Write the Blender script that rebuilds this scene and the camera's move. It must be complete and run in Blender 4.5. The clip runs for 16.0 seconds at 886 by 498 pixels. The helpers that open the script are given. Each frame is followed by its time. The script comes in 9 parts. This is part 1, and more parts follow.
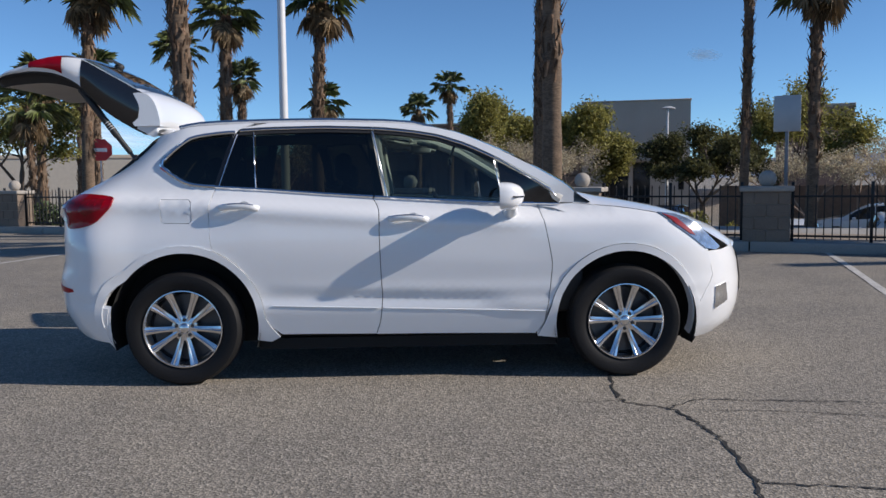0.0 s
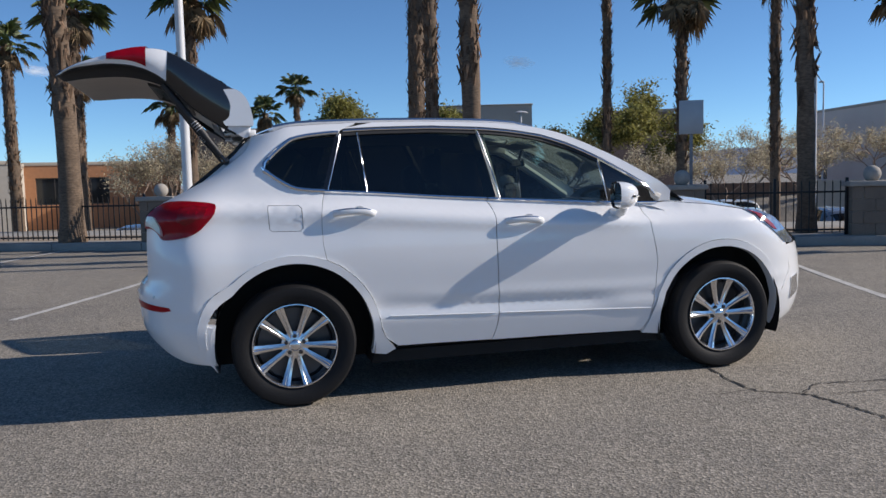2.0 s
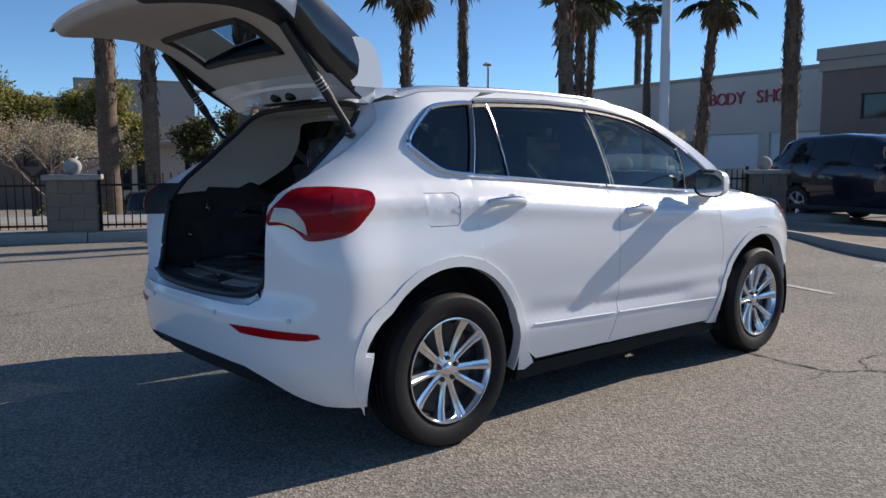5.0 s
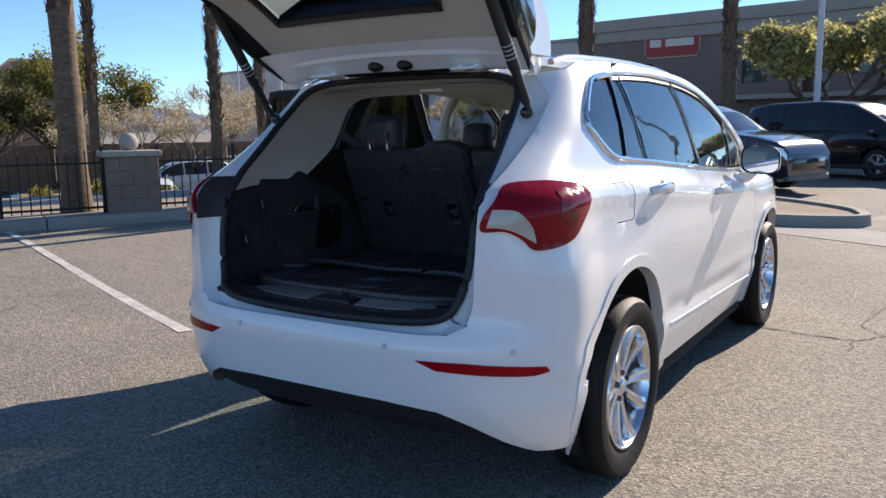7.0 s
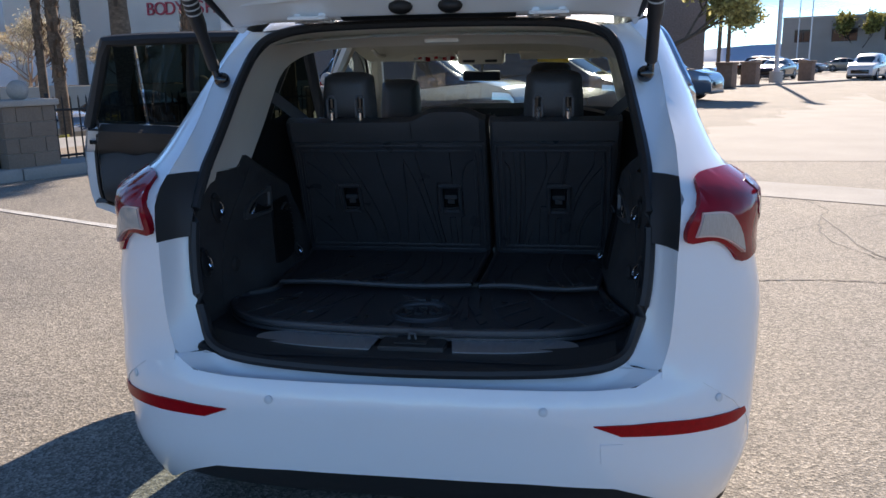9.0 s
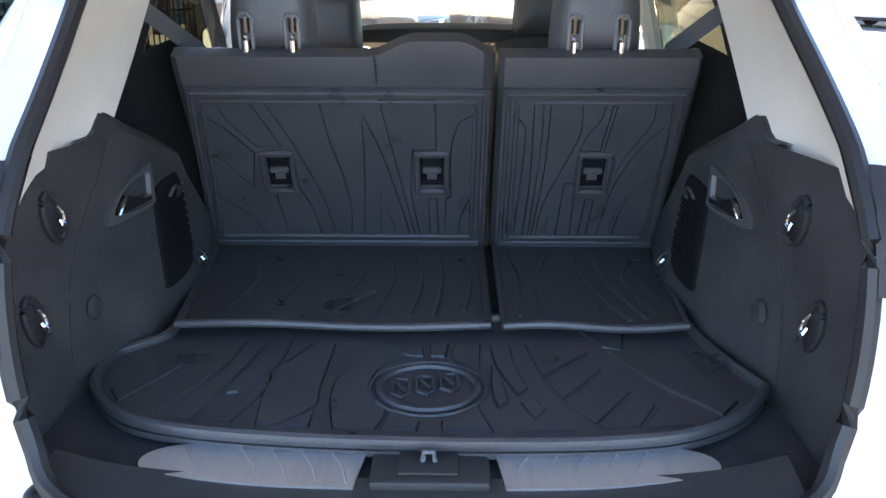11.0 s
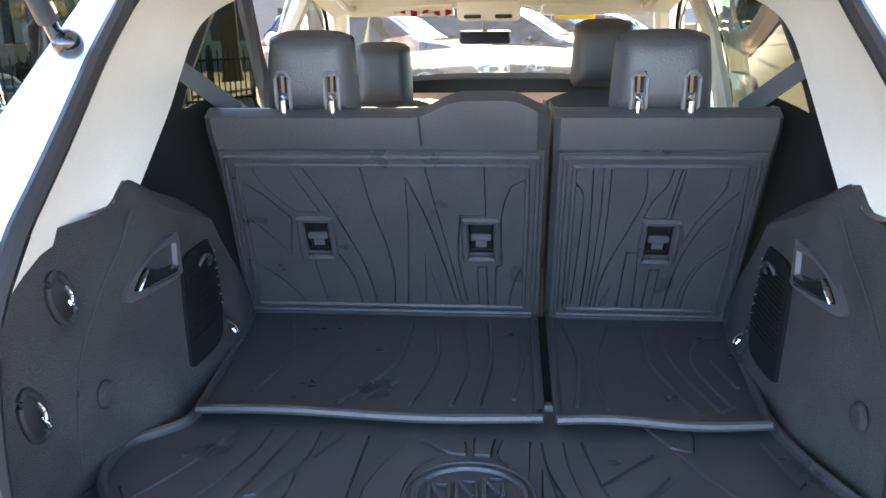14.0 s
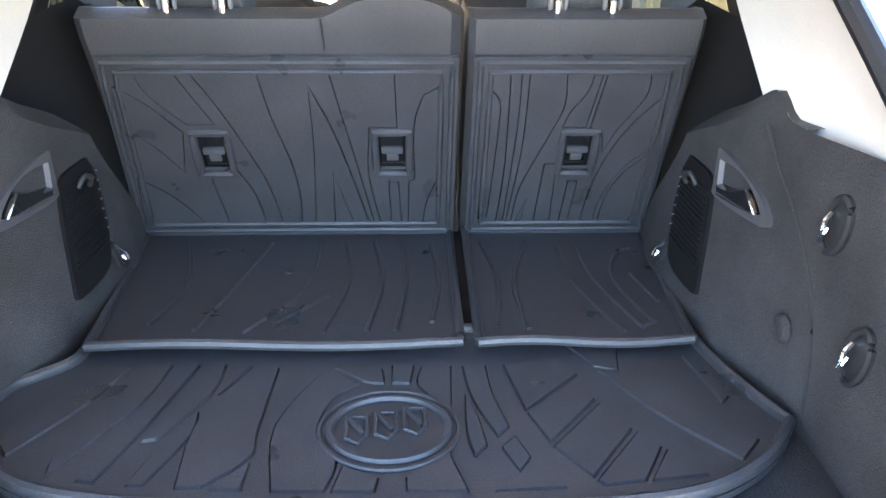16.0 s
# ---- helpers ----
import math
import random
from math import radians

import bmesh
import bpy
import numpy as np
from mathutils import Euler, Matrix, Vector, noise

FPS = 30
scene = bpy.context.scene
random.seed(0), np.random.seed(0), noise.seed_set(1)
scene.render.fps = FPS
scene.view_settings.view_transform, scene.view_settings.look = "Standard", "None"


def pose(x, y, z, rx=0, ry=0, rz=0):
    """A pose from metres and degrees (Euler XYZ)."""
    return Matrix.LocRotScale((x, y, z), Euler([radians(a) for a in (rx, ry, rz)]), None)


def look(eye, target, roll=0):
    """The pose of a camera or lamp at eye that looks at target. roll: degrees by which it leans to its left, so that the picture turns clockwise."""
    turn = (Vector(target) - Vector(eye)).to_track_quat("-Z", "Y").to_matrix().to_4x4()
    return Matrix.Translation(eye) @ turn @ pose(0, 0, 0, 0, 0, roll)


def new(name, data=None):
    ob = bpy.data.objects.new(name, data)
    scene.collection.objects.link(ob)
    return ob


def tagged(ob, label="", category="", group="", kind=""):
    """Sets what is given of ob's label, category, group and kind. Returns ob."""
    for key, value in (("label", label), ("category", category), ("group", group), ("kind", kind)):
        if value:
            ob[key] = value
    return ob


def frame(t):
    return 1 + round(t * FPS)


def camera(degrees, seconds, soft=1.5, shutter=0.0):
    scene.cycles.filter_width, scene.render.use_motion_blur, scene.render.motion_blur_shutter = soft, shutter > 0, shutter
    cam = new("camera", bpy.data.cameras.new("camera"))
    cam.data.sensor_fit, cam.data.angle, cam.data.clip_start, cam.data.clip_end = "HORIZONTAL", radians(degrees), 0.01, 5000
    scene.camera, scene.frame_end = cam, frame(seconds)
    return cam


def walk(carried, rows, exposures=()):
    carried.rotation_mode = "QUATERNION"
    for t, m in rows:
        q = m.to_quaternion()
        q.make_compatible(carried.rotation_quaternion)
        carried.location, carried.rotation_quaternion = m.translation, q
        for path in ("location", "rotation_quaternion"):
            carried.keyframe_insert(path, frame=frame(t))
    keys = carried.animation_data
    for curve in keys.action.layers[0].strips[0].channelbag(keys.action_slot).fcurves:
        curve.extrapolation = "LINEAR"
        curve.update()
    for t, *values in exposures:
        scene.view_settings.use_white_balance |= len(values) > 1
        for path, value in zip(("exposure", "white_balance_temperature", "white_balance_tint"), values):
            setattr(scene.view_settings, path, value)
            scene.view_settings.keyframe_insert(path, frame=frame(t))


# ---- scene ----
cam = camera(58.0, 16.0)
PATH = [
    (0, (1.388, -5.762, 1.248), (1.475, -3.771, 1.076), -0.6),
    (0.5, (0.956, -5.699, 1.24), (1.075, -3.709, 1.074), -1.2),
    (1, (0.532, -5.65, 1.236), (0.777, -3.671, 1.073), -1.0),
    (1.5, (0.088, -5.585, 1.241), (0.463, -3.627, 1.08), -1.1),
    (2, (-0.322, -5.376, 1.26), (0.188, -3.449, 1.091), -1.4),
    (2.5, (-0.751, -5.188, 1.259), (-0.044, -3.326, 1.081), -1.2),
    (3, (-1.117, -4.884, 1.249), (-0.293, -3.072, 1.061), -1.1),
    (3.5, (-1.464, -4.58, 1.257), (-0.489, -2.845, 1.062), -0.7),
    (4, (-1.795, -4.252, 1.27), (-0.698, -2.591, 1.071), -0.7),
    (4.2, (-1.9, -4.092, 1.265), (-0.771, -2.453, 1.067), -0.8),
    (6.3, (-2.837, -2.448, 1.33), (-1.265, -1.244, 1.05), -0.4),
    (6.5, (-2.871, -2.273, 1.324), (-1.273, -1.105, 1.037), -1.0),
    (7, (-2.907, -1.836, 1.356), (-1.234, -0.781, 1.056), -0.8),
    (7.5, (-2.951, -1.423, 1.396), (-1.203, -0.517, 1.046), -0.8),
    (8, (-2.846, -1.036, 1.409), (-1.011, -0.329, 1.044), -0.8),
    (8.5, (-2.737, -0.658, 1.442), (-0.831, -0.213, 1.033), -0.7),
    (9, (-2.592, -0.359, 1.435), (-0.665, -0.062, 0.988), -1.0),
    (9.5, (-2.37, -0.171, 1.424), (-0.432, -0.004, 0.959), -0.7),
    (9.7, (-2.257, -0.106, 1.407), (-0.316, -0.009, 0.935), -0.3),
    (11.8, (-1.53, -0.008, 1.413), (0.352, 0.025, 0.737), -0.2),
    (12, (-1.526, -0.027, 1.415), (0.356, 0.004, 0.742), -0.4),
    (12.5, (-1.528, -0.039, 1.427), (0.387, -0.059, 0.85), -0.1),
    (13, (-1.528, -0.046, 1.445), (0.416, -0.082, 0.975), -0.1),
    (13.5, (-1.52, -0.042, 1.442), (0.425, 0.026, 0.981), -0.5),
    (14, (-1.512, -0.032, 1.426), (0.407, 0.138, 0.887), -0.6),
    (14.5, (-1.505, -0.034, 1.419), (0.366, 0.153, 0.739), -0.3),
    (15, (-1.498, -0.034, 1.409), (0.344, 0.126, 0.648), -0.2),
    (15.5, (-1.477, -0.033, 1.411), (0.368, 0.006, 0.638), 0.4),
    (16, (-1.417, -0.017, 1.409), (0.434, -0.08, 0.655), 0.3),
]
walk(cam, [(t, look(eye, target, roll)) for t, eye, target, roll in PATH], [(0, 0.06, 6700, 14), (4.2, 0.15, 6800, 14), (6.5, 0.52, 7200, 16), (7.5, 0.88, 7400, 17), (9.6, 1.1, 7300, 18), (11.6, 4.40, 10800, 24), (13, 4.15, 10500, 20), (14.5, 4.5, 9900, 23), (16, 4.9, 11200, 24)])

# ---- light ----
SUN_EL, SUN_AZ = 28.5, -10.5          # height of the sun, and its bearing from the x axis
world = bpy.data.worlds.new("sky")
scene.world = world
world.use_nodes = True
wn = world.node_tree
wn.nodes.clear()
sky = wn.nodes.new("ShaderNodeTexSky")
sky.sky_type, sky.sun_disc = "NISHITA", False
sky.sun_elevation, sky.sun_rotation = radians(SUN_EL), radians(90 - SUN_AZ)
sky.altitude, sky.air_density, sky.dust_density, sky.ozone_density = 1500, 0.75, 0.05, 4.0
wbg = wn.nodes.new("ShaderNodeBackground")
wbg.inputs["Strength"].default_value = 0.118
wout = wn.nodes.new("ShaderNodeOutputWorld")
tone = wn.nodes.new("ShaderNodeMix")
tone.data_type, tone.blend_type = "RGBA", "MULTIPLY"
tone.inputs[0].default_value, tone.inputs[7].default_value = 1.0, (0.75, 1.0, 1.09, 1)
wn.links.new(sky.outputs[0], tone.inputs[6])
wn.links.new(tone.outputs[2], wbg.inputs[0])
wn.links.new(wbg.outputs[0], wout.inputs[0])

sun = new("sun", bpy.data.lights.new("sun", "SUN"))
sun.data.energy, sun.data.angle, sun.data.color = 4.8, radians(0.53), (1.0, 0.95, 0.87)
sun.matrix_world = look((0, 0, 30), Vector((0, 0, 30)) - Vector((math.cos(radians(SUN_EL)) * math.cos(radians(SUN_AZ)), math.cos(radians(SUN_EL)) * math.sin(radians(SUN_AZ)), math.sin(radians(SUN_EL)))))


# ---- materials ----
def mat(name, color, rough=0.5, metal=0.0, var=0.0, var_scale=4.0, grain=0.0, grain_scale=60.0, bump=0.0, bump_scale=80.0, coat=0.0, spec=0.5, rvar=0.0, island=0.0, rand=0.0, stretch=(1, 1, 1), emit=None):
    """Principled material: colour varied by large stains and by fine grain, with bump."""
    m = bpy.data.materials.new(name)
    m.use_nodes = True
    nt, n = m.node_tree, m.node_tree.nodes
    b = n["Principled BSDF"]
    b.inputs["Roughness"].default_value, b.inputs["Metallic"].default_value = rough, metal
    b.inputs["Coat Weight"].default_value, b.inputs["Specular IOR Level"].default_value = coat, spec
    b.inputs["Coat Roughness"].default_value = 0.03
    b.inputs["Base Color"].default_value = (*color, 1)
    tc = n.new("ShaderNodeTexCoord")
    mp = n.new("ShaderNodeMapping")
    mp.inputs["Scale"].default_value = stretch
    nt.links.new(tc.outputs["Object"], mp.inputs[0])
    col = None

    def shade(fac_socket, amount, prev):
        r = n.new("ShaderNodeMapRange")
        r.inputs["From Min"].default_value, r.inputs["From Max"].default_value = 0.25, 0.75
        r.inputs["To Min"].default_value, r.inputs["To Max"].default_value = 1 - amount, 1 + amount
        nt.links.new(fac_socket, r.inputs[0])
        v = n.new("ShaderNodeVectorMath")
        v.operation = "SCALE"
        if prev is None:
            v.inputs[0].default_value = color
        else:
            nt.links.new(prev, v.inputs[0])
        nt.links.new(r.outputs[0], v.inputs["Scale"])
        return v.outputs[0]

    def noi(scale, detail=4):
        t = n.new("ShaderNodeTexNoise")
        t.inputs["Scale"].default_value, t.inputs["Detail"].default_value = scale, detail
        nt.links.new(mp.outputs[0], t.inputs["Vector"])
        return t.outputs["Fac"]

    if var:
        big = noi(var_scale)
        col = shade(big, var, col)
        if rvar:
            r = n.new("ShaderNodeMapRange")
            r.inputs["To Min"].default_value, r.inputs["To Max"].default_value = max(0.02, rough - rvar), min(1, rough + rvar)
            nt.links.new(big, r.inputs[0])
            nt.links.new(r.outputs[0], b.inputs["Roughness"])
    if grain:
        col = shade(noi(grain_scale, 6), grain, col)
    if island:
        g = n.new("ShaderNodeNewGeometry")
        col = shade(g.outputs["Random Per Island"], island, col)
    if rand:
        g = n.new("ShaderNodeObjectInfo")
        col = shade(g.outputs["Random"], rand, col)
    if col is not None:
        nt.links.new(col, b.inputs["Base Color"])
    if bump:
        bp = n.new("ShaderNodeBump")
        bp.inputs["Strength"].default_value, bp.inputs["Distance"].default_value = bump, 0.01
        nt.links.new(noi(bump_scale, 5), bp.inputs["Height"])
        nt.links.new(bp.outputs[0], b.inputs["Normal"])
    if emit:
        b.inputs["Emission Color"].default_value, b.inputs["Emission Strength"].default_value = (*color, 1), emit
    return m


def glass_mat(name, tint, rough=0.0, mixfac=0.05, gloss=1.0, film=0.0):
    """Thin tinted glass: what is behind it shows darker by the tint, with a clear reflection."""
    m = bpy.data.materials.new(name)
    m.use_nodes = True
    nt, n = m.node_tree, m.node_tree.nodes
    n.clear()
    out = n.new("ShaderNodeOutputMaterial")
    tr = n.new("ShaderNodeBsdfTransparent")
    tr.inputs[0].default_value = (*tint, 1)
    gl = n.new("ShaderNodeBsdfGlossy")
    gl.inputs["Roughness"].default_value = rough
    gl.inputs["Color"].default_value = (gloss, gloss, gloss, 1)
    lw = n.new("ShaderNodeLayerWeight")
    pw = n.new("ShaderNodeMath")
    pw.operation = "POWER"
    pw.inputs[1].default_value = 4.0
    nt.links.new(lw.outputs["Facing"], pw.inputs[0])
    fr = n.new("ShaderNodeMapRange")
    fr.inputs["To Min"].default_value, fr.inputs["To Max"].default_value = mixfac, 0.9
    nt.links.new(pw.outputs[0], fr.inputs[0])
    mx = n.new("ShaderNodeMixShader")
    nt.links.new(fr.outputs[0], mx.inputs[0])
    nt.links.new(tr.outputs[0], mx.inputs[1])
    nt.links.new(gl.outputs[0], mx.inputs[2])
    last = mx
    if film:                                  # dust on the pane scatters the light that falls through
        tl_ = n.new("ShaderNodeBsdfTranslucent")
        tl_.inputs[0].default_value = (0.85, 0.9, 0.9, 1)
        nz = n.new("ShaderNodeTexNoise")
        nz.inputs["Scale"].default_value, nz.inputs["Detail"].default_value = 30, 6
        mr = n.new("ShaderNodeMapRange")
        mr.inputs["From Min"].default_value, mr.inputs["From Max"].default_value = 0.3, 0.7
        mr.inputs["To Min"].default_value, mr.inputs["To Max"].default_value = film * 0.5, film * 1.5
        nt.links.new(nz.outputs["Fac"], mr.inputs[0])
        last = n.new("ShaderNodeMixShader")
        nt.links.new(mr.outputs[0], last.inputs[0])
        nt.links.new(mx.outputs[0], last.inputs[1])
        nt.links.new(tl_.outputs[0], last.inputs[2])
    nt.links.new(last.outputs[0], out.inputs[0])
    return m


def leaf_mat(name, color, island=0.4):
    """Thin leaves: light goes partly through them."""
    m = mat(name, color, 0.6, island=island, var=0.1, spec=0.3)
    nt, n = m.node_tree, m.node_tree.nodes
    b = n["Principled BSDF"]
    tl_ = n.new("ShaderNodeBsdfTranslucent")
    nt.links.new(b.inputs["Base Color"].links[0].from_socket, tl_.inputs[0])
    mx = n.new("ShaderNodeMixShader")
    mx.inputs[0].default_value = 0.45
    nt.links.new(b.outputs[0], mx.inputs[1])
    nt.links.new(tl_.outputs[0], mx.inputs[2])
    nt.links.new(mx.outputs[0], n["Material Output"].inputs[0])
    return m


WHITE = mat("white_paint", (0.80, 0.81, 0.82), 0.28, coat=0.9, var=0.012, var_scale=3, spec=0.5)
VENT = mat("vent_plastic", (0.007, 0.007, 0.008), 0.75, spec=0.15, var=0.1)
BLACK_GLOSS = mat("gloss_black", (0.008, 0.008, 0.009), 0.12, coat=0.5, var=0.1)
BLACK_PL = mat("black_plastic", (0.018, 0.018, 0.019), 0.55, var=0.12, grain=0.1, grain_scale=300, bump=0.15, bump_scale=500)
DARK = mat("underbody", (0.008, 0.008, 0.008), 0.9, var=0.2)
RUBBER = mat("tyre_rubber", (0.008, 0.008, 0.009), 0.62, spec=0.28, var=0.2, grain=0.2, grain_scale=90, bump=0.1)
SEAL = mat("rubber_seal", (0.010, 0.010, 0.011), 0.5, var=0.1)
CHROME = mat("chrome", (0.75, 0.76, 0.78), 0.08, 1.0, var=0.03, var_scale=20)
SATIN = mat("satin_aluminium", (0.62, 0.62, 0.63), 0.22, 1.0, var=0.05, var_scale=15)
WHEEL = mat("wheel_alloy", (0.74, 0.74, 0.75), 0.2, 1.0, var=0.06, var_scale=15)
WHEEL_IN = mat("wheel_barrel", (0.10, 0.10, 0.105), 0.4, 0.8, var=0.2)
PRIVACY = glass_mat("privacy_glass", (0.050, 0.060, 0.045))
TINT = glass_mat("front_glass", (0.36, 0.42, 0.40))
CLEAR = glass_mat("windscreen_glass", (0.62, 0.74, 0.70), film=0.007)
RED_LAMP = mat("red_lamp", (0.27, 0.002, 0.010), 0.10, spec=0.2, coat=0.12, var=0.25, var_scale=14)
RED_DARK = mat("red_lamp_inner", (0.20, 0.002, 0.006), 0.15, spec=0.3, coat=0.3, var=0.3, var_scale=30)
REFLECTOR = mat("red_reflector", (0.36, 0.002, 0.006), 0.3, spec=0.15, var=0.15, var_scale=60, grain=0.25, grain_scale=260)
CLEAR_LAMP = mat("clear_lamp", (0.40, 0.35, 0.31), 0.15, coat=1.0, var=0.12, var_scale=60, stretch=(1, 6, 1))
LAMP_EDGE = mat("lamp_edge", (0.70, 0.45, 0.40), 0.2, coat=0.6, var=0.1)
HEADLAMP = mat("headlamp", (0.42, 0.46, 0.50), 0.08, 0.7, coat=1.0, var=0.4, var_scale=30)
AMBER = mat("amber_marker", (0.28, 0.02, 0.015), 0.15, coat=1.0, var=0.2)
CREAM = mat("cream_trim", (0.74, 0.69, 0.61), 0.75, var=0.04, var_scale=6, grain=0.05, grain_scale=250, bump=0.08, bump_scale=400)
HEADLINER = mat("headliner_cloth", (0.72, 0.68, 0.61), 0.95, var=0.05, grain=0.08, grain_scale=400, bump=0.12, bump_scale=500)
CARPET = mat("charcoal_carpet", (0.047, 0.046, 0.047), 1.0, var=0.26, var_scale=9, grain=0.30, grain_scale=420, bump=0.5, bump_scale=420, spec=0.15)
LINER = mat("rubber_liner", (0.045, 0.045, 0.049), 0.30, var=0.18, var_scale=9, grain=0.35, grain_scale=300, bump=0.22, bump_scale=420, rvar=0.08)
LEATHER = mat("charcoal_leather", (0.050, 0.049, 0.051), 0.40, var=0.14, var_scale=6, grain=0.12, grain_scale=200, bump=0.2, bump_scale=260, rvar=0.08)
HANDLE_PL = mat("dark_grey_plastic", (0.060, 0.061, 0.066), 0.38, var=0.1, grain=0.1, grain_scale=300)
GREY_PL = mat("grey_plastic", (0.11, 0.11, 0.115), 0.5, var=0.1, grain=0.1, grain_scale=300)
SCUFF = mat("brushed_sill_plate", (0.55, 0.57, 0.60), 0.32, 0.85, var=0.06, var_scale=8, grain=0.06, grain_scale=120, stretch=(1, 12, 1), bump=0.1, bump_scale=120)
GATE_TRIM = mat("gate_trim_panel", (0.56, 0.51, 0.45), 0.8, var=0.05, var_scale=5, grain=0.05, grain_scale=250)


# ---- mesh helpers ----
def smooth_curve(pts, passes=3, n=400):
    """A smooth function through the knots (x, value)."""
    xs = np.linspace(pts[0][0], pts[-1][0], n)
    ys = np.interp(xs, [p[0] for p in pts], [p[1] for p in pts])
    for _ in range(passes):
        pad = np.concatenate([2 * ys[0] - ys[1:6][::-1], ys, 2 * ys[-1] - ys[-6:-1][::-1]])
        ys = np.convolve(pad, np.ones(11) / 11, "valid")
    return lambda v: float(np.interp(v, xs, ys))


def spline(pts, per=6, closed=False):
    """Catmull-Rom polyline through points of any dimension."""
    p = [np.array(q, float) for q in pts]
    n = len(p)
    out = []
    for i in range(n if closed else n - 1):
        if closed:
            a, b, c, d = p[i - 1], p[i], p[(i + 1) % n], p[(i + 2) % n]
        else:
            a, b, c, d = p[max(i - 1, 0)], p[i], p[i + 1], p[min(i + 2, n - 1)]
        for k in range(per):
            t = k / per
            out.append(0.5 * (2 * b + (c - a) * t + (2 * a - 5 * b + 4 * c - d) * t * t + (3 * b - 3 * c + d - a) * t ** 3))
    if not closed:
        out.append(p[-1])
    return [tuple(float(v) for v in q) for q in out]


def finish(name, bm, material, smooth=True, angle=40):
    me = bpy.data.meshes.new(name)
    bmesh.ops.recalc_face_normals(bm, faces=bm.faces)
    bm.to_mesh(me)
    bm.free()
    for m in material if isinstance(material, (list, tuple)) else [material]:
        me.materials.append(m)
    if smooth:
        me.shade_smooth()
        me.set_sharp_from_angle(angle=radians(angle))
    return me


def part(name, bm, material, parent, label="", smooth=True, angle=40):
    ob = new(name, bm if isinstance(bm, bpy.types.Mesh) else finish(name, bm, material, smooth, angle))
    ob.parent = parent
    if label:
        tagged(ob, label)
    return ob


def thing(name, bm, material, label, category, group="", kind="", smooth=True, angle=40):
    ob = new(name, bm if isinstance(bm, bpy.types.Mesh) else finish(name, bm, material, smooth, angle))
    return tagged(ob, label, category, group, kind)


def root(name, m, label, category, group="", kind=""):
    ob = new(name)
    ob.matrix_world = m
    return tagged(ob, label, category, group, kind)


def box(bm, x0, x1, y0, y1, z0, z1, bev=0.0, m=None, seg=2):
    b = bmesh.new()
    bmesh.ops.create_cube(b, size=1)
    for v in b.verts:
        v.co = Vector(((x0 + x1) / 2 + v.co.x * (x1 - x0), (y0 + y1) / 2 + v.co.y * (y1 - y0), (z0 + z1) / 2 + v.co.z * (z1 - z0)))
    if bev:
        bmesh.ops.bevel(b, geom=list(b.edges), offset=bev, segments=seg, affect="EDGES", profile=0.5)
    if m is not None:
        bmesh.ops.transform(b, matrix=m, verts=b.verts)
    merge(bm, b)
    return bm


def merge(bm, other):
    vs = [bm.verts.new(v.co) for v in other.verts]
    other.verts.index_update()
    for f in other.faces:
        try:
            nf = bm.faces.new([vs[v.index] for v in f.verts])
            nf.material_index = f.material_index
        except ValueError:
            pass
    other.free()


def tube(bm, pts, r, seg=8, closed=False, flat=1.0, up=(0, 0, 1)):
    """A round (or flattened) rod along a polyline; r may be a list."""
    pts = [Vector(p) for p in pts]
    n = len(pts)
    rings = []
    for i, p in enumerate(pts):
        a = pts[i - 1] if (i or closed) else pts[i]
        b = pts[(i + 1) % n] if (i < n - 1 or closed) else pts[i]
        d = (b - a).normalized()
        u = Vector(up)
        if abs(d.dot(u)) > 0.95:
            u = Vector((1, 0, 0))
        s = d.cross(u).normalized()
        w = s.cross(d)
        rr = r[i] if isinstance(r, (list, tuple)) else r
        rings.append([bm.verts.new(p + s * (math.cos(2 * math.pi * k / seg) * rr) + w * (math.sin(2 * math.pi * k / seg) * rr * flat)) for k in range(seg)])
    for i in range(n if closed else n - 1):
        a, b = rings[i], rings[(i + 1) % n]
        for k in range(seg):
            bm.faces.new((a[k], a[(k + 1) % seg], b[(k + 1) % seg], b[k]))
    if not closed:
        bm.faces.new(rings[0][::-1])
        bm.faces.new(rings[-1])
    return bm


def lathe(bm, prof, seg=32, m=None, cap=False):
    """Turns the profile (radius, height) round the z axis."""
    rings = []
    for r, h in prof:
        ring = []
        for k in range(seg):
            a = 2 * math.pi * k / seg
            p = Vector((r * math.cos(a), r * math.sin(a), h))
            ring.append(bm.verts.new(m @ p if m is not None else p))
        rings.append(ring)
    for a, b in zip(rings, rings[1:]):
        for k in range(seg):
            bm.faces.new((a[k], a[(k + 1) % seg], b[(k + 1) % seg], b[k]))
    if cap:
        bm.faces.new(rings[0][::-1])
        bm.faces.new(rings[-1])
    return bm


def grid_surface(bm, fn, nu, nv, thick=0.0):
    """A sheet from fn(a, b), a and b from 0 to 1; given thickness downwards along its normal."""
    vs = [[bm.verts.new(fn(i / nu, j / nv)) for j in range(nv + 1)] for i in range(nu + 1)]
    fs = []
    for i in range(nu):
        for j in range(nv):
            fs.append(bm.faces.new((vs[i][j], vs[i + 1][j], vs[i + 1][j + 1], vs[i][j + 1])))
    if thick:
        bmesh.ops.solidify(bm, geom=fs, thickness=thick)
    return bm


def inside(p, poly):
    x, y = p
    c = False
    j = len(poly) - 1
    for i in range(len(poly)):
        xi, yi = poly[i]
        xj, yj = poly[j]
        if (yi > y) != (yj > y) and x < (xj - xi) * (y - yi) / (yj - yi) + xi:
            c = not c
        j = i
    return c


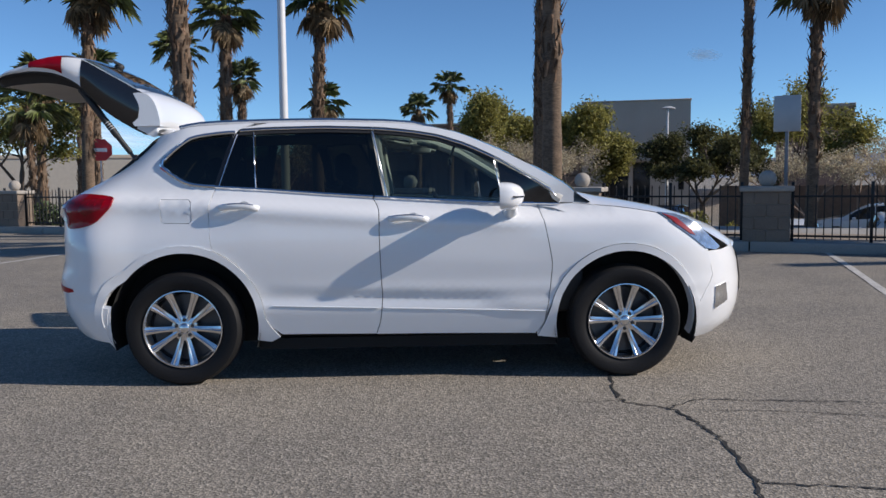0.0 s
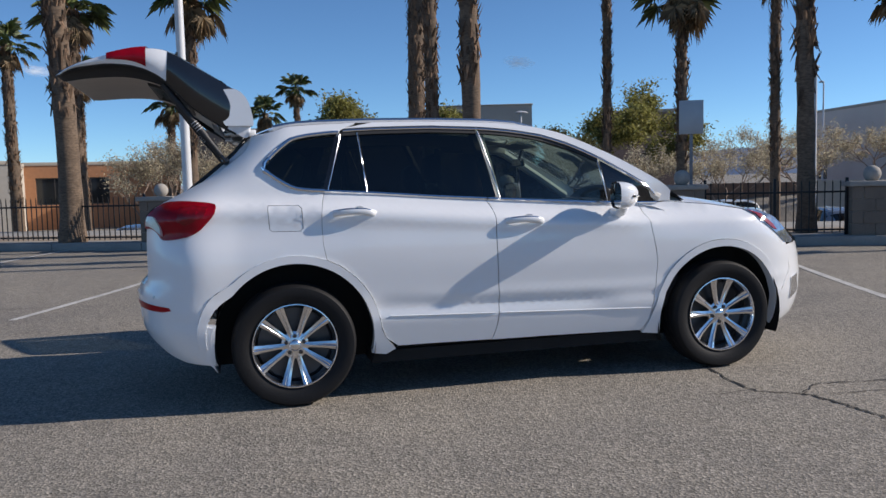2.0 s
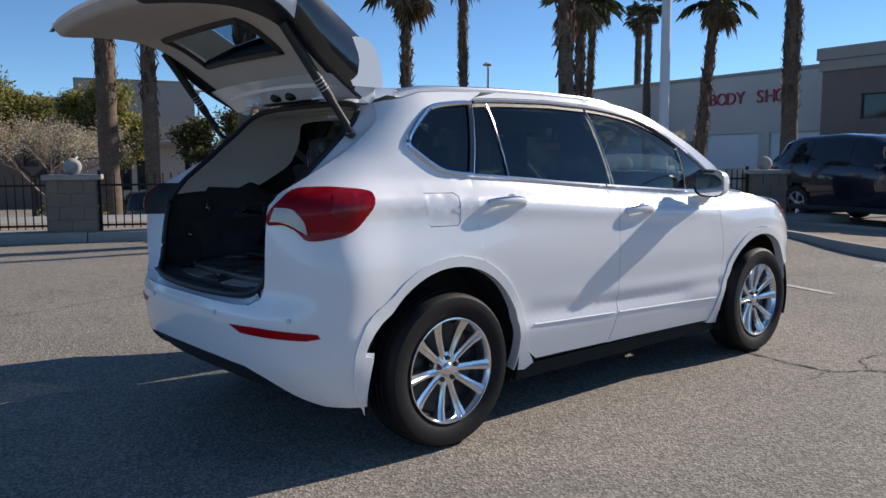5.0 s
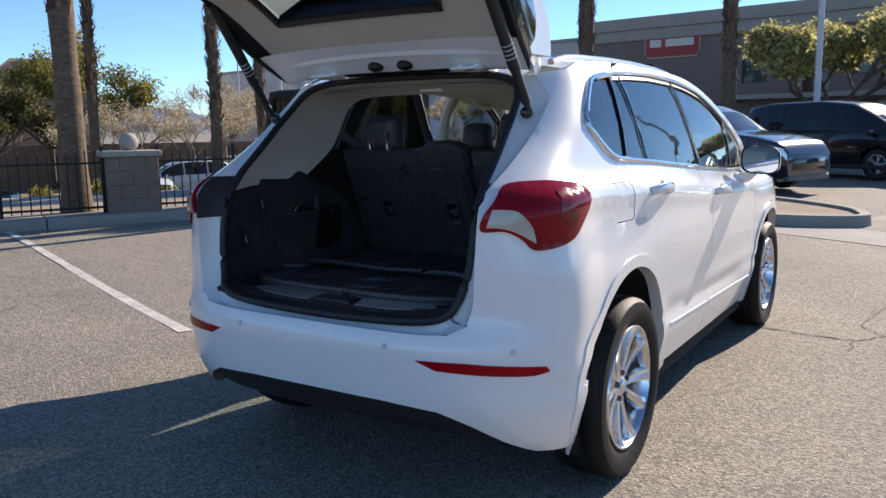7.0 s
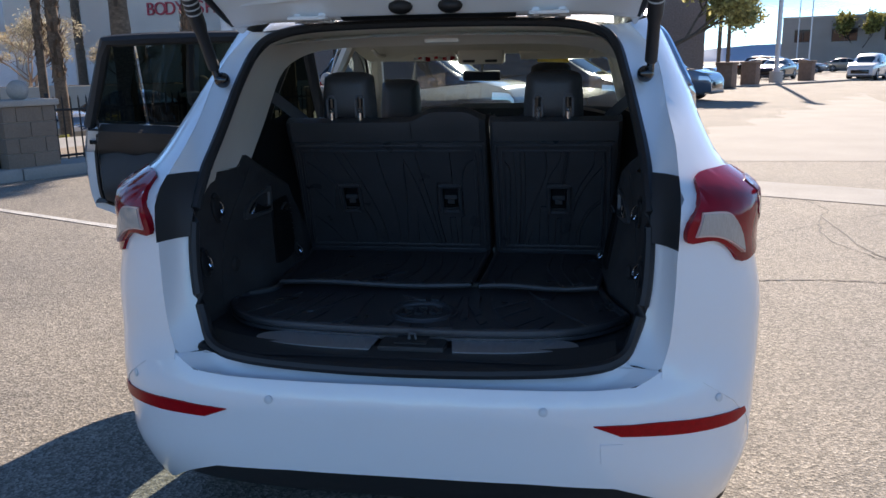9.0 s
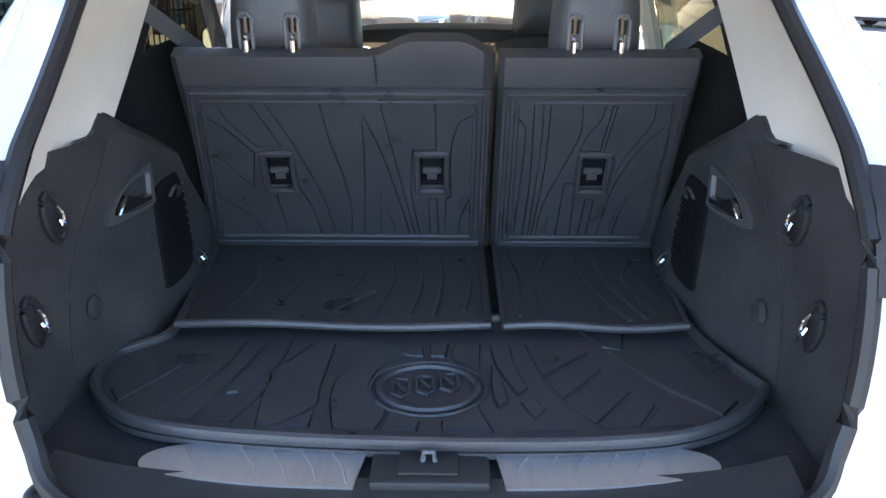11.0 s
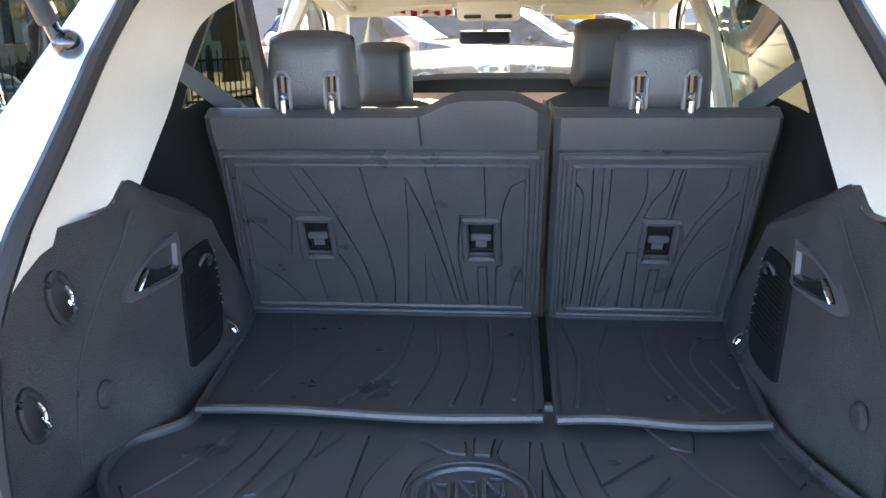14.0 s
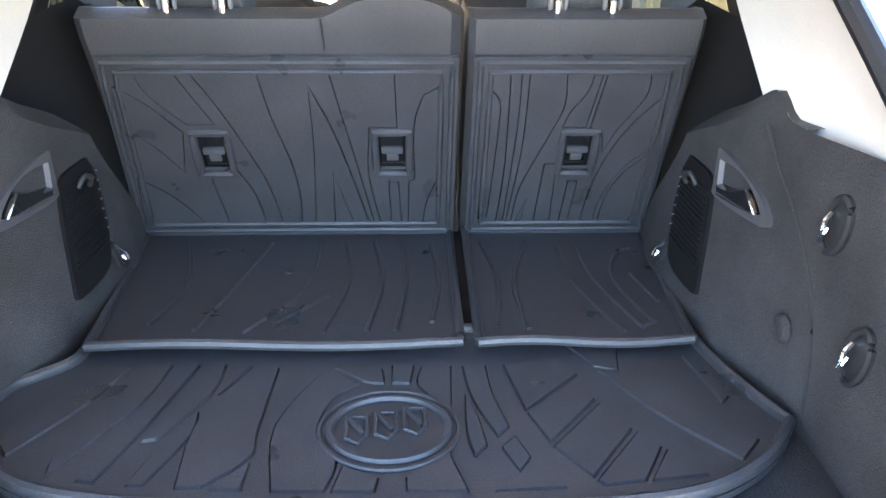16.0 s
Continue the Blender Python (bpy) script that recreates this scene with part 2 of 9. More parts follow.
def resample(poly, step):
    out = []
    n = len(poly)
    for i in range(n):
        a, b = np.array(poly[i]), np.array(poly[(i + 1) % n])
        k = max(1, int(math.ceil(np.linalg.norm(b - a) / step)))
        for j in range(k):
            out.append(tuple(a + (b - a) * j / k))
    return out


def shrink(poly, d):
    """The closed outline moved inwards by d."""
    n = len(poly)
    area = sum(poly[i][0] * poly[(i + 1) % n][1] - poly[(i + 1) % n][0] * poly[i][1] for i in range(n))
    s = 1 if area > 0 else -1
    out = []
    for i in range(n):
        a, b, c = (np.array(poly[k % n], float) for k in (i - 1, i, i + 1))
        d1, d2 = b - a, c - b
        d1, d2 = d1 / (np.linalg.norm(d1) + 1e-9), d2 / (np.linalg.norm(d2) + 1e-9)
        n1, n2 = np.array((-d1[1], d1[0])) * s, np.array((-d2[1], d2[0])) * s
        m = n1 + n2
        m = m / max(0.5, float(np.dot(m, n1)))
        out.append(tuple(b + m * d))
    return out


def seg_dist(p, poly):
    best = 9.0
    P = np.array(p)
    for i in range(len(poly)):
        a, b = np.array(poly[i - 1]), np.array(poly[i])
        ab = b - a
        t = max(0, min(1, float(np.dot(P - a, ab) / (np.dot(ab, ab) + 1e-12))))
        best = min(best, float(np.linalg.norm(P - a - ab * t)))
    return best


def patch(bm, outline, place, step=0.05, flange=0.012, holes=(), back=None):
    """A curved plate: the flat outline is filled with small triangles and laid on the surface place(u, v); its edges are turned
    in by the flange."""
    from mathutils.geometry import delaunay_2d_cdt
    rim = resample(outline, step)
    loops = [rim] + [resample(h, step) for h in holes]
    pts, edges = [], []
    for lp in loops:
        base = len(pts)
        pts += lp
        edges += [(base + i, base + (i + 1) % len(lp)) for i in range(len(lp))]
    us, vs = [p[0] for p in rim], [p[1] for p in rim]
    u = min(us) + step / 2
    row = 0
    while u < max(us):
        v = min(vs) + step * (0.25 if row % 2 else 0.75)
        while v < max(vs):
            if inside((u, v), rim) and not any(inside((u, v), h) for h in loops[1:]) and min(seg_dist((u, v), lp) for lp in loops) > step * 0.4:
                pts.append((u, v))
            v += step
        u += step * 0.87
        row += 1
    ov, oe, of, *_ = delaunay_2d_cdt([Vector(p) for p in pts], edges, [], 0, 1e-5)
    verts = [bm.verts.new(place(float(p[0]), float(p[1]))) for p in ov]
    for f in of:
        c = np.mean([[ov[i][0], ov[i][1]] for i in f], axis=0)
        if inside(c, rim) and not any(inside(c, h) for h in loops[1:]):
            bm.faces.new([verts[i] for i in f])
    bm.normal_update()
    if flange:
        rim_edges = [e for e in bm.edges if len(e.link_faces) == 1 and e.verts[0] in set(verts)]
        norm = {}
        for e in rim_edges:
            for v in e.verts:
                norm[v] = v.normal.copy()
        sgn = 1.0
        if back is not None:
            sample = next(iter(norm))
            sgn = 1.0 if norm[sample].dot(Vector(back)) > 0 else -1.0
        ret = bmesh.ops.extrude_edge_only(bm, edges=rim_edges)
        new_v = [g for g in ret["geom"] if isinstance(g, bmesh.types.BMVert)]
        old = list(norm)
        for v in new_v:
            src = min((o for o in old if (o.co - v.co).length_squared < 1e-10), key=lambda o: (o.co - v.co).length_squared, default=None)
            if src is not None:
                v.co = v.co + norm[src] * flange * sgn
    return bm


def soft_outline(poly, per=4, corner=42):
    """The closed outline with its gentle bends rounded and its sharp corners kept."""
    n = len(poly)
    P = [np.array(p, float) for p in poly]

    def sharp(i):
        a, b = P[i] - P[i - 1], P[(i + 1) % n] - P[i]
        c = float(np.dot(a, b) / (np.linalg.norm(a) * np.linalg.norm(b) + 1e-12))
        return c < math.cos(radians(corner))

    out = []
    for i in range(n):
        b, c = P[i], P[(i + 1) % n]
        a = b if sharp(i) else P[i - 1]
        d = c if sharp((i + 1) % n) else P[(i + 2) % n]
        if sharp(i) and sharp((i + 1) % n):
            out.append(tuple(b))
            continue
        for k in range(per):
            t = k / per
            out.append(tuple(0.5 * (2 * b + (c - a) * t + (2 * a - 5 * b + 4 * c - d) * t * t + (3 * b - 3 * c + d - a) * t ** 3)))
    return out


def raised_panel(parent, poly, place, h=0.004, bev=0.0025, material=None, name="raised_panel"):
    """A moulded plateau with sloping sides: place(u, v, off) lifts a flat point off the sheet."""
    o = soft_outline(poly)
    bm = bmesh.new()
    lo = [bm.verts.new(place(u, v, -0.001)) for u, v in o]
    hi = [bm.verts.new(place(u, v, h)) for u, v in shrink(o, bev)]
    n = len(o)
    for k in range(n):
        bm.faces.new((lo[k], lo[(k + 1) % n], hi[(k + 1) % n], hi[k]))
    bm.faces.new(hi)
    return part(name, bm, material or LINER, parent, angle=20)


# ---- the white car: body surface ----
half_w = smooth_curve([(0.10, 0.76), (0.20, 0.80), (0.30, 0.835), (0.44, 0.868), (0.48, 0.874), (0.52, 0.866), (0.57, 0.878), (0.62, 0.872), (0.75, 0.882), (0.90, 0.888), (1.00, 0.884), (1.05, 0.886), (1.09, 0.862),
                       (1.13, 0.822), (1.18, 0.795), (1.35, 0.748), (1.5, 0.69), (1.6, 0.635), (1.7, 0.56)], 1, 600)
rear_x = smooth_curve([(0.1, -0.5), (0.24, -0.62), (0.30, -0.76), (0.38, -0.82), (0.46, -0.862), (0.55, -0.872), (0.605, -0.874), (0.625, -0.886), (0.66, -0.884), (0.70, -0.862), (0.76, -0.838), (1.0, -0.848), (1.1, -0.842), (1.17, -0.80), (1.25, -0.67),
                       (1.33, -0.54), (1.5, -0.35), (1.6, -0.25), (1.7, -0.2)], 2)
rear_n = smooth_curve([(0.1, 3.2), (1.12, 3.2), (1.30, 2.6), (1.7, 2.6)], 1)          # squareness of the rear corners
rear_c = smooth_curve([(0.1, -0.35), (1.1, -0.35), (1.2, -0.25), (1.33, -0.10), (1.5, 0.05), (1.7, 0.1)], 2)
front_x = smooth_curve([(0.1, 3.42), (0.2, 3.52), (0.28, 3.66), (0.40, 3.70), (0.55, 3.71), (0.7, 3.69), (0.8, 3.65), (0.92, 3.56), (1.0, 3.46), (1.1, 3.3), (1.7, 3.3)], 2)
FRONT_C, U_REAR, U_FRONT = 2.75, -1.35, 3.85


def step01(a, b, v):
    t = max(0.0, min(1.0, (v - a) / (b - a)))
    return t * t * (3 - 2 * t)


def width_at(x, z):
    lift = (1.125 - 0.088 * max(-0.5, min(2.3, x))) - 1.06          # the shoulder falls towards the front
    w = half_w(z - lift * math.exp(-((z - 1.07) / 0.11) ** 2))
    w -= 0.040 * step01(0.5, -0.35, x) * math.exp(-((z - 1.05) / 0.15) ** 2)   # drawn in towards the rear lamps
    w -= 0.030 * step01(1.9, 2.5, x) * math.exp(-((z - 1.05) / 0.14) ** 2)
    dz = 1.083 - 0.066 * (x - 0.16) - z                                # crisp shoulder line through the handles
    w -= 0.009 * step01(-0.035, 0.05, dz) * (1 - step01(0.05, 0.25, dz)) * step01(2.5, 2.0, x) * step01(-0.45, 0.35, x)
    dz = 0.612 - 0.047 * (x - 0.25) - z                                # hollow above the sill moulding
    w -= 0.013 * step01(-0.025, 0.035, dz) * (1 - step01(0.045, 0.12, dz)) * step01(0.36, 0.55, x) * step01(2.08, 1.80, x)
    return w


def rear_shift(x):
    """The rear stands a little out of line with the flanks."""
    return -0.02 * step01(0.25, 0.6, -x)


def body(u, z, side=-1, off=0.0):
    """A point of the outer skin. u runs along the side as x, and on round the corners to the middle of the rear and the front."""
    c = rear_c(z)
    if u < c:
        s = (c - u) / (c - U_REAR)
        a = min(s, 1.0) * math.pi / 2
        x, w = c - (c - rear_x(z)) * math.sin(a) ** (2 / rear_n(z)), width_at(c, z) * max(0.0, math.cos(a)) ** (2 / rear_n(z))
    elif u > FRONT_C:
        reach = front_x(z) - FRONT_C
        if u <= 3.5 and u - FRONT_C < 0.97 * reach:
            a = math.asin(((u - FRONT_C) / reach) ** 1.35)
        else:
            a0 = math.asin(min(0.97, (3.5 - FRONT_C) / reach) ** 1.35)
            a = a0 + (math.pi / 2 - a0) * max(0.0, min(1.0, (u - 3.5) / (U_FRONT - 3.5)))
        x, w = FRONT_C + reach * math.sin(a) ** (2 / 2.7), width_at(FRONT_C, z) * max(0.0, math.cos(a)) ** (2 / 2.7)
    else:
        x, w = u, width_at(u, z)
    p = Vector((x, side * w + rear_shift(x), z))
    if off:
        h = 0.01
        a = body(u + h, z, side) - body(u - h, z, side)
        b = body(u, z + h, side) - body(u, z - h, side)
        n = a.cross(b).normalized()
        if n.dot(Vector((0.25 * (x - 1.4), side * 1.0, 0))) < 0:
            n = -n
        p += n * off
    return p


def u_of_y(y, z):
    c = rear_c(z)
    q = max(0.0, min(1.0, abs(y) / width_at(c, z)))
    return c - math.acos(q ** (rear_n(z) / 2)) / (math.pi / 2) * (c - U_REAR)


def u_of_x(x, z):
    c = rear_c(z)
    if x >= c:
        return x
    q = max(0.0, min(1.0, (c - x) / (c - rear_x(z))))
    return c - math.asin(q ** (rear_n(z) / 2)) / (math.pi / 2) * (c - U_REAR)


def skin(name, outline, material, parent, label="", side=-1, off=0.0, step=0.036, flange=0.014, holes=(), gap=0.0025):
    bm = bmesh.new()
    o = shrink(outline, gap) if gap else outline
    patch(bm, o, lambda u, v: body(u, v, side, off), step, flange, [shrink(h, -gap) for h in holes] if holes else (), (0, -side, 0))
    return part(name, bm, material, parent, label)


def arc(cx, cz, r, a0, a1, n=16):
    return [(cx + r * math.cos(radians(a0 + (a1 - a0) * k / n)), cz + r * math.sin(radians(a0 + (a1 - a0) * k / n))) for k in range(n + 1)]


suv = root("suv", pose(0, 0.03, 0), "white crossover, tailgate raised and one rear door open, on asphalt", "car")

ARCH_R, ARCH_F = (0.012, 0.375, 0.445), (2.757, 0.355, 0.443)
BELT = [(0.203, 1.215), (0.50, 1.195), (0.84, 1.167), (1.26, 1.139), (1.54, 1.122), (1.90, 1.100), (2.31, 1.088)]
GLASS_TOP = [(0.072, 1.535), (0.242, 1.558), (0.516, 1.573), (0.865, 1.580), (1.22, 1.568), (1.40, 1.550), (1.583, 1.520), (1.767, 1.460), (1.954, 1.372), (2.143, 1.264), (2.31, 1.165)]
ROOF_EDGE = [(-0.22, 1.570), (-0.03, 1.598), (0.173, 1.612), (0.52, 1.622), (0.875, 1.624), (1.236, 1.616), (1.457, 1.600), (1.605, 1.575), (1.755, 1.532), (1.982, 1.432), (2.175, 1.332), (2.37, 1.222), (2.44, 1.165)]
SEAM_R = [(0.203, 1.215), (0.185, 1.145), (0.175, 1.08), (0.178, 0.92), (0.195, 0.83)]
SEAM_M = [(1.172, 1.143), (1.203, 1.085), (1.211, 1.03), (1.212, 0.88), (1.220, 0.636), (1.225, 0.53), (1.212, 0.387), (1.182, 0.290)]
SEAM_F = [(2.205, 1.09), (2.228, 1.02), (2.250, 0.915), (2.277, 0.773), (2.282, 0.683), (2.256, 0.447), (2.228, 0.335), (2.185, 0.276)]
belt_z = smooth_curve([(-0.2, 1.235)] + BELT, 1)
top_z = smooth_curve([(-0.2, 1.45)] + GLASS_TOP, 1)

# outer arch curves, where the flares meet the panels
FL_R = arc(*ARCH_R[:2], ARCH_R[2] + 0.045, 207, 60, 18)
FL_RD = arc(*ARCH_R[:2], ARCH_R[2] + 0.045, 60, 5, 10) + [(0.53, 0.35), (0.60, 0.298)]
FL_F = arc(*ARCH_F[:2], ARCH_F[2] + 0.045, 172, 12, 20)


def belt_between(a, b, n=8):
    return [(a + (b - a) * k / n, belt_z(a + (b - a) * k / n)) for k in range(n + 1)]


def rear_door_outline():
    return spline(SEAM_R, 4) + FL_RD + [(0.80, 0.297), (1.182, 0.292)] + spline(SEAM_M[::-1], 4) + belt_between(1.165, 0.21)


def front_door_outline():
    return spline(SEAM_M, 4) + [(1.5, 0.288), (1.9, 0.282)] + spline(SEAM_F[::-1], 4) + belt_between(2.20, 1.18)


def handle_at(parent, x, z, side, tilt=-4):
    """A pull handle with its chrome strip, standing off the door."""
    bm = bmesh.new()
    y = side * (width_at(x, z) + 0.022)
    pts = [(x - 0.115, y - side * 0.026, z - 0.006), (x - 0.085, y - side * 0.004, z), (x - 0.02, y + side * 0.006, z + 0.005), (x + 0.05, y + side * 0.005, z + 0.003), (x + 0.095, y - side * 0.004, z - 0.006), (x + 0.118, y - side * 0.026, z - 0.012)]
    tube(bm, spline(pts, 5), 0.020, 10, flat=0.62, up=(0, 1, 0))
    h = part("door_handle", bm, WHITE, parent, "white pull handle with chrome strip")
    bm = bmesh.new()
    tube(bm, [(q[0], q[1] + side * 0.004, q[2] + 0.013) for q in spline(pts, 5)], 0.006, 8)
    part("chrome_strip", bm, CHROME, h)
    bm = bmesh.new()
    lathe(bm, [(0.0, 0.006), (0.035, 0.006), (0.045, 0.0)], 20, pose(x + 0.03, side * (width_at(x, z) - 0.006), z - 0.012, 90 * side, 0, 0))
    part("handle_cup", bm, WHITE, h)
    return h


def door(kind, side, parent):
    """The lower door skin with its handle, glass and inner trim, in the place that it has when shut."""
    rear = kind == "rear"
    skin_ob = skin(f"{kind}_door", rear_door_outline() if rear else front_door_outline(), WHITE, parent, "", side)
    handle_at(skin_ob, 0.36 if rear else 1.39, 1.098 if rear else 1.018, side)
    if rear:
        bars = [((0.222, 1.213), (0.322, 1.548)), ((0.452, 1.205), (0.424, 1.56))]
        panes = [[(0.232, 1.214), (0.448, 1.204), (0.421, 1.566), (0.332, 1.560)], [(0.462, 1.203), (0.84, 1.170), (1.245, 1.143), (1.160, 1.566), (0.865, 1.578), (0.60, 1.574), (0.436, 1.567)]]
    else:
        bars = [((1.266, 1.142), (1.172, 1.562)), ((1.985, 1.10), (1.935, 1.37))]
        panes = [[(1.272, 1.140), (1.6, 1.120), (1.975, 1.098), (1.928, 1.385), (1.767, 1.458), (1.583, 1.518), (1.40, 1.548), (1.178, 1.566)]]
    for i, pn in enumerate(panes):
        g = skin("door_window", pn, TINT if not rear else PRIVACY, skin_ob, "", side, -0.010, 0.09, 0.004, gap=0.0)
        g.visible_shadow = True
    for a, b in bars:
        bm = bmesh.new()
        tube(bm, [body(a[0] + (b[0] - a[0]) * k / 6, a[1] + (b[1] - a[1]) * k / 6, side, -0.002) for k in range(7)], 0.0042, 6)
        part("window_bar", bm, SATIN, skin_ob)
    # black window frame along the top, chrome strip along the belt
    a, b = (0.20, 1.175) if rear else (1.185, 2.18)
    bm = bmesh.new()
    tube(bm, [body(x, belt_z(x) + 0.004, side, 0.003) for x in np.linspace(a, b, 14)], 0.010, 6)
    part("belt_trim", bm, CHROME, skin_ob, "bright belt moulding")
    bm = bmesh.new()
    hi = [(x, top_z(x) - 0.004) for x in np.linspace(0.33 if rear else 1.18, 1.16 if rear else 1.94, 10)]
    patch(bm, [(q[0], q[1] + 0.024) for q in hi] + [(q[0], q[1] - 0.016) for q in hi[::-1]], lambda u, v: body(u, v, side, -0.002), 0.06, 0.012, (), (0, -side, 0))
    part("window_frame", bm, BLACK_PL, skin_ob)
    # lower bright crease strip
    bm = bmesh.new()
    a, b = (0.55, 1.20) if rear else (1.235, 2.24)
    tube(bm, [body(x, 0.487 - 0.035 * (x - 0.49) / 1.0 * 1.0 + 0.0, side, 0.0015) for x in np.linspace(a, b, 12)], 0.004, 6)
    part("sill_moulding", bm, WHITE, skin_ob)
    # inner trim board
    bm = bmesh.new()
    o = shrink(rear_door_outline() if rear else front_door_outline(), 0.06 if rear and side > 0 else 0.03)
    if rear and side > 0:
        o = [(u, v + 0.055 * step01(0.95, 1.1, v)) for u, v in o]
    patch(bm, o, lambda u, v: body(u, v, side, -0.075 - 0.03 * math.exp(-((v - 0.93) / 0.07) ** 2)), 0.08, 0.06, (), (0, side, 0))
    trim = part("door_trim", bm, LEATHER, skin_ob, "charcoal inner door trim")
    bm = bmesh.new()
    x0 = 0.62 if rear else 1.65
    tube(bm, [Vector((x, side * (width_at(x, 0.98) - 0.125 - 0.02 * math.sin((x - x0) / 0.42 * math.pi)), 1.0)) for x in np.linspace(x0, x0 + 0.42, 8)], 0.018, 8)
    part("armrest_pull", bm, GREY_PL, trim)
    return skin_ob


rd = door("rear", -1, suv)
fd = door("front", -1, suv)
fdl = door("front", 1, suv)

# the rear door of the far side stands open
hinge = new("rear_door_hinge")
hinge.parent = suv
hinge.matrix_basis = pose(1.21, 0.83, 0, 0, 0, -61) @ pose(-1.21, -0.83, 0)
tagged(hinge, "open rear door with charcoal inner trim")
hinge.name = "open_door"
rdl = door("rear", 1, hinge)
bm = bmesh.new()
for o_ in (rear_door_outline(),):
    q = shrink(o_, 0.048)
    tube(bm, [body(u, v, 1, -0.055) for u, v in resample(q, 0.05)], 0.010, 6, closed=True)
part("door_seal", bm, SEAL, hinge)
bm = bmesh.new()
o_ = rear_door_outline()
fr = [body(0.325 + 0.0 * k, 1.215 + (1.575 - 1.215) * k / 6, 1, -0.03) for k in range(7)]
tube(bm, [body(0.215 + 0.105 * k / 6, 1.21 + 0.36 * k / 6, 1, -0.025) for k in range(7)] + [body(x, top_z(x) + 0.008, 1, -0.025) for x in np.linspace(0.36, 1.16, 8)] + [body(1.16 + 0.10 * k / 6, 1.57 - 0.43 * k / 6, 1, -0.025) for k in range(7)], 0.026, 8)
part("window_frame", bm, BLACK_PL, hinge)
bm = bmesh.new()
patch(bm, shrink(o_, 0.006), lambda u, v: body(u, v, 1, -0.05), 0.08, 0.05, (), (0, 1, 0))
part("door_shell", bm, WHITE, hinge)

# quarter panels, fenders, bumpers, roof frame
JAMB = [(0.56, 1.545), (0.628, 1.47), (0.645, 1.40), (0.642, 1.32), (0.636, 1.22), (0.630, 1.15), (0.625, 1.02), (0.622, 0.90), (0.615, 0.80), (0.60, 0.745)]   # half-width and height of the rear opening's outer lip
QGLASS = [(0.205, 1.221), (0.101, 1.229), (0.02, 1.248), (-0.075, 1.306), (-0.135, 1.362), (-0.10, 1.42), (-0.02, 1.488), (0.072, 1.532), (0.242, 1.556), (0.312, 1.558)]
TAIL = [(u_of_x(-0.398, 1.140), 1.140), (u_of_x(-0.412, 1.162), 1.162), (u_of_x(-0.485, 1.174), 1.174), (u_of_x(-0.58, 1.180), 1.180), (u_of_y(0.662, 1.168), 1.168), (u_of_y(0.652, 1.10), 1.10), (u_of_y(0.638, 1.036), 1.036),
        (u_of_y(0.700, 1.034), 1.034), (u_of_y(0.745, 1.007), 1.007), (u_of_y(0.778, 0.972), 0.972), (u_of_x(-0.585, 0.980), 0.980), (u_of_x(-0.50, 1.010), 1.010), (u_of_x(-0.430, 1.080), 1.080)]
SEAM_B = [(u_of_x(-0.42, 0.475), 0.475), (u_of_x(-0.62, 0.50), 0.50), (u_of_y(0.80, 0.575), 0.60)]

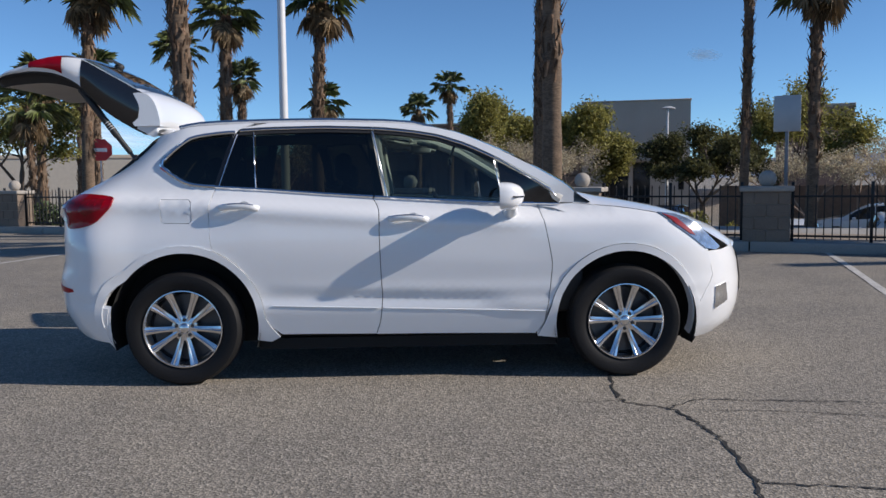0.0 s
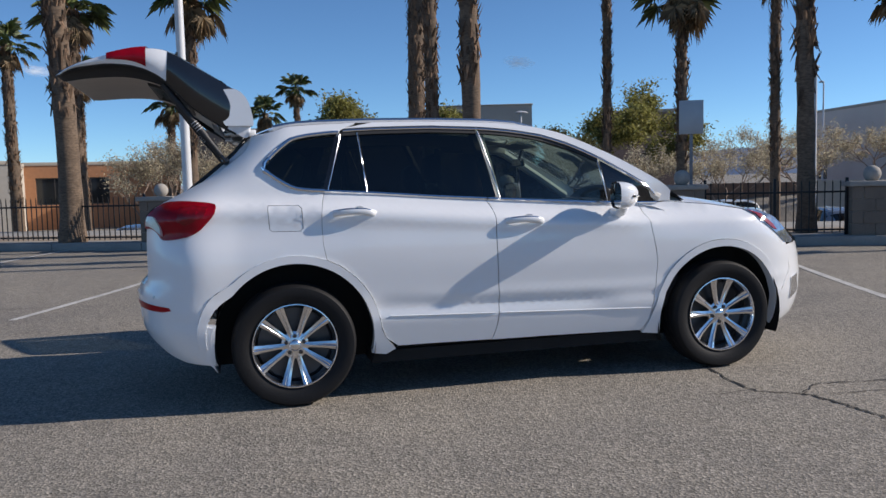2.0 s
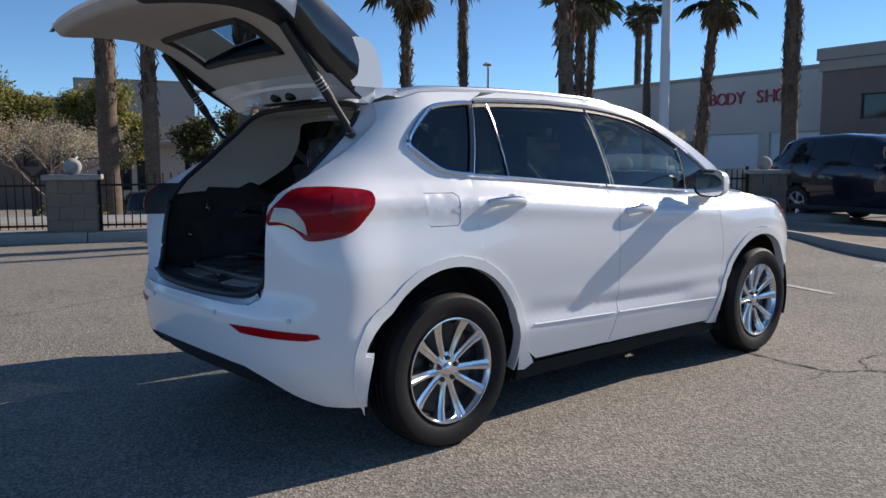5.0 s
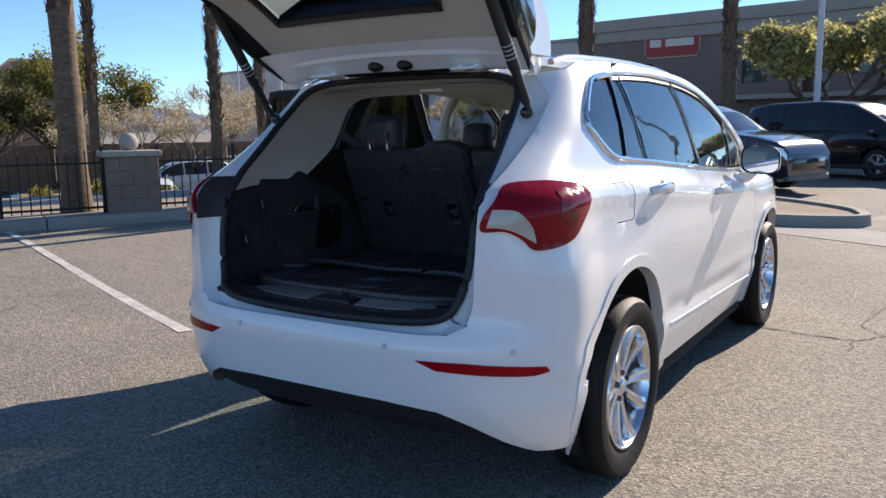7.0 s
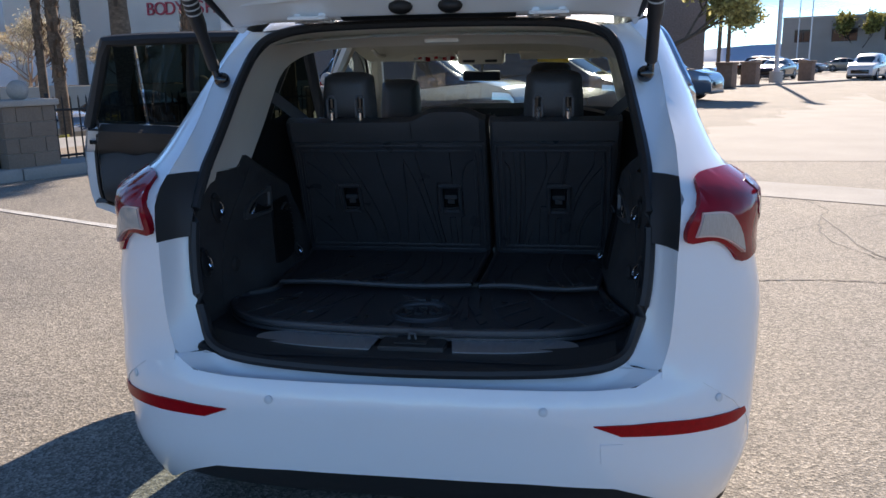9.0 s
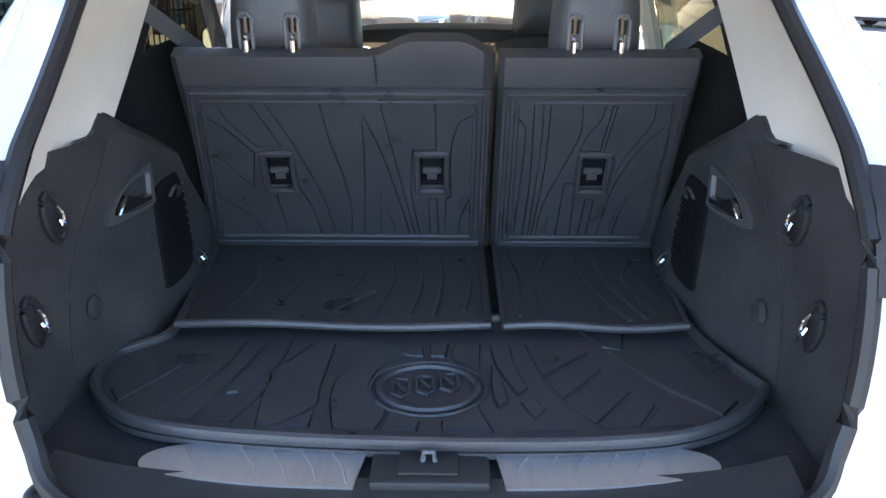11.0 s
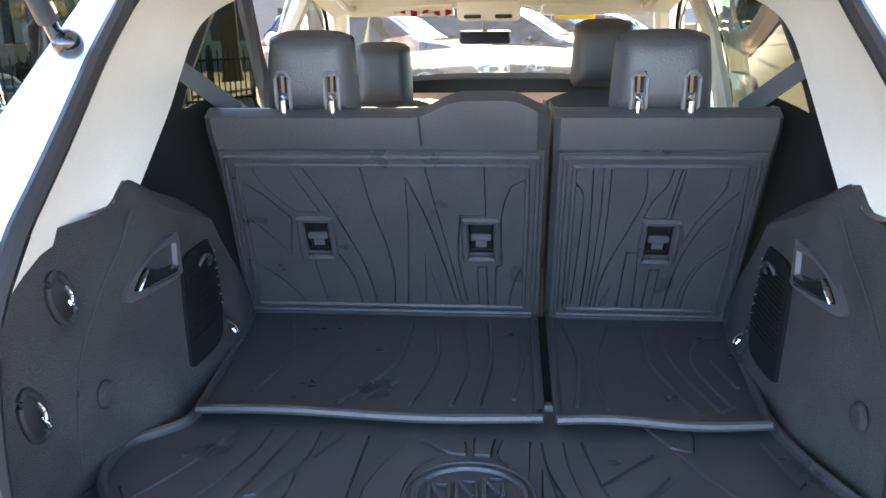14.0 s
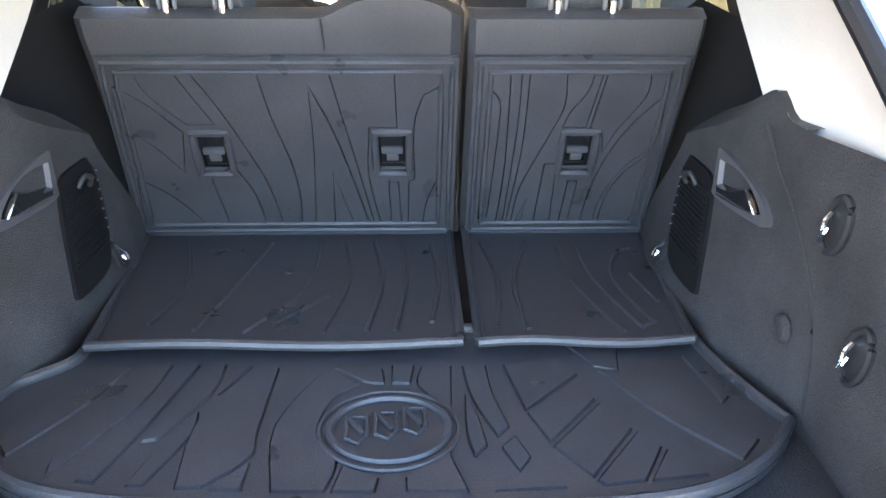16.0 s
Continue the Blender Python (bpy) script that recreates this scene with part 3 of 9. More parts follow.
for side in (-1, 1):
    edge = [(u_of_y(y, z), z) for y, z in spline(JAMB, 3)]
    q_low = [(u_of_y(0.60, 0.72), 0.72), (u_of_y(0.70, 0.70), 0.70), (u_of_y(0.78, 0.64), 0.64), (u_of_x(-0.60, 0.525), 0.525), (u_of_x(-0.44, 0.485), 0.485)]
    roof_part = [(x, z - 0.004) for x, z in ROOF_EDGE[:4]]
    outline = edge + q_low + FL_R[1:] + spline(SEAM_R[::-1], 4) + [(0.30, 1.53), (0.325, 1.575), (0.42, 1.618)] + roof_part[::-1][1:]
    fuel = [(-0.118, 1.148), (0.05, 1.145), (0.068, 1.128), (0.072, 1.015), (0.055, 0.998), (-0.10, 1.0), (-0.116, 1.015), (-0.122, 1.13)]
    qg = spline(QGLASS, 3)
    holes = [qg + [(0.300, 1.53), (0.216, 1.232)]]
    if side < 0:
        holes.append(fuel)
    bm = bmesh.new()
    patch(bm, outline, lambda u, v, side=side: body(u, v, side, 0.002), 0.045, 0.014, [h for h in holes], (0, -side, 0))
    qp = part("quarter_panel", bm, WHITE, suv)
    if side < 0:
        skin("fuel_door", fuel, WHITE, qp, "", side, 0.0, 0.05, 0.012, gap=0.003)
    bm = bmesh.new()
    patch(bm, shrink(qg, 0.006), lambda u, v, side=side: body(u, v, side, -0.008), 0.08, 0.004, (), (0, -side, 0))
    part("quarter_window", bm, PRIVACY, qp, "dark privacy glass")
    bm = bmesh.new()
    tube(bm, [body(u, v, side, 0.004) for u, v in qg], 0.013, 8)
    part("window_chrome", bm, CHROME, qp, "bright window surround")
    # black pillar between the door and the quarter window
    bm = bmesh.new()
    patch(bm, [(0.196, 1.222), (0.222, 1.22), (0.325, 1.556), (0.296, 1.556)], lambda u, v, side=side: body(u, v, side, 0.001), 0.06, 0.012, (), (0, -side, 0))
    part("pillar_trim", bm, BLACK_GLOSS, qp)
    # frame over the doors and down the windscreen pillar
    bm = bmesh.new()
    low = [(x, top_z(x) + 0.022) for x in np.linspace(0.34, 2.28, 26)] + [(2.335, 1.10)]
    patch(bm, low + [(2.44, 1.10)] + spline(ROOF_EDGE[3:], 4)[::-1], lambda u, v, side=side: body(min(u, FRONT_C), v, side), 0.05, 0.014, (), (0, -side, 0))
    part("roof_frame", bm, WHITE, suv)
    bm = bmesh.new()
    patch(bm, [(1.992, 1.098), (2.345, 1.094), (2.30, 1.16), (2.143, 1.262), (1.954, 1.368)], lambda u, v, side=side: body(u, v, side, -0.004), 0.06, 0.006, (), (0, -side, 0))
    part("corner_window", bm, BLACK_GLOSS, suv)
    bm = bmesh.new()
    tube(bm, [body(x, belt_z(min(x, 2.31)) + 0.004, side, 0.004) for x in np.linspace(2.18, 2.345, 5)] + [body(2.35, 1.112, side, 0.004)] + [body(x, top_z(x) + 0.006, side, 0.002) for x in np.linspace(2.28, 0.34, 26)], 0.007, 6)
    part("window_chrome", bm, CHROME, suv, "bright window surround")
    # fender
    fl_low = [(2.285, 0.42), (2.22, 0.262)]
    outline = spline(SEAM_F, 4)[:-1] + [(2.20, 0.262)] + FL_F[1:-1] + [(3.235, 0.44), (3.34, 0.62), (3.30, 0.80), (3.20, 0.89), (3.06, 0.965), (2.97, 1.03)] + spline([(2.97, 1.03), (2.75, 1.066), (2.55, 1.085), (2.42, 1.097), (2.34, 1.092)], 4)[1:]
    bm = bmesh.new()
    patch(bm, shrink(outline, 0.0025), lambda u, v, side=side: body(u, v, side), 0.04, 0.014, (), (0, -side, 0))
    part("fender", bm, WHITE, suv)
    # wheel arch flares
    for nm, (cx, cz, r), a0, a1, foot in (("rear_flare", ARCH_R, 181, -14, (0.575, 0.262)), ("front_flare", ARCH_F, 194, -14, None)):
        bm = bmesh.new()
        inner, outer = arc(cx, cz, r, a0, a1, 34), arc(cx, cz, r + 0.044, a0, a1, 34)
        if nm == "rear_flare":
            outer = arc(cx, cz, r + 0.044, a0, 4, 34) + [(0.535, 0.345), (0.585, 0.285), (0.53, 0.255)]
        else:
            outer = [(2.20, 0.262), (2.245, 0.35)] + arc(cx, cz, r + 0.044, 168, a1, 34)
        patch(bm, inner[::-1] + outer, lambda u, v, side=side: body(u, v, side, 0.006 + 0.004 * step01(0.5, 0.85, v)), 0.05, 0.05, (), (0, -side, 0))
        part(nm, bm, WHITE, suv)
    # wheel house
    for (cx, cz, r) in (ARCH_R, ARCH_F):
        bm = bmesh.new()
        grid_surface(bm, lambda a, b, cx=cx, cz=cz, r=r, side=side: Vector((cx + (r + 0.012) * math.cos(radians(200 - 220 * a)), side * (0.85 - 0.24 * b), cz + (r + 0.012) * math.sin(radians(200 - 220 * a)))), 24, 3)
        vs_ = [bm.verts.new((cx + (r + 0.012) * math.cos(radians(200 - 220 * k / 24)), side * 0.61, cz + (r + 0.012) * math.sin(radians(200 - 220 * k / 24)))) for k in range(25)]
        bm.faces.new(vs_)
        part("wheel_house", bm, DARK, suv)
    # rear lamp
    bm = bmesh.new()
    patch(bm, shrink(spline(TAIL, 4, True), 0.002), lambda u, v, side=side: body(u, v, side, 0.010 + 0.010 * math.exp(-((v - 1.08) / 0.05) ** 2)), 0.035, 0.05, (), (0.5, -side, 0))
    tl = part("tail_lamp", bm, RED_LAMP, suv, "wraparound red tail lamp with clear lower lens")
    cl = soft_outline([(u_of_y(0.668, 1.100), 1.100), (u_of_y(0.654, 1.049), 1.049), (u_of_y(0.692, 1.047), 1.047), (u_of_y(0.730, 1.032), 1.032), (u_of_y(0.774, 0.996), 0.996), (u_of_y(0.764, 1.045), 1.045), (u_of_y(0.744, 1.082), 1.082), (u_of_y(0.722, 1.098), 1.098)], 3, 50)
    for nm, sh, off, mt in (("lens_rim", 0.0, 0.0225, LAMP_EDGE), ("clear_lens", 0.0035, 0.0250, CLEAR_LAMP)):
        bm = bmesh.new()
        patch(bm, shrink(cl, sh), lambda u, v, side=side, off=off: body(u, v, side, off), 0.03, 0.012, (), (0.5, -side, 0))
        part(nm, bm, mt, tl)
    bm = bmesh.new()
    patch(bm, [(u_of_x(-0.44, 1.142), 1.142), (u_of_x(-0.52, 1.152), 1.152), (u_of_x(-0.575, 1.145), 1.145), (u_of_x(-0.60, 1.08), 1.08), (u_of_x(-0.56, 1.052), 1.052), (u_of_x(-0.47, 1.095), 1.095)], lambda u, v, side=side: body(u, v, side, 0.0115 + 0.010 * math.exp(-((v - 1.08) / 0.05) ** 2)), 0.025, 0.004, (), (0.5, -side, 0))
    part("lamp_panel", bm, RED_DARK, tl)
    # headlamp
    hl = [(2.975, 1.03), (3.09, 1.016), (3.22, 0.962), (3.32, 0.87), (3.40, 0.80), (3.36, 0.785), (3.28, 0.80), (3.163, 0.885), (3.06, 0.955)]
    bm = bmesh.new()
    patch(bm, hl, lambda u, v, side=side: body(u, v, side, 0.006), 0.05, 0.04, (), (-0.5, -side, 0))
    hd = part("headlamp", bm, HEADLAMP, suv, "clear headlamp with red side marker")
    bm = bmesh.new()
    patch(bm, [(3.0, 1.018), (3.08, 0.99), (3.17, 0.92), (3.20, 0.885), (3.165, 0.895), (3.07, 0.96)], lambda u, v, side=side: body(u, v, side, 0.010), 0.05, 0.006, (), (-0.5, -side, 0))
    part("side_marker", bm, AMBER, hd)
    # fog lamp bezel
    bm = bmesh.new()
    patch(bm, [(3.36, 0.55), (3.45, 0.57), (3.47, 0.45), (3.36, 0.40)], lambda u, v, side=side: body(u, v, side, 0.005), 0.05, 0.03, (), (-0.5, -side, 0))
    part("fog_lamp", bm, CHROME, suv)
    # roof rail
    bm = bmesh.new()
    zr = smooth_curve(ROOF_EDGE, 1)
    rp = [(x, side * 0.565, zr(x) + 0.012 * step01(-0.06, 0.06, x) * step01(1.56, 1.42, x) + 0.004) for x in np.linspace(-0.06, 1.56, 26)]
    tube(bm, rp, 0.014, 8)
    part("roof_rail", bm, SATIN, suv, "bright metal roof rail")
    # dark sill
    bm = bmesh.new()
    grid_surface(bm, lambda a, b, side=side: Vector((0.44 + 1.80 * a, side * (0.825 - 0.16 * b - 0.0 * a), 0.30 - 0.10 * b - 0.012 * a)), 12, 2, 0.02)
    part("sill", bm, BLACK_PL, suv)
    # door mirror
    mx, my, mz = 2.01, side * 0.955, 1.150
    def shell(a, b, side=side, mx=mx, my=my, mz=mz):
        th = 2 * math.pi * b
        c_, s_ = math.cos(th), math.sin(th)
        k = math.sqrt(max(0.0, 1 - a ** 2.6)) if a > 0 else 1.0
        y = math.copysign(abs(c_) ** 0.62, c_) * 0.112 * k
        z = math.copysign(abs(s_) ** 0.62, s_) * 0.082 * k
        return Vector((mx - 0.055 + 0.145 * a + 0.02 * y / 0.112 * side * -1, my + y, mz + z - 0.10 * y * side * 0.35))
    b2 = bmesh.new()
    grid_surface(b2, shell, 12, 32)
    bmesh.ops.remove_doubles(b2, verts=b2.verts, dist=0.0006)
    mir = part("door_mirror", b2, WHITE, suv, "white door mirror")
    b2 = bmesh.new()
    rim_ = [shell(0.0, k / 32) for k in range(32)]
    cen = sum(rim_, Vector((0, 0, 0))) / 32
    r0, r1 = [b2.verts.new(p) for p in rim_], [b2.verts.new(cen + (p - cen) * 0.90 + Vector((0.012, 0, 0))) for p in rim_]
    for k in range(32):
        b2.faces.new((r0[k], r0[(k + 1) % 32], r1[(k + 1) % 32], r1[k]))
    part("mirror_rim", b2, BLACK_GLOSS, mir)
    b2 = bmesh.new()
    b2.faces.new([b2.verts.new(cen + (p - cen) * 0.91 + Vector((0.011, 0, 0))) for p in rim_])
    part("mirror_glass", b2, mat("mirror", (0.85, 0.87, 0.88), 0.01, 1.0), mir)
    b2 = bmesh.new()
    tube(b2, [(mx + 0.01, side * 0.80, 1.035), (mx + 0.02, side * 0.87, 1.045), (mx + 0.015, side * 0.915, 1.085)], [0.045, 0.04, 0.036], 12, flat=0.8)
    part("mirror_foot", b2, WHITE, mir)
    b2 = bmesh.new()
    tube(b2, [(mx - 0.055, my + side * 0.07, mz - 0.004), (mx + 0.02, my + side * 0.105, mz - 0.006), (mx + 0.075, my + side * 0.05, mz - 0.006)], 0.005, 6)
    part("turn_lamp", b2, BLACK_GLOSS, mir)
    # lip of the rear opening
    bm = bmesh.new()
    OPEN = [(0.46, 1.54), (0.530, 1.485), (0.546, 1.40), (0.554, 1.32), (0.563, 1.22), (0.568, 1.15), (0.572, 1.02), (0.564, 0.90), (0.538, 0.80), (0.50, 0.752)]
    out_ = [body(u_of_y(y, z), z, side) for y, z in spline(JAMB, 3)]
    in_x = smooth_curve([(0.70, -0.80), (0.75, -0.76), (0.80, -0.735), (1.0, -0.70), (1.1, -0.675), (1.19, -0.60), (1.33, -0.43), (1.45, -0.285), (1.55, -0.20)], 1)
    in_ = [Vector((in_x(z), side * y + rear_shift(in_x(z)), z)) for y, z in spline(OPEN, 3)]
    rows = [[out_[k].lerp(in_[k], t) + Vector((0.022 * math.sin(t * math.pi), 0, 0)) for t in (0, 0.15, 0.4, 0.7, 1.0)] for k in range(len(out_))]
    rows.append([p + Vector((0, -side * 0.03, -0.032)) for p in rows[-1]])
    vr = [[bm.verts.new(p) for p in r] for r in rows]
    for k in range(len(vr) - 1):
        for j in range(4):
            bm.faces.new((vr[k][j], vr[k + 1][j], vr[k + 1][j + 1], vr[k][j + 1]))
    part("opening_jamb", bm, WHITE, suv)
    # dark backing inboard of the lamp
    bm = bmesh.new()
    a_ = [k for k in range(len(rows)) if 1.0 < rows[k][0].z < 1.185]
    vr = [[bm.verts.new(p + Vector((-0.012, 0, 0))) for p in rows[k]] for k in a_]
    for k in range(len(vr) - 1):
        for j in range(4):
            bm.faces.new((vr[k][j], vr[k + 1][j], vr[k + 1][j + 1], vr[k][j + 1]))
    part("lamp_backing", bm, BLACK_PL, suv)

# rear bumper: one skin round the back
half = [(u_of_x(-0.425, 0.500), 0.500), (u_of_x(-0.60, 0.545), 0.545), (u_of_y(0.78, 0.665), 0.665), (u_of_y(0.70, 0.722), 0.722), (u_of_y(0.60, 0.735), 0.735), (u_of_y(0.54, 0.705), 0.705), (u_of_y(0.45, 0.70), 0.70), (u_of_y(0.25, 0.70), 0.70), (U_REAR, 0.70)]
low_half = [(U_REAR, 0.462), (u_of_y(0.30, 0.46), 0.46), (u_of_y(0.50, 0.445), 0.445), (u_of_y(0.60, 0.40), 0.40), (u_of_y(0.68, 0.34), 0.34), (u_of_x(-0.60, 0.285), 0.285), (u_of_x(-0.425, 0.262), 0.262)]
bm = bmesh.new()
for side in (-1, 1):
    patch(bm, half + low_half, lambda u, v, side=side: body(u, v, side), 0.045, 0.0)
bmesh.ops.remove_doubles(bm, verts=bm.verts, dist=0.002)
rb = part("rear_bumper", bm, WHITE, suv)
# ledge on top of the bumper up to the opening
bm = bmesh.new()
def ledge(a, b):
    y = -0.60 + 1.20 * a
    e = abs(y) / 0.60
    zi = 0.715 + 0.040 * step01(0.72, 1.0, e)
    zo = float(np.interp(abs(y), [0.0, 0.45, 0.54, 0.60], [0.700, 0.700, 0.705, 0.735]))
    o = body(u_of_y(y, zo), zo, 1 if y > 0 else -1)
    i = Vector((-0.79 + 0.031 * e ** 4, y * (1 - 0.167 * e ** 3) - 0.02, zi))
    p = o.lerp(i, b)
    p.z = o.z - 0.012 * (1 - step01(0.75, 0.95, e)) * math.sin(min(1.0, b / 0.68) * math.pi) + (i.z - o.z) * step01(0.62, 1.0, b)
    return p
grid_surface(bm, ledge, 48, 12)
part("bumper_step", bm, WHITE, rb)
bm = bmesh.new()
for side in (-1, 1):
    patch(bm, [(U_REAR, 0.468), (u_of_y(0.30, 0.466), 0.466), (u_of_y(0.50, 0.451), 0.451), (u_of_y(0.61, 0.405), 0.405), (u_of_y(0.69, 0.345), 0.345), (u_of_y(0.66, 0.30), 0.30), (u_of_y(0.50, 0.285), 0.285), (U_REAR, 0.285)], lambda u, v, side=side: body(u, v, side, -0.012 - 0.15 * (0.46 - v)), 0.06, 0.0)
bmesh.ops.remove_doubles(bm, verts=bm.verts, dist=0.002)
part("lower_valance", bm, BLACK_PL, rb, "black textured lower valance")
for side in (-1, 1):
    bm = bmesh.new()
    o = [(u_of_y(0.445, 0.620), 0.620), (u_of_y(0.60, 0.623), 0.623), (u_of_y(0.74, 0.615), 0.615), (u_of_y(0.815, 0.606), 0.606), (u_of_y(0.822, 0.588), 0.588), (u_of_y(0.79, 0.580), 0.580), (u_of_y(0.65, 0.585), 0.585), (u_of_y(0.51, 0.591), 0.591)]
    patch(bm, o, lambda u, v, side=side: body(u, v, side, 0.004), 0.05, 0.01, (), (1, 0, 0))
    part("reflector", bm, REFLECTOR, rb, "long red bumper reflector")
    for y, z in ((0.33, 0.655), (0.74, 0.66)):
        bm = bmesh.new()
        p = body(u_of_y(y, z), z, side, 0.001)
        n = (body(u_of_y(y, z), z, side, 0.02) - p).normalized()
        lathe(bm, [(0.0, 0.002), (0.0085, 0.002), (0.0105, 0.0005), (0.0105, -0.004)], 18, Matrix.Translation(p) @ n.to_track_quat("Z", "Y").to_matrix().to_4x4())
        part("parking_sensor", bm, mat("sensor_paint", (0.62, 0.63, 0.64), 0.4), rb)
bm = bmesh.new()
patch(bm, [(u_of_y(0.462, 0.57), 0.57), (u_of_y(0.515, 0.57), 0.57), (u_of_y(0.52, 0.525), 0.525), (u_of_y(0.465, 0.52), 0.52)], lambda u, v: body(u, v, -1, 0.0022), 0.05, 0.006, (), (1, 0, 0))
part("tow_cover", bm, WHITE, rb)

# front bumper
bm = bmesh.new()
fh = [(3.235, 0.44), (3.34, 0.62), (3.30, 0.78), (3.42, 0.785), (U_FRONT, 0.86), (U_FRONT, 0.22), (3.50, 0.235), (3.32, 0.215), (3.20, 0.215), (3.205, 0.36)]
for side in (-1, 1):
    patch(bm, fh, lambda u, v, side=side: body(u, v, side), 0.055, 0.0)
bmesh.ops.remove_doubles(bm, verts=bm.verts, dist=0.002)
part("front_bumper", bm, WHITE, suv)
bm = bmesh.new()
for side in (-1, 1):
    patch(bm, [(3.62, 0.74), (U_FRONT, 0.76), (U_FRONT, 0.45), (3.66, 0.47)], lambda u, v, side=side: body(u, v, side, 0.006), 0.06, 0.0)
part("grille", bm, BLACK_GLOSS, suv)

# bonnet, roof, windscreen
hood_z = smooth_curve([(2.30, 1.235), (2.47, 1.185), (2.63, 1.143), (2.84, 1.107), (3.05, 1.066), (3.26, 1.005), (3.47, 0.92), (3.60, 0.83), (3.66, 0.78)], 1)
edge_z = smooth_curve([(2.30, 1.094), (2.42, 1.099), (2.55, 1.087), (2.75, 1.068), (2.97, 1.032), (3.20, 0.962), (3.36, 0.87), (3.50, 0.80), (3.66, 0.74)], 1)
def hood(a, b):
    s = 1 if b > 0.5 else -1
    e = abs(b - 0.5) * 2
    x = 2.40 + 1.24 * a
    ue = x if x < 3.0 else 3.0 + (x - 3.0) * 0.86
    p = body(ue, edge_z(ue), s)
    xc = x + 0.05 * (1 - e ** 2) * a
    return Vector((p.x + (xc - p.x) * (1 - e ** 3), p.y * e ** 0.96 if e else 0.0, p.z + (hood_z(min(x, 3.62)) - p.z) * (1 - e ** 3.2)))
bm = bmesh.new()
grid_surface(bm, hood, 26, 30)
part("bonnet", bm, WHITE, suv)
roof_e = smooth_curve(ROOF_EDGE, 1)
def roof(a, b):
    s = 1 if b > 0.5 else -1
    e = abs(b - 0.5) * 2
    x = -0.24 + 1.72 * a
    p = body(x, roof_e(x), s)
    return Vector((p.x + (0.05 if a > 0.95 else 0) * (1 - e * e), p.y * e, p.z + 0.045 * (1 - e ** 2.6)))
bm = bmesh.new()
grid_surface(bm, roof, 24, 22)
part("roof", bm, WHITE, suv)
ws_x = smooth_curve([(1.165, 2.44), (1.222, 2.37), (1.332, 2.175), (1.432, 1.982), (1.532, 1.755), (1.575, 1.605), (1.602, 1.455)], 1)
def screen(a, b):
    s = 1 if b > 0.5 else -1
    e = abs(b - 0.5) * 2
    z = 1.165 + (1.604 - 1.165) * a
    x = ws_x(min(z, 1.602))
    w = width_at(x, z)
    return Vector((x + 0.10 * (1 - e * e) * (1 - a * 0.6), s * e * w, z + 0.03 * (1 - e * e)))
bm = bmesh.new()
grid_surface(bm, screen, 14, 20)
wsn = part("windscreen", bm, CLEAR, suv, "windscreen with a dusty film")
bm = bmesh.new()
grid_surface(bm, lambda a, b: screen(0.0, b).lerp(Vector((2.55, screen(0.0, b).y * 0.98, 1.10)), a), 4, 16)
part("cowl", bm, BLACK_PL, suv)
# floor pan
bm = bmesh.new()
box(bm, 0.45, 2.32, -0.80, 0.80, 0.20, 0.27)
box(bm, -0.40, 3.4, -0.42, 0.42, 0.22, 0.42)
part("floor_pan", bm, DARK, suv)
bm = bmesh.new()
tube(bm, [(3.20, -0.66, 0.22), (3.26, -0.62, 0.19), (3.27, 0.62, 0.19), (3.20, 0.66, 0.22)], 0.03, 6)
part("air_dam", bm, BLACK_PL, suv)


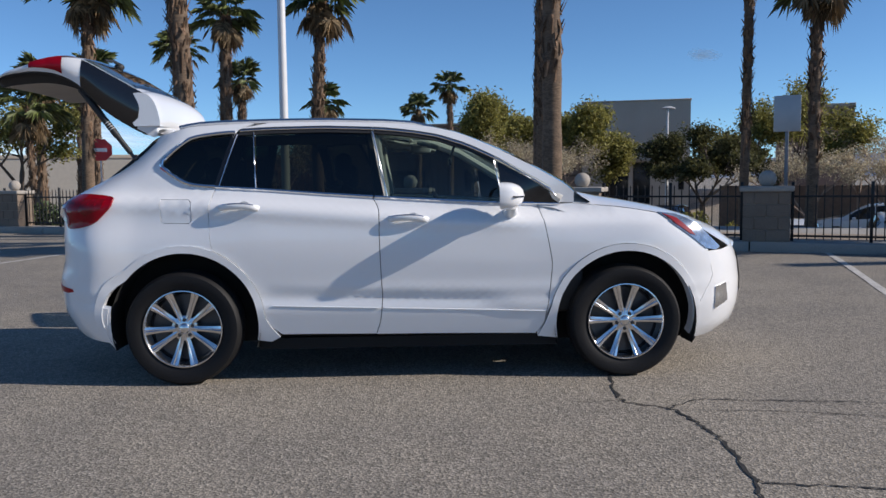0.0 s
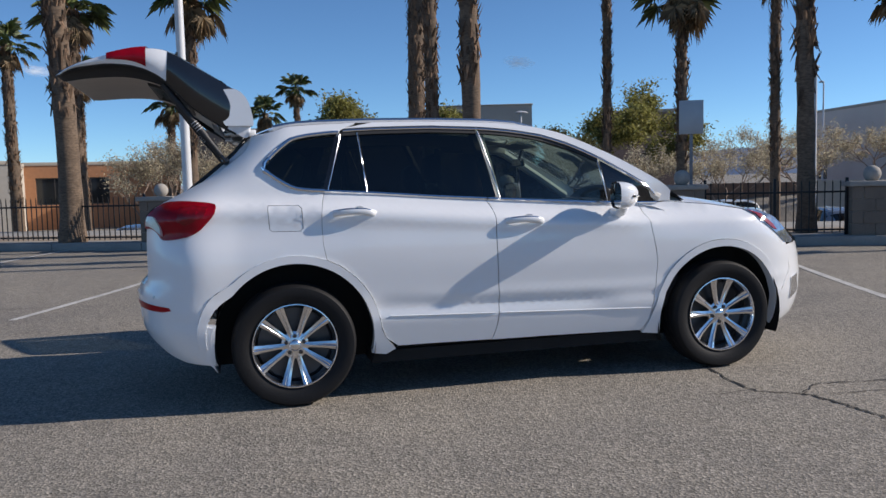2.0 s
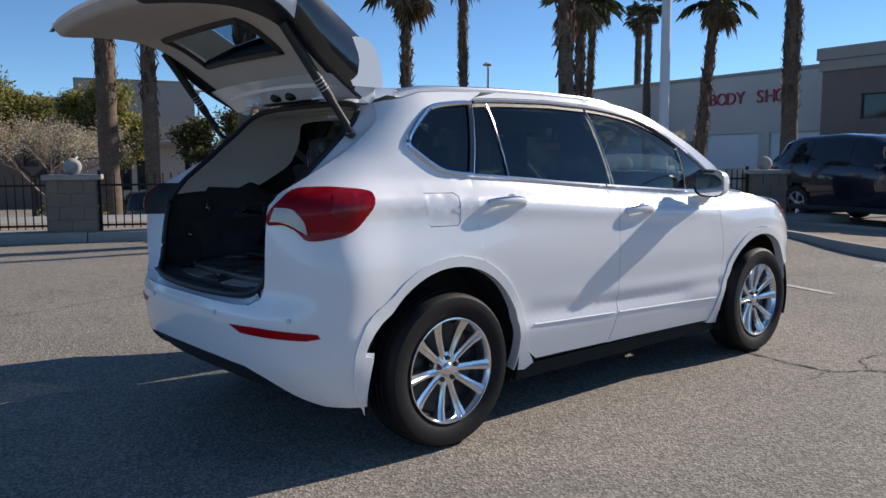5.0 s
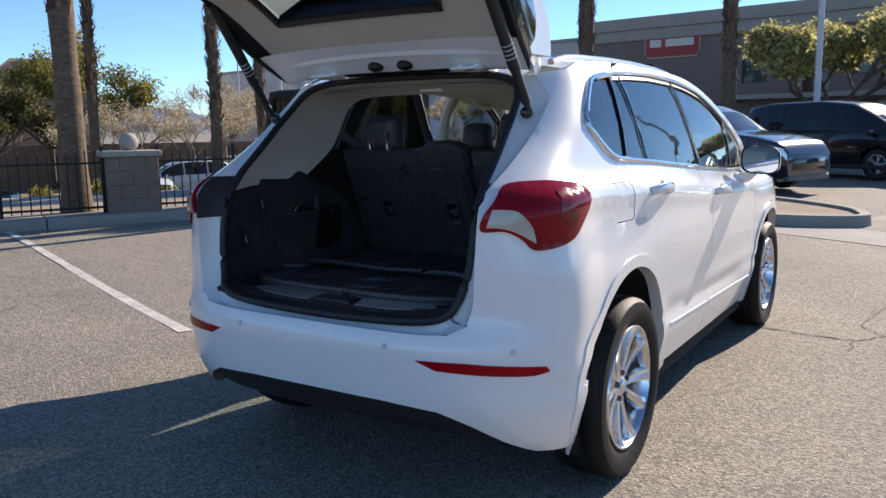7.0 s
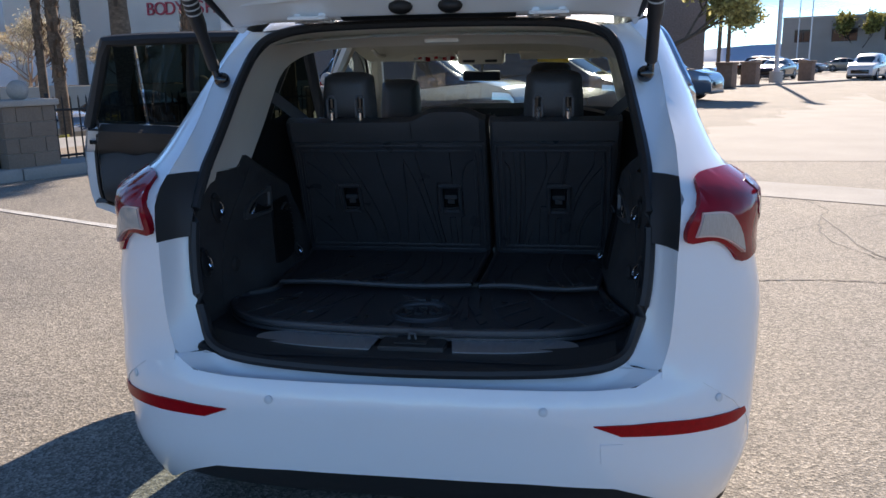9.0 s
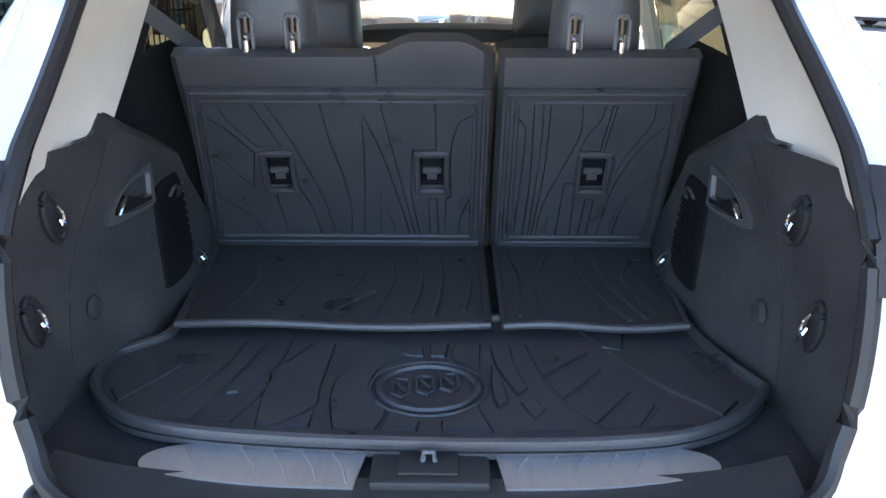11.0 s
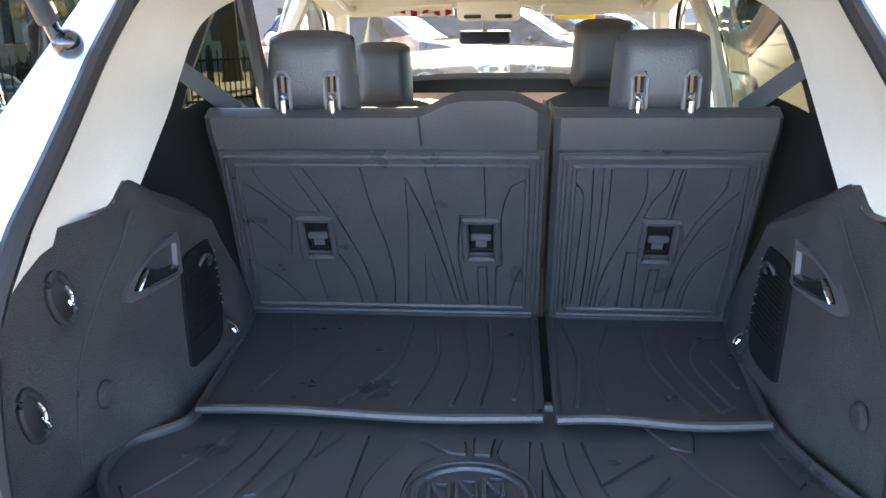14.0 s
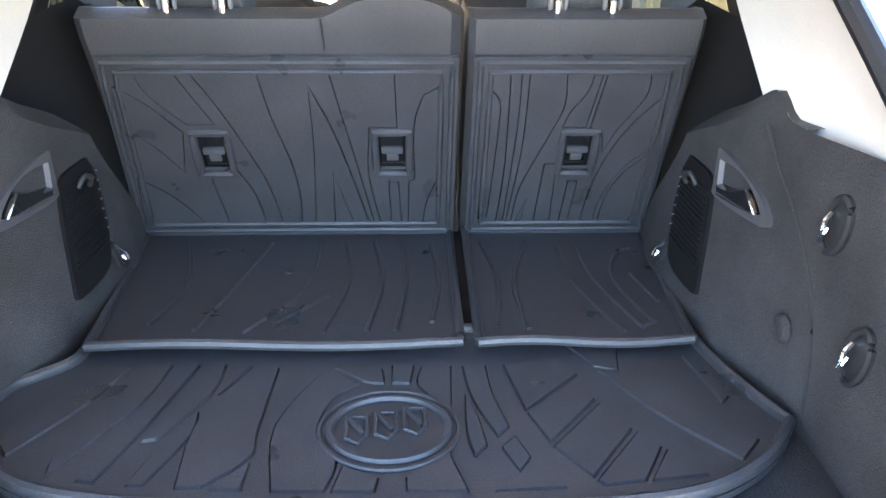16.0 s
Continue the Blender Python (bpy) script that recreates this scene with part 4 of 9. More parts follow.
# wheels
def wheel_meshes():
    R = 0.352
    bm = bmesh.new()
    prof = [(0.240, -0.088), (0.262, -0.100), (0.300, -0.112), (0.332, -0.108), (0.346, -0.092), (0.352, -0.060)]
    prof += [(0.3525, -0.045), (0.3455, -0.042), (0.3455, -0.036), (0.353, -0.033), (0.3535, -0.006), (0.3465, -0.004), (0.3465, 0.004), (0.3535, 0.006), (0.353, 0.033), (0.3455, 0.036), (0.3455, 0.042), (0.3525, 0.045)]
    prof += [(0.352, 0.060), (0.346, 0.092), (0.332, 0.108), (0.300, 0.112), (0.262, 0.100), (0.240, 0.088)]
    lathe(bm, prof, 64)
    tyre = finish("tyre", bm, RUBBER)
    bm = bmesh.new()
    lathe(bm, [(0.243, 0.093), (0.240, 0.100), (0.234, 0.101), (0.228, 0.092), (0.222, 0.070), (0.215, 0.0), (0.215, -0.09), (0.245, -0.10)], 64)
    rim = finish("rim", bm, WHEEL)
    bm = bmesh.new()
    lathe(bm, [(0.0, 0.0), (0.205, 0.0), (0.214, 0.02)], 48)
    back = finish("brake_disc", bm, WHEEL_IN)
    bm = bmesh.new()
    sec = []
    for r, w, h in ((0.045, 0.018, 0.062), (0.08, 0.0185, 0.060), (0.13, 0.0205, 0.066), (0.18, 0.024, 0.076), (0.215, 0.028, 0.088), (0.236, 0.031, 0.096)):
        sec.append([bm.verts.new(v) for v in ((r, -w, h - 0.022), (r, -w * 0.82, h), (r, -w * 0.25, h + 0.003), (r, 0, h - 0.002), (r, w * 0.25, h + 0.003), (r, w * 0.82, h), (r, w, h - 0.022))])
    for a, b in zip(sec, sec[1:]):
        for k in range(6):
            bm.faces.new((a[k], a[k + 1], b[k + 1], b[k]))
    spoke = finish("spoke", bm, WHEEL)
    bm = bmesh.new()
    lathe(bm, [(0.0, 0.076), (0.024, 0.075), (0.030, 0.070), (0.033, 0.066), (0.060, 0.062), (0.078, 0.056), (0.082, 0.03)], 40)
    hub = finish("hub", bm, WHEEL)
    bm = bmesh.new()
    lathe(bm, [(0.0, 0.074), (0.009, 0.074), (0.0115, 0.066), (0.0115, 0.052)], 12)
    nut = finish("lug_nut", bm, mat("nut_steel", (0.10, 0.10, 0.105), 0.25, 0.9))
    bm = bmesh.new()
    lathe(bm, [(0.0095, 0.0585), (0.0165, 0.0600), (0.0175, 0.05)], 16)
    pocket = finish("nut_pocket", bm, WHEEL_IN)
    return tyre, rim, back, spoke, hub, nut, pocket


WM = wheel_meshes()


def wheel(parent, x, y, z, side, turn, spin):
    t = part("wheel", WM[0], None, parent, "black tyre on a ten-spoke bright alloy rim")
    t.matrix_basis = pose(x, y, z, 0, 0, turn) @ pose(0, 0, 0, 90 * (1 if side < 0 else -1), 0, 0) @ pose(0, 0, 0, 0, 0, spin)
    part("rim", WM[1], None, t)
    part("brake_disc", WM[2], None, t)
    for k in range(10):
        s = part("spoke", WM[3], None, t)
        s.matrix_basis = pose(0, 0, 0, 0, 0, 36 * k + (2.5 if k % 2 else -2.5))
    part("hub", WM[4], None, t)
    for k in range(5):
        for m_, in ((WM[5],), (WM[6],)):
            s = part("lug_nut" if m_ is WM[5] else "nut_pocket", m_, None, t)
            s.matrix_basis = pose(0.052 * math.cos(radians(72 * k + 90)), 0.052 * math.sin(radians(72 * k + 90)), 0, 0, 0, 0)
    return t


for x, z in ((0.0, 0.352), (2.75, 0.352)):
    wheel(suv, x, -0.785, z, -1, 0, 0 if x < 1 else 36)
    wheel(suv, x, 0.785, z, 1, 0, 10)


# ---- the white car: tailgate ----
gate = new("tailgate")
gate.parent = suv
tagged(gate, "raised tailgate with dark rear window and beige inner panel")
G_OUT = spline([(-0.185, 1.60), (-0.19, 1.70), (-0.235, 1.80), (-0.33, 1.865), (-0.46, 1.94), (-0.58, 2.01), (-0.66, 2.04), (-0.78, 2.04), (-0.92, 2.010), (-1.05, 1.975), (-1.15, 1.94), (-1.215, 1.905)], 4)
G_IN = spline([(-0.215, 1.575), (-0.27, 1.572), (-0.32, 1.605), (-0.50, 1.735), (-0.58, 1.79), (-0.68, 1.845), (-0.80, 1.878), (-0.92, 1.885), (-1.05, 1.877), (-1.13, 1.868), (-1.18, 1.868), (-1.215, 1.90)], 4)
G_EDGE = spline([(-0.20, 1.56), (-0.224, 1.555), (-0.27, 1.58), (-0.37, 1.637), (-0.50, 1.727), (-0.60, 1.83), (-0.67, 1.895), (-0.78, 1.945), (-0.92, 1.960), (-1.03, 1.950), (-1.12, 1.935), (-1.195, 1.905)], 4)
g_half = smooth_curve([(-1.3, 0.50), (-1.2, 0.57), (-1.1, 0.635), (-0.9, 0.665), (-0.7, 0.665), (-0.5, 0.64), (-0.3, 0.60), (-0.15, 0.56)], 1)


def gate_pt(prof, a, y01, crown=0.03):
    k = a * (len(prof) - 1)
    i = min(int(k), len(prof) - 2)
    x = prof[i][0] + (prof[i + 1][0] - prof[i][0]) * (k - i)
    z = prof[i][1] + (prof[i + 1][1] - prof[i][1]) * (k - i)
    h = g_half(x)
    e = y01 * y01
    c = crown * (1 - e)
    return Vector((x - c * (0.25 + 0.7 * step01(-0.8, -1.2, x)), y01 * h, z + c * step01(-0.18, -0.6, x) * 0.75 - 0.015 * abs(y01) ** 6))


def gate_sheet(prof, win, rows, material, name, crown=0.03):
    """One skin of the gate with the window left out; returns the window's rim."""
    bm = bmesh.new()
    na, nb = len(prof) - 1, 24
    k_ = 0.86 if prof is G_IN else 1.0
    v = [[bm.verts.new(gate_pt(prof, i / na, (-1 + 2 * j / nb) * k_, crown)) for j in range(nb + 1)] for i in range(na + 1)]
    for i in range(na):
        if not rows[0] <= i < rows[1]:
            continue
        for j in range(nb):
            if win[0] <= i < win[1] and 4 <= j < nb - 4:
                continue
            bm.faces.new((v[i][j], v[i + 1][j], v[i + 1][j + 1], v[i][j + 1]))
    rim = [v[win[0]][j].co.copy() for j in range(4, nb - 4)] + [v[i][nb - 4].co.copy() for i in range(win[0], win[1])] + [v[win[1]][j].co.copy() for j in range(nb - 4, 4, -1)] + [v[i][4].co.copy() for i in range(win[1], win[0], -1)]
    bmesh.ops.delete(bm, geom=[q for q in bm.verts if not q.link_faces], context="VERTS")
    part(name, bm, material, gate)
    return rim


W_O, W_I = (12, 21), (15, 22)
rim_o = gate_sheet(G_OUT, W_O, (0, 44), WHITE, "gate_panel")
rim_i = gate_sheet(G_IN, (13, 22), (9, 44), GATE_TRIM, "gate_trim", 0.02)
bm = bmesh.new()
va, vb = [bm.verts.new(p) for p in rim_o], [bm.verts.new(p) for p in rim_i]
for k in range(len(va)):
    bm.faces.new((va[k], va[(k + 1) % len(va)], vb[(k + 1) % len(va)], vb[k]))
tube(bm, rim_i, 0.018, 6, closed=True)
part("window_surround", bm, BLACK_PL, gate)
# inner frame by the hinges and along the sides
bm = bmesh.new()
na = len(G_IN) - 1
grid_surface(bm, lambda a, b: gate_pt(G_IN, a * 10 / na, -1 + 2 * b, 0.02) + Vector((0, 0, -0.002)), 10, 24)


def gate_side(a, b, s):
    return gate_pt(G_OUT, a, s).lerp(gate_pt(G_EDGE, a, s, 0.0), b) + Vector((0, s * 0.016 * math.sin(b * math.pi), 0))


def gate_flange(a, b, s):
    return gate_pt(G_EDGE, a, s, 0.0).lerp(gate_pt(G_IN, a, s * 0.86, 0.02), b) + Vector((0, 0, 0.03 * math.sin(b * math.pi)))


for s in (-1, 1):
    for a0, a1 in ((0.0, 10 / 44), (22 / 44, 1.0)):
        grid_surface(bm, lambda a, b, s=s, a0=a0, a1=a1: gate_side(a0 + (a1 - a0) * a, b, s), 20, 5)
    grid_surface(bm, lambda a, b, s=s: gate_flange(8 * a / 44, b, s), 8, 3)
grid_surface(bm, lambda a, b: gate_pt(G_IN, 1.0, -1 + 2 * a, 0.02).lerp(gate_pt(G_OUT, 1.0, -1 + 2 * a), b), 24, 2)
part("gate_frame", bm, WHITE, gate)
for s in (-1, 1):
    bm = bmesh.new()
    grid_surface(bm, lambda a, b, s=s: gate_side((10 + 12 * a) / 44, b, s) + Vector((0, s * 0.002, 0)), 12, 6)
    part("window_post", bm, BLACK_GLOSS, gate, "gloss black panel beside the rear window")
    bm = bmesh.new()
    grid_surface(bm, lambda a, b, s=s: gate_flange((8 + 36 * a) / 44, b, s), 40, 4)
    part("side_trim", bm, BLACK_PL, gate)
bm = bmesh.new()
grid_surface(bm, lambda a, b: gate_pt(G_OUT, (11.2 + 10.3 * a) / 44, -0.99 + 1.98 * b) + Vector((-0.003, 0, 0.006)), 10, 24)
part("rear_window", bm, glass_mat("rear_window_glass", (0.30, 0.38, 0.42), mixfac=0.06), gate, "dark tinted rear window")
for s in (-1, 1):
    bm = bmesh.new()
    tube(bm, [gate_pt(G_EDGE, (8 + 34 * k / 16) / 44, s * 0.985, 0.0) + Vector((0, 0, -0.002)) for k in range(17)], 0.010, 8)
    part("gate_seal", bm, SEAL, gate)
# spoiler
bm = bmesh.new()
def spoil(a, b):
    y = -0.615 + 1.23 * b
    e = abs(y) / 0.615
    th = radians(215 - 250 * a)
    c_, s_ = math.cos(th), math.sin(th)
    c_, s_ = math.copysign(abs(c_) ** 0.75, c_), math.copysign(abs(s_) ** 0.75, s_)
    r = 1 - 0.10 * e ** 6
    return Vector((-0.268 - 0.03 * s_ + r * 0.100 * c_ - 0.03 * (1 - e * e), y, 1.690 + r * 0.140 * s_ + 0.03 * (1 - e * e)))
grid_surface(bm, spoil, 20, 26)
for b_ in (0.0, 1.0):
    bm.faces.new([bm.verts.new(spoil(k / 20, b_)) for k in range(21)])
part("spoiler", bm, WHITE, gate, "white roof spoiler")
bm = bmesh.new()
grid_surface(bm, lambda a, b: Vector((-0.30 - 0.07 * a, -0.555 + 1.11 * b, 1.815 + 0.045 * a + 0.03 * math.sin(a * math.pi) + 0.03 * (1 - (2 * b - 1) ** 2))), 6, 20)
part("spoiler_lip", bm, BLACK_GLOSS, gate)
for s in (-1, 1):
    bm = bmesh.new()
    grid_surface(bm, lambda a, b, s=s: gate_pt(G_OUT, (26.5 + 6 * a) / 44, s * (1.0 - 0.40 * b * (1 - 0.25 * a))) + Vector((0, s * 0.004 * (1 - b), 0.010)), 8, 8, 0.02)
    grid_surface(bm, lambda a, b, s=s: gate_side((26.5 + 6 * a) / 44, 0.88 * b * (1 - 0.35 * a), s) + Vector((0, s * 0.006, 0.010 * (1 - b))), 8, 6)
    part("gate_lamp", bm, RED_LAMP, gate, "red lamp at the gate's corner")
    # hinge brackets and gas struts
    bm = bmesh.new()
    box(bm, -0.335, -0.225, s * 0.34 - 0.055, s * 0.34 + 0.055, 1.566, 1.578, 0.005)
    box(bm, -0.30, -0.15, s * 0.34 - 0.048, s * 0.34 - 0.024, 1.562, 1.600, 0.006)
    box(bm, -0.30, -0.15, s * 0.34 + 0.024, s * 0.34 + 0.048, 1.562, 1.600, 0.006)
    tube(bm, [Vector((-0.245, s * 0.34 - 0.06, 1.572)), Vector((-0.245, s * 0.34 + 0.06, 1.572))], 0.009, 8)
    part("gate_hinge", bm, WHITE, gate)
    bm = bmesh.new()
    a_, b_ = Vector((-0.335, s * 0.612, 1.405)), Vector((-0.655, s * 0.60, 1.84))
    tube(bm, [a_ + (b_ - a_) * 0.08, a_ + (b_ - a_) * 0.30, a_ + (b_ - a_) * 0.34, b_], [0.0165, 0.0165, 0.021, 0.021], 14)
    st = part("gas_strut", bm, BLACK_PL, gate, "black gas strut")
    bm = bmesh.new()
    tube(bm, [a_ + (b_ - a_) * -0.01, a_ + (b_ - a_) * 0.09], 0.011, 10)
    b2 = bmesh.new()
    bmesh.ops.create_uvsphere(b2, u_segments=14, v_segments=8, radius=0.023)
    bmesh.ops.translate(b2, verts=b2.verts, vec=a_ - Vector((0, s * 0.012, 0)))
    merge(bm, b2)
    part("ball_joint", bm, BLACK_GLOSS, st)
    for k in range(4):
        bm = bmesh.new()
        c = a_ + (b_ - a_) * (0.42 + 0.03 * k)
        tube(bm, [c - (b_ - a_) * 0.004, c + (b_ - a_) * 0.004], 0.0215, 14)
        part("strut_marking", bm, mat("strut_print", (0.45, 0.45, 0.45), 0.6), st)
bm = bmesh.new()
grid_surface(bm, lambda a, b: gate_pt(G_IN, (0.5 + 5.5 * a) / na, -0.42 + 0.84 * b, 0.02) + Vector((0, 0, -0.006)), 5, 16)
part("weather_strip", bm, SEAL, gate)
bm = bmesh.new()
wb = gate_pt(G_OUT, 21.5 / 44, 0.0) + Vector((0, 0, 0.012))
b2 = bmesh.new()
bmesh.ops.create_uvsphere(b2, u_segments=14, v_segments=8, radius=1)
for v in b2.verts:
    v.co = wb + Vector((v.co.x * 0.035, v.co.y * 0.03, v.co.z * 0.028))
merge(bm, b2)
tube(bm, [wb + Vector((0.0, 0, 0.018)), gate_pt(G_OUT, 20.5 / 44, -0.25) + Vector((0, 0, 0.04)), gate_pt(G_OUT, 20 / 44, -0.55) + Vector((0, 0, 0.03))], [0.013, 0.009, 0.006], 8)
part("rear_wiper", bm, BLACK_PL, gate, "black rear wiper with its arm")
for y in (-0.07, 0.07):
    bm = bmesh.new()
    b2 = bmesh.new()
    bmesh.ops.create_uvsphere(b2, u_segments=14, v_segments=8, radius=1)
    for v in b2.verts:
        v.co = Vector((-0.315 + v.co.x * 0.03, y + v.co.y * 0.035, 1.598 + v.co.z * 0.022))
    merge(bm, b2)
    part("rubber_stop", bm, SEAL, gate)

# ---- the white car: cabin ----
o_pts = [(0.0, 1.56), (0.25, 1.557), (0.40, 1.548), (0.49, 1.522), (0.530, 1.475), (0.546, 1.40), (0.554, 1.32), (0.563, 1.22), (0.568, 1.15), (0.572, 1.02), (0.564, 0.90), (0.538, 0.80), (0.50, 0.748), (0.40, 0.728), (0.2, 0.720), (0.0, 0.718)]
op = spline(o_pts, 4)


def lip(y, z):
    return in_x(min(z, 1.55)) - 0.035 * (1 - (y / 0.6) ** 2) * step01(1.0, 0.75, z)


loop = [Vector((lip(y, z), y, z)) for y, z in op] + [Vector((lip(y, z), -y, z)) for y, z in op[::-1][1:-1]]
loop = [p + Vector((0, rear_shift(p.x), 0)) for p in loop]
bm = bmesh.new()
tube(bm, loop, 0.0145, 8, closed=True)
part("opening_seal", bm, SEAL, suv, "black rubber seal round the opening")
# body ring behind the seal, closing the roof's rear edge
bm = bmesh.new()
grid_surface(bm, lambda a, b: roof(0.0, 0.08 + 0.84 * a).lerp(Vector((lip(0, 1.558) - 0.0, -0.52 + 1.04 * a, 1.545 + 0.014 * (1 - (2 * a - 1) ** 4))), b), 20, 3)
part("roof_header", bm, WHITE, suv)
for s in (-1, 1):
    bm = bmesh.new()
    lathe(bm, [(0.0, 0.022), (0.010, 0.021), (0.013, 0.014), (0.013, -0.01)], 14, pose(-0.752, s * 0.520, 0.744, 0, -90, 0))
    part("rubber_buffer", bm, SEAL, suv)

# light-coloured trim round the opening
bm = bmesh.new()
inner = [(0.02, 0.0, 1.500), (0.02, 0.25, 1.499), (0.03, 0.38, 1.493), (0.06, 0.47, 1.478), (0.10, 0.548, 1.445), (0.12, 0.592, 1.40), (0.105, 0.618, 1.33), (0.05, 0.632, 1.25), (-0.21, 0.600, 1.118)]
outer = [(0.0, 1.548), (0.24, 1.545), (0.38, 1.538), (0.475, 1.512), (0.518, 1.468), (0.534, 1.40), (0.543, 1.32), (0.551, 1.22), (0.557, 1.120)]
si, so = spline(inner, 4), spline(outer, 4)
for s in (-1, 1):
    rows = []
    for (x, y, z), (yo, zo) in zip(si, so):
        a, b = Vector((lip(yo, zo) + 0.012, s * yo + rear_shift(lip(yo, zo)), zo)), Vector((x, s * y, z))
        rows.append([bm.verts.new(a.lerp(b, t) + Vector((0, s * 0.028 * math.sin(t * math.pi) * min(1, y / 0.4), 0.012 * math.sin(t * math.pi)))) for t in (0, 0.12, 0.3, 0.55, 0.8, 1.0)])
    for r0, r1 in zip(rows, rows[1:]):
        for k in range(5):
            bm.faces.new((r0[k], r1[k], r1[k + 1], r0[k + 1]))
bmesh.ops.remove_doubles(bm, verts=bm.verts, dist=0.001)
part("rear_pillar_trim", bm, CREAM, suv, "cream plastic trim round the opening")
bm = bmesh.new()
def liner(a, b):
    x = -0.16 + 1.68 * a
    y = -1 + 2 * b
    w = width_at(x, 1.56) - 0.05
    e = abs(y)
    return Vector((x, y * w, roof_e(x) - 0.085 - 0.045 * step01(1.0, 1.5, x) + 0.030 * (1 - e ** 2.4)))
grid_surface(bm, liner, 20, 20)
part("headliner", bm, HEADLINER, suv, "cream cloth headliner")
bm = bmesh.new()
box(bm, -0.03, 0.03, -0.055, 0.055, 1.506, 1.540, 0.005)
part("dome_lamp", bm, mat("lamp_cover", (0.75, 0.75, 0.72), 0.3), suv)
for s in (-1, 1):
    # grab handles, pillars
    bm = bmesh.new()
    tube(bm, spline([(1.24, s * 0.525, 1.515), (1.26, s * 0.505, 1.488), (1.33, s * 0.50, 1.482), (1.40, s * 0.505, 1.488), (1.42, s * 0.522, 1.512)], 4), 0.011, 8)
    part("grab_handle", bm, CREAM, suv)
    bm = bmesh.new()
    tube(bm, [(1.23, s * 0.775, 1.05), (1.225, s * 0.745, 1.20), (1.19, s * 0.68, 1.42), (1.17, s * 0.61, 1.545)], [0.055, 0.05, 0.045, 0.05], 8, flat=0.6, up=(0, 1, 0))
    part("centre_pillar_trim", bm, CREAM, suv)
    bm = bmesh.new()
    tube(bm, [(2.36, s * 0.75, 1.12), (2.12, s * 0.70, 1.27), (1.80, s * 0.635, 1.46), (1.55, s * 0.58, 1.55)], 0.032, 8)
    part("windscreen_pillar_trim", bm, CREAM, suv)
    bm = bmesh.new()
    grid_surface(bm, lambda a, b, s=s: Vector((-0.02 + 0.25 * a, s * (0.675 + 0.02 * a), 1.02 + (0.19 + 0.0 * a) * b)), 4, 6, 0.02)
    part("dark_pillar_trim", bm, BLACK_PL, suv)
    bm = bmesh.new()
    grid_surface(bm, lambda a, b, s=s: Vector((0.24 - 0.30 * b - 0.04 * a, s * (0.560 + 0.125 * b ** 0.7), 0.80 + 0.49 * a - 0.08 * a * b)), 8, 10, 0.01)
    part("seat_bolster", bm, BLACK_PL, suv, "dark moulded bolster beside the rear seat")
    bm = bmesh.new()
    tube(bm, [body(0.25 + 0.09 * k / 5, 1.2 + 0.36 * k / 5, s, -0.05) for k in range(6)], 0.035, 8)
    part("rear_post_trim", bm, BLACK_PL, suv)
    # belt of the rear seat
    bm = bmesh.new()
    grid_surface(bm, lambda a, b, s=s: Vector((0.10 + 0.07 * a + 0.012 * b, s * (0.635 - 0.115 * a), 1.335 - 0.11 * a + 0.045 * b - 0.0)), 6, 2, 0.003)
    part("seat_belt", bm, GREY_PL, suv)
    # carpeted side wall
    bm = bmesh.new()
    zt = smooth_curve([(-0.75, 1.165), (-0.40, 1.150), (-0.26, 1.142), (-0.19, 1.176), (-0.10, 1.135), (0.0, 1.10), (0.06, 1.075), (0.30, 1.04)], 1)
    w_low = smooth_curve([(-0.75, 0.575), (-0.50, 0.585), (-0.38, 0.555), (-0.28, 0.522), (-0.10, 0.512), (0.10, 0.520), (0.30, 0.560)], 1)
    w_top = smooth_curve([(-0.75, 0.590), (-0.50, 0.590), (-0.33, 0.578), (-0.15, 0.560), (0.0, 0.562), (0.30, 0.565)], 1)
    def wall(a, b, s=s):
        z0 = 0.742
        x_back = lip(0.59, z0 + b * 0.42) + 0.012
        x = x_back + (0.29 - 0.25 * b - x_back) * a
        z = z0 + (zt(x) - z0) * b
        k = step01(0.76, 1.02, z)
        y = w_low(x) * (1 - k) + w_top(x) * k
        y += 0.05 * step01(0.90, 1.02, b) * step01(0.3, 0.7, a)
        return Vector((x, s * y, z))
    grid_surface(bm, wall, 40, 20)
    grid_surface(bm, lambda a, b, s=s: wall(1.0, b) + Vector((0.035 * a, s * 0.10 * a, 0)), 2, 20)
    led = bmesh.new()
    grid_surface(led, lambda a, b, s=s: wall(0.42 + 0.58 * a, 1.0) + Vector((0.03 * a * b, s * 0.12 * b, 0.004 * math.sin(b * math.pi) - 0.012 * b)), 16, 4)
    part("quarter_ledge", led, BLACK_PL, suv, "black ledge below the quarter window")
    sw = part("side_trim", bm, CARPET, suv, "charcoal carpeted side panel")
    bm = bmesh.new()
    def on_wall(x, z, off=0.0, s=s):
        k = step01(0.76, 1.02, z)
        return Vector((x, s * (w_low(x) * (1 - k) + w_top(x) * k - off), z))
    tube(bm, [on_wall(x, z, 0.0) for x, z in spline([(-0.257, 1.135), (-0.312, 1.079), (-0.352, 1.047), (-0.410, 0.990), (-0.453, 0.935), (-0.480, 0.85), (-0.487, 0.77)], 4)], 0.0028, 6)
    part("trim_seam", bm, BLACK_PL, sw)
    # ribbed vent
    bm = bmesh.new()
    vo_ = soft_outline([(0.014, 1.011), (-0.085, 1.010), (-0.118, 0.990), (-0.158, 0.916), (-0.196, 0.834), (-0.185, 0.822), (-0.063, 0.826), (-0.022, 0.856), (0.022, 0.915), (0.034, 0.975)], 3, 60)
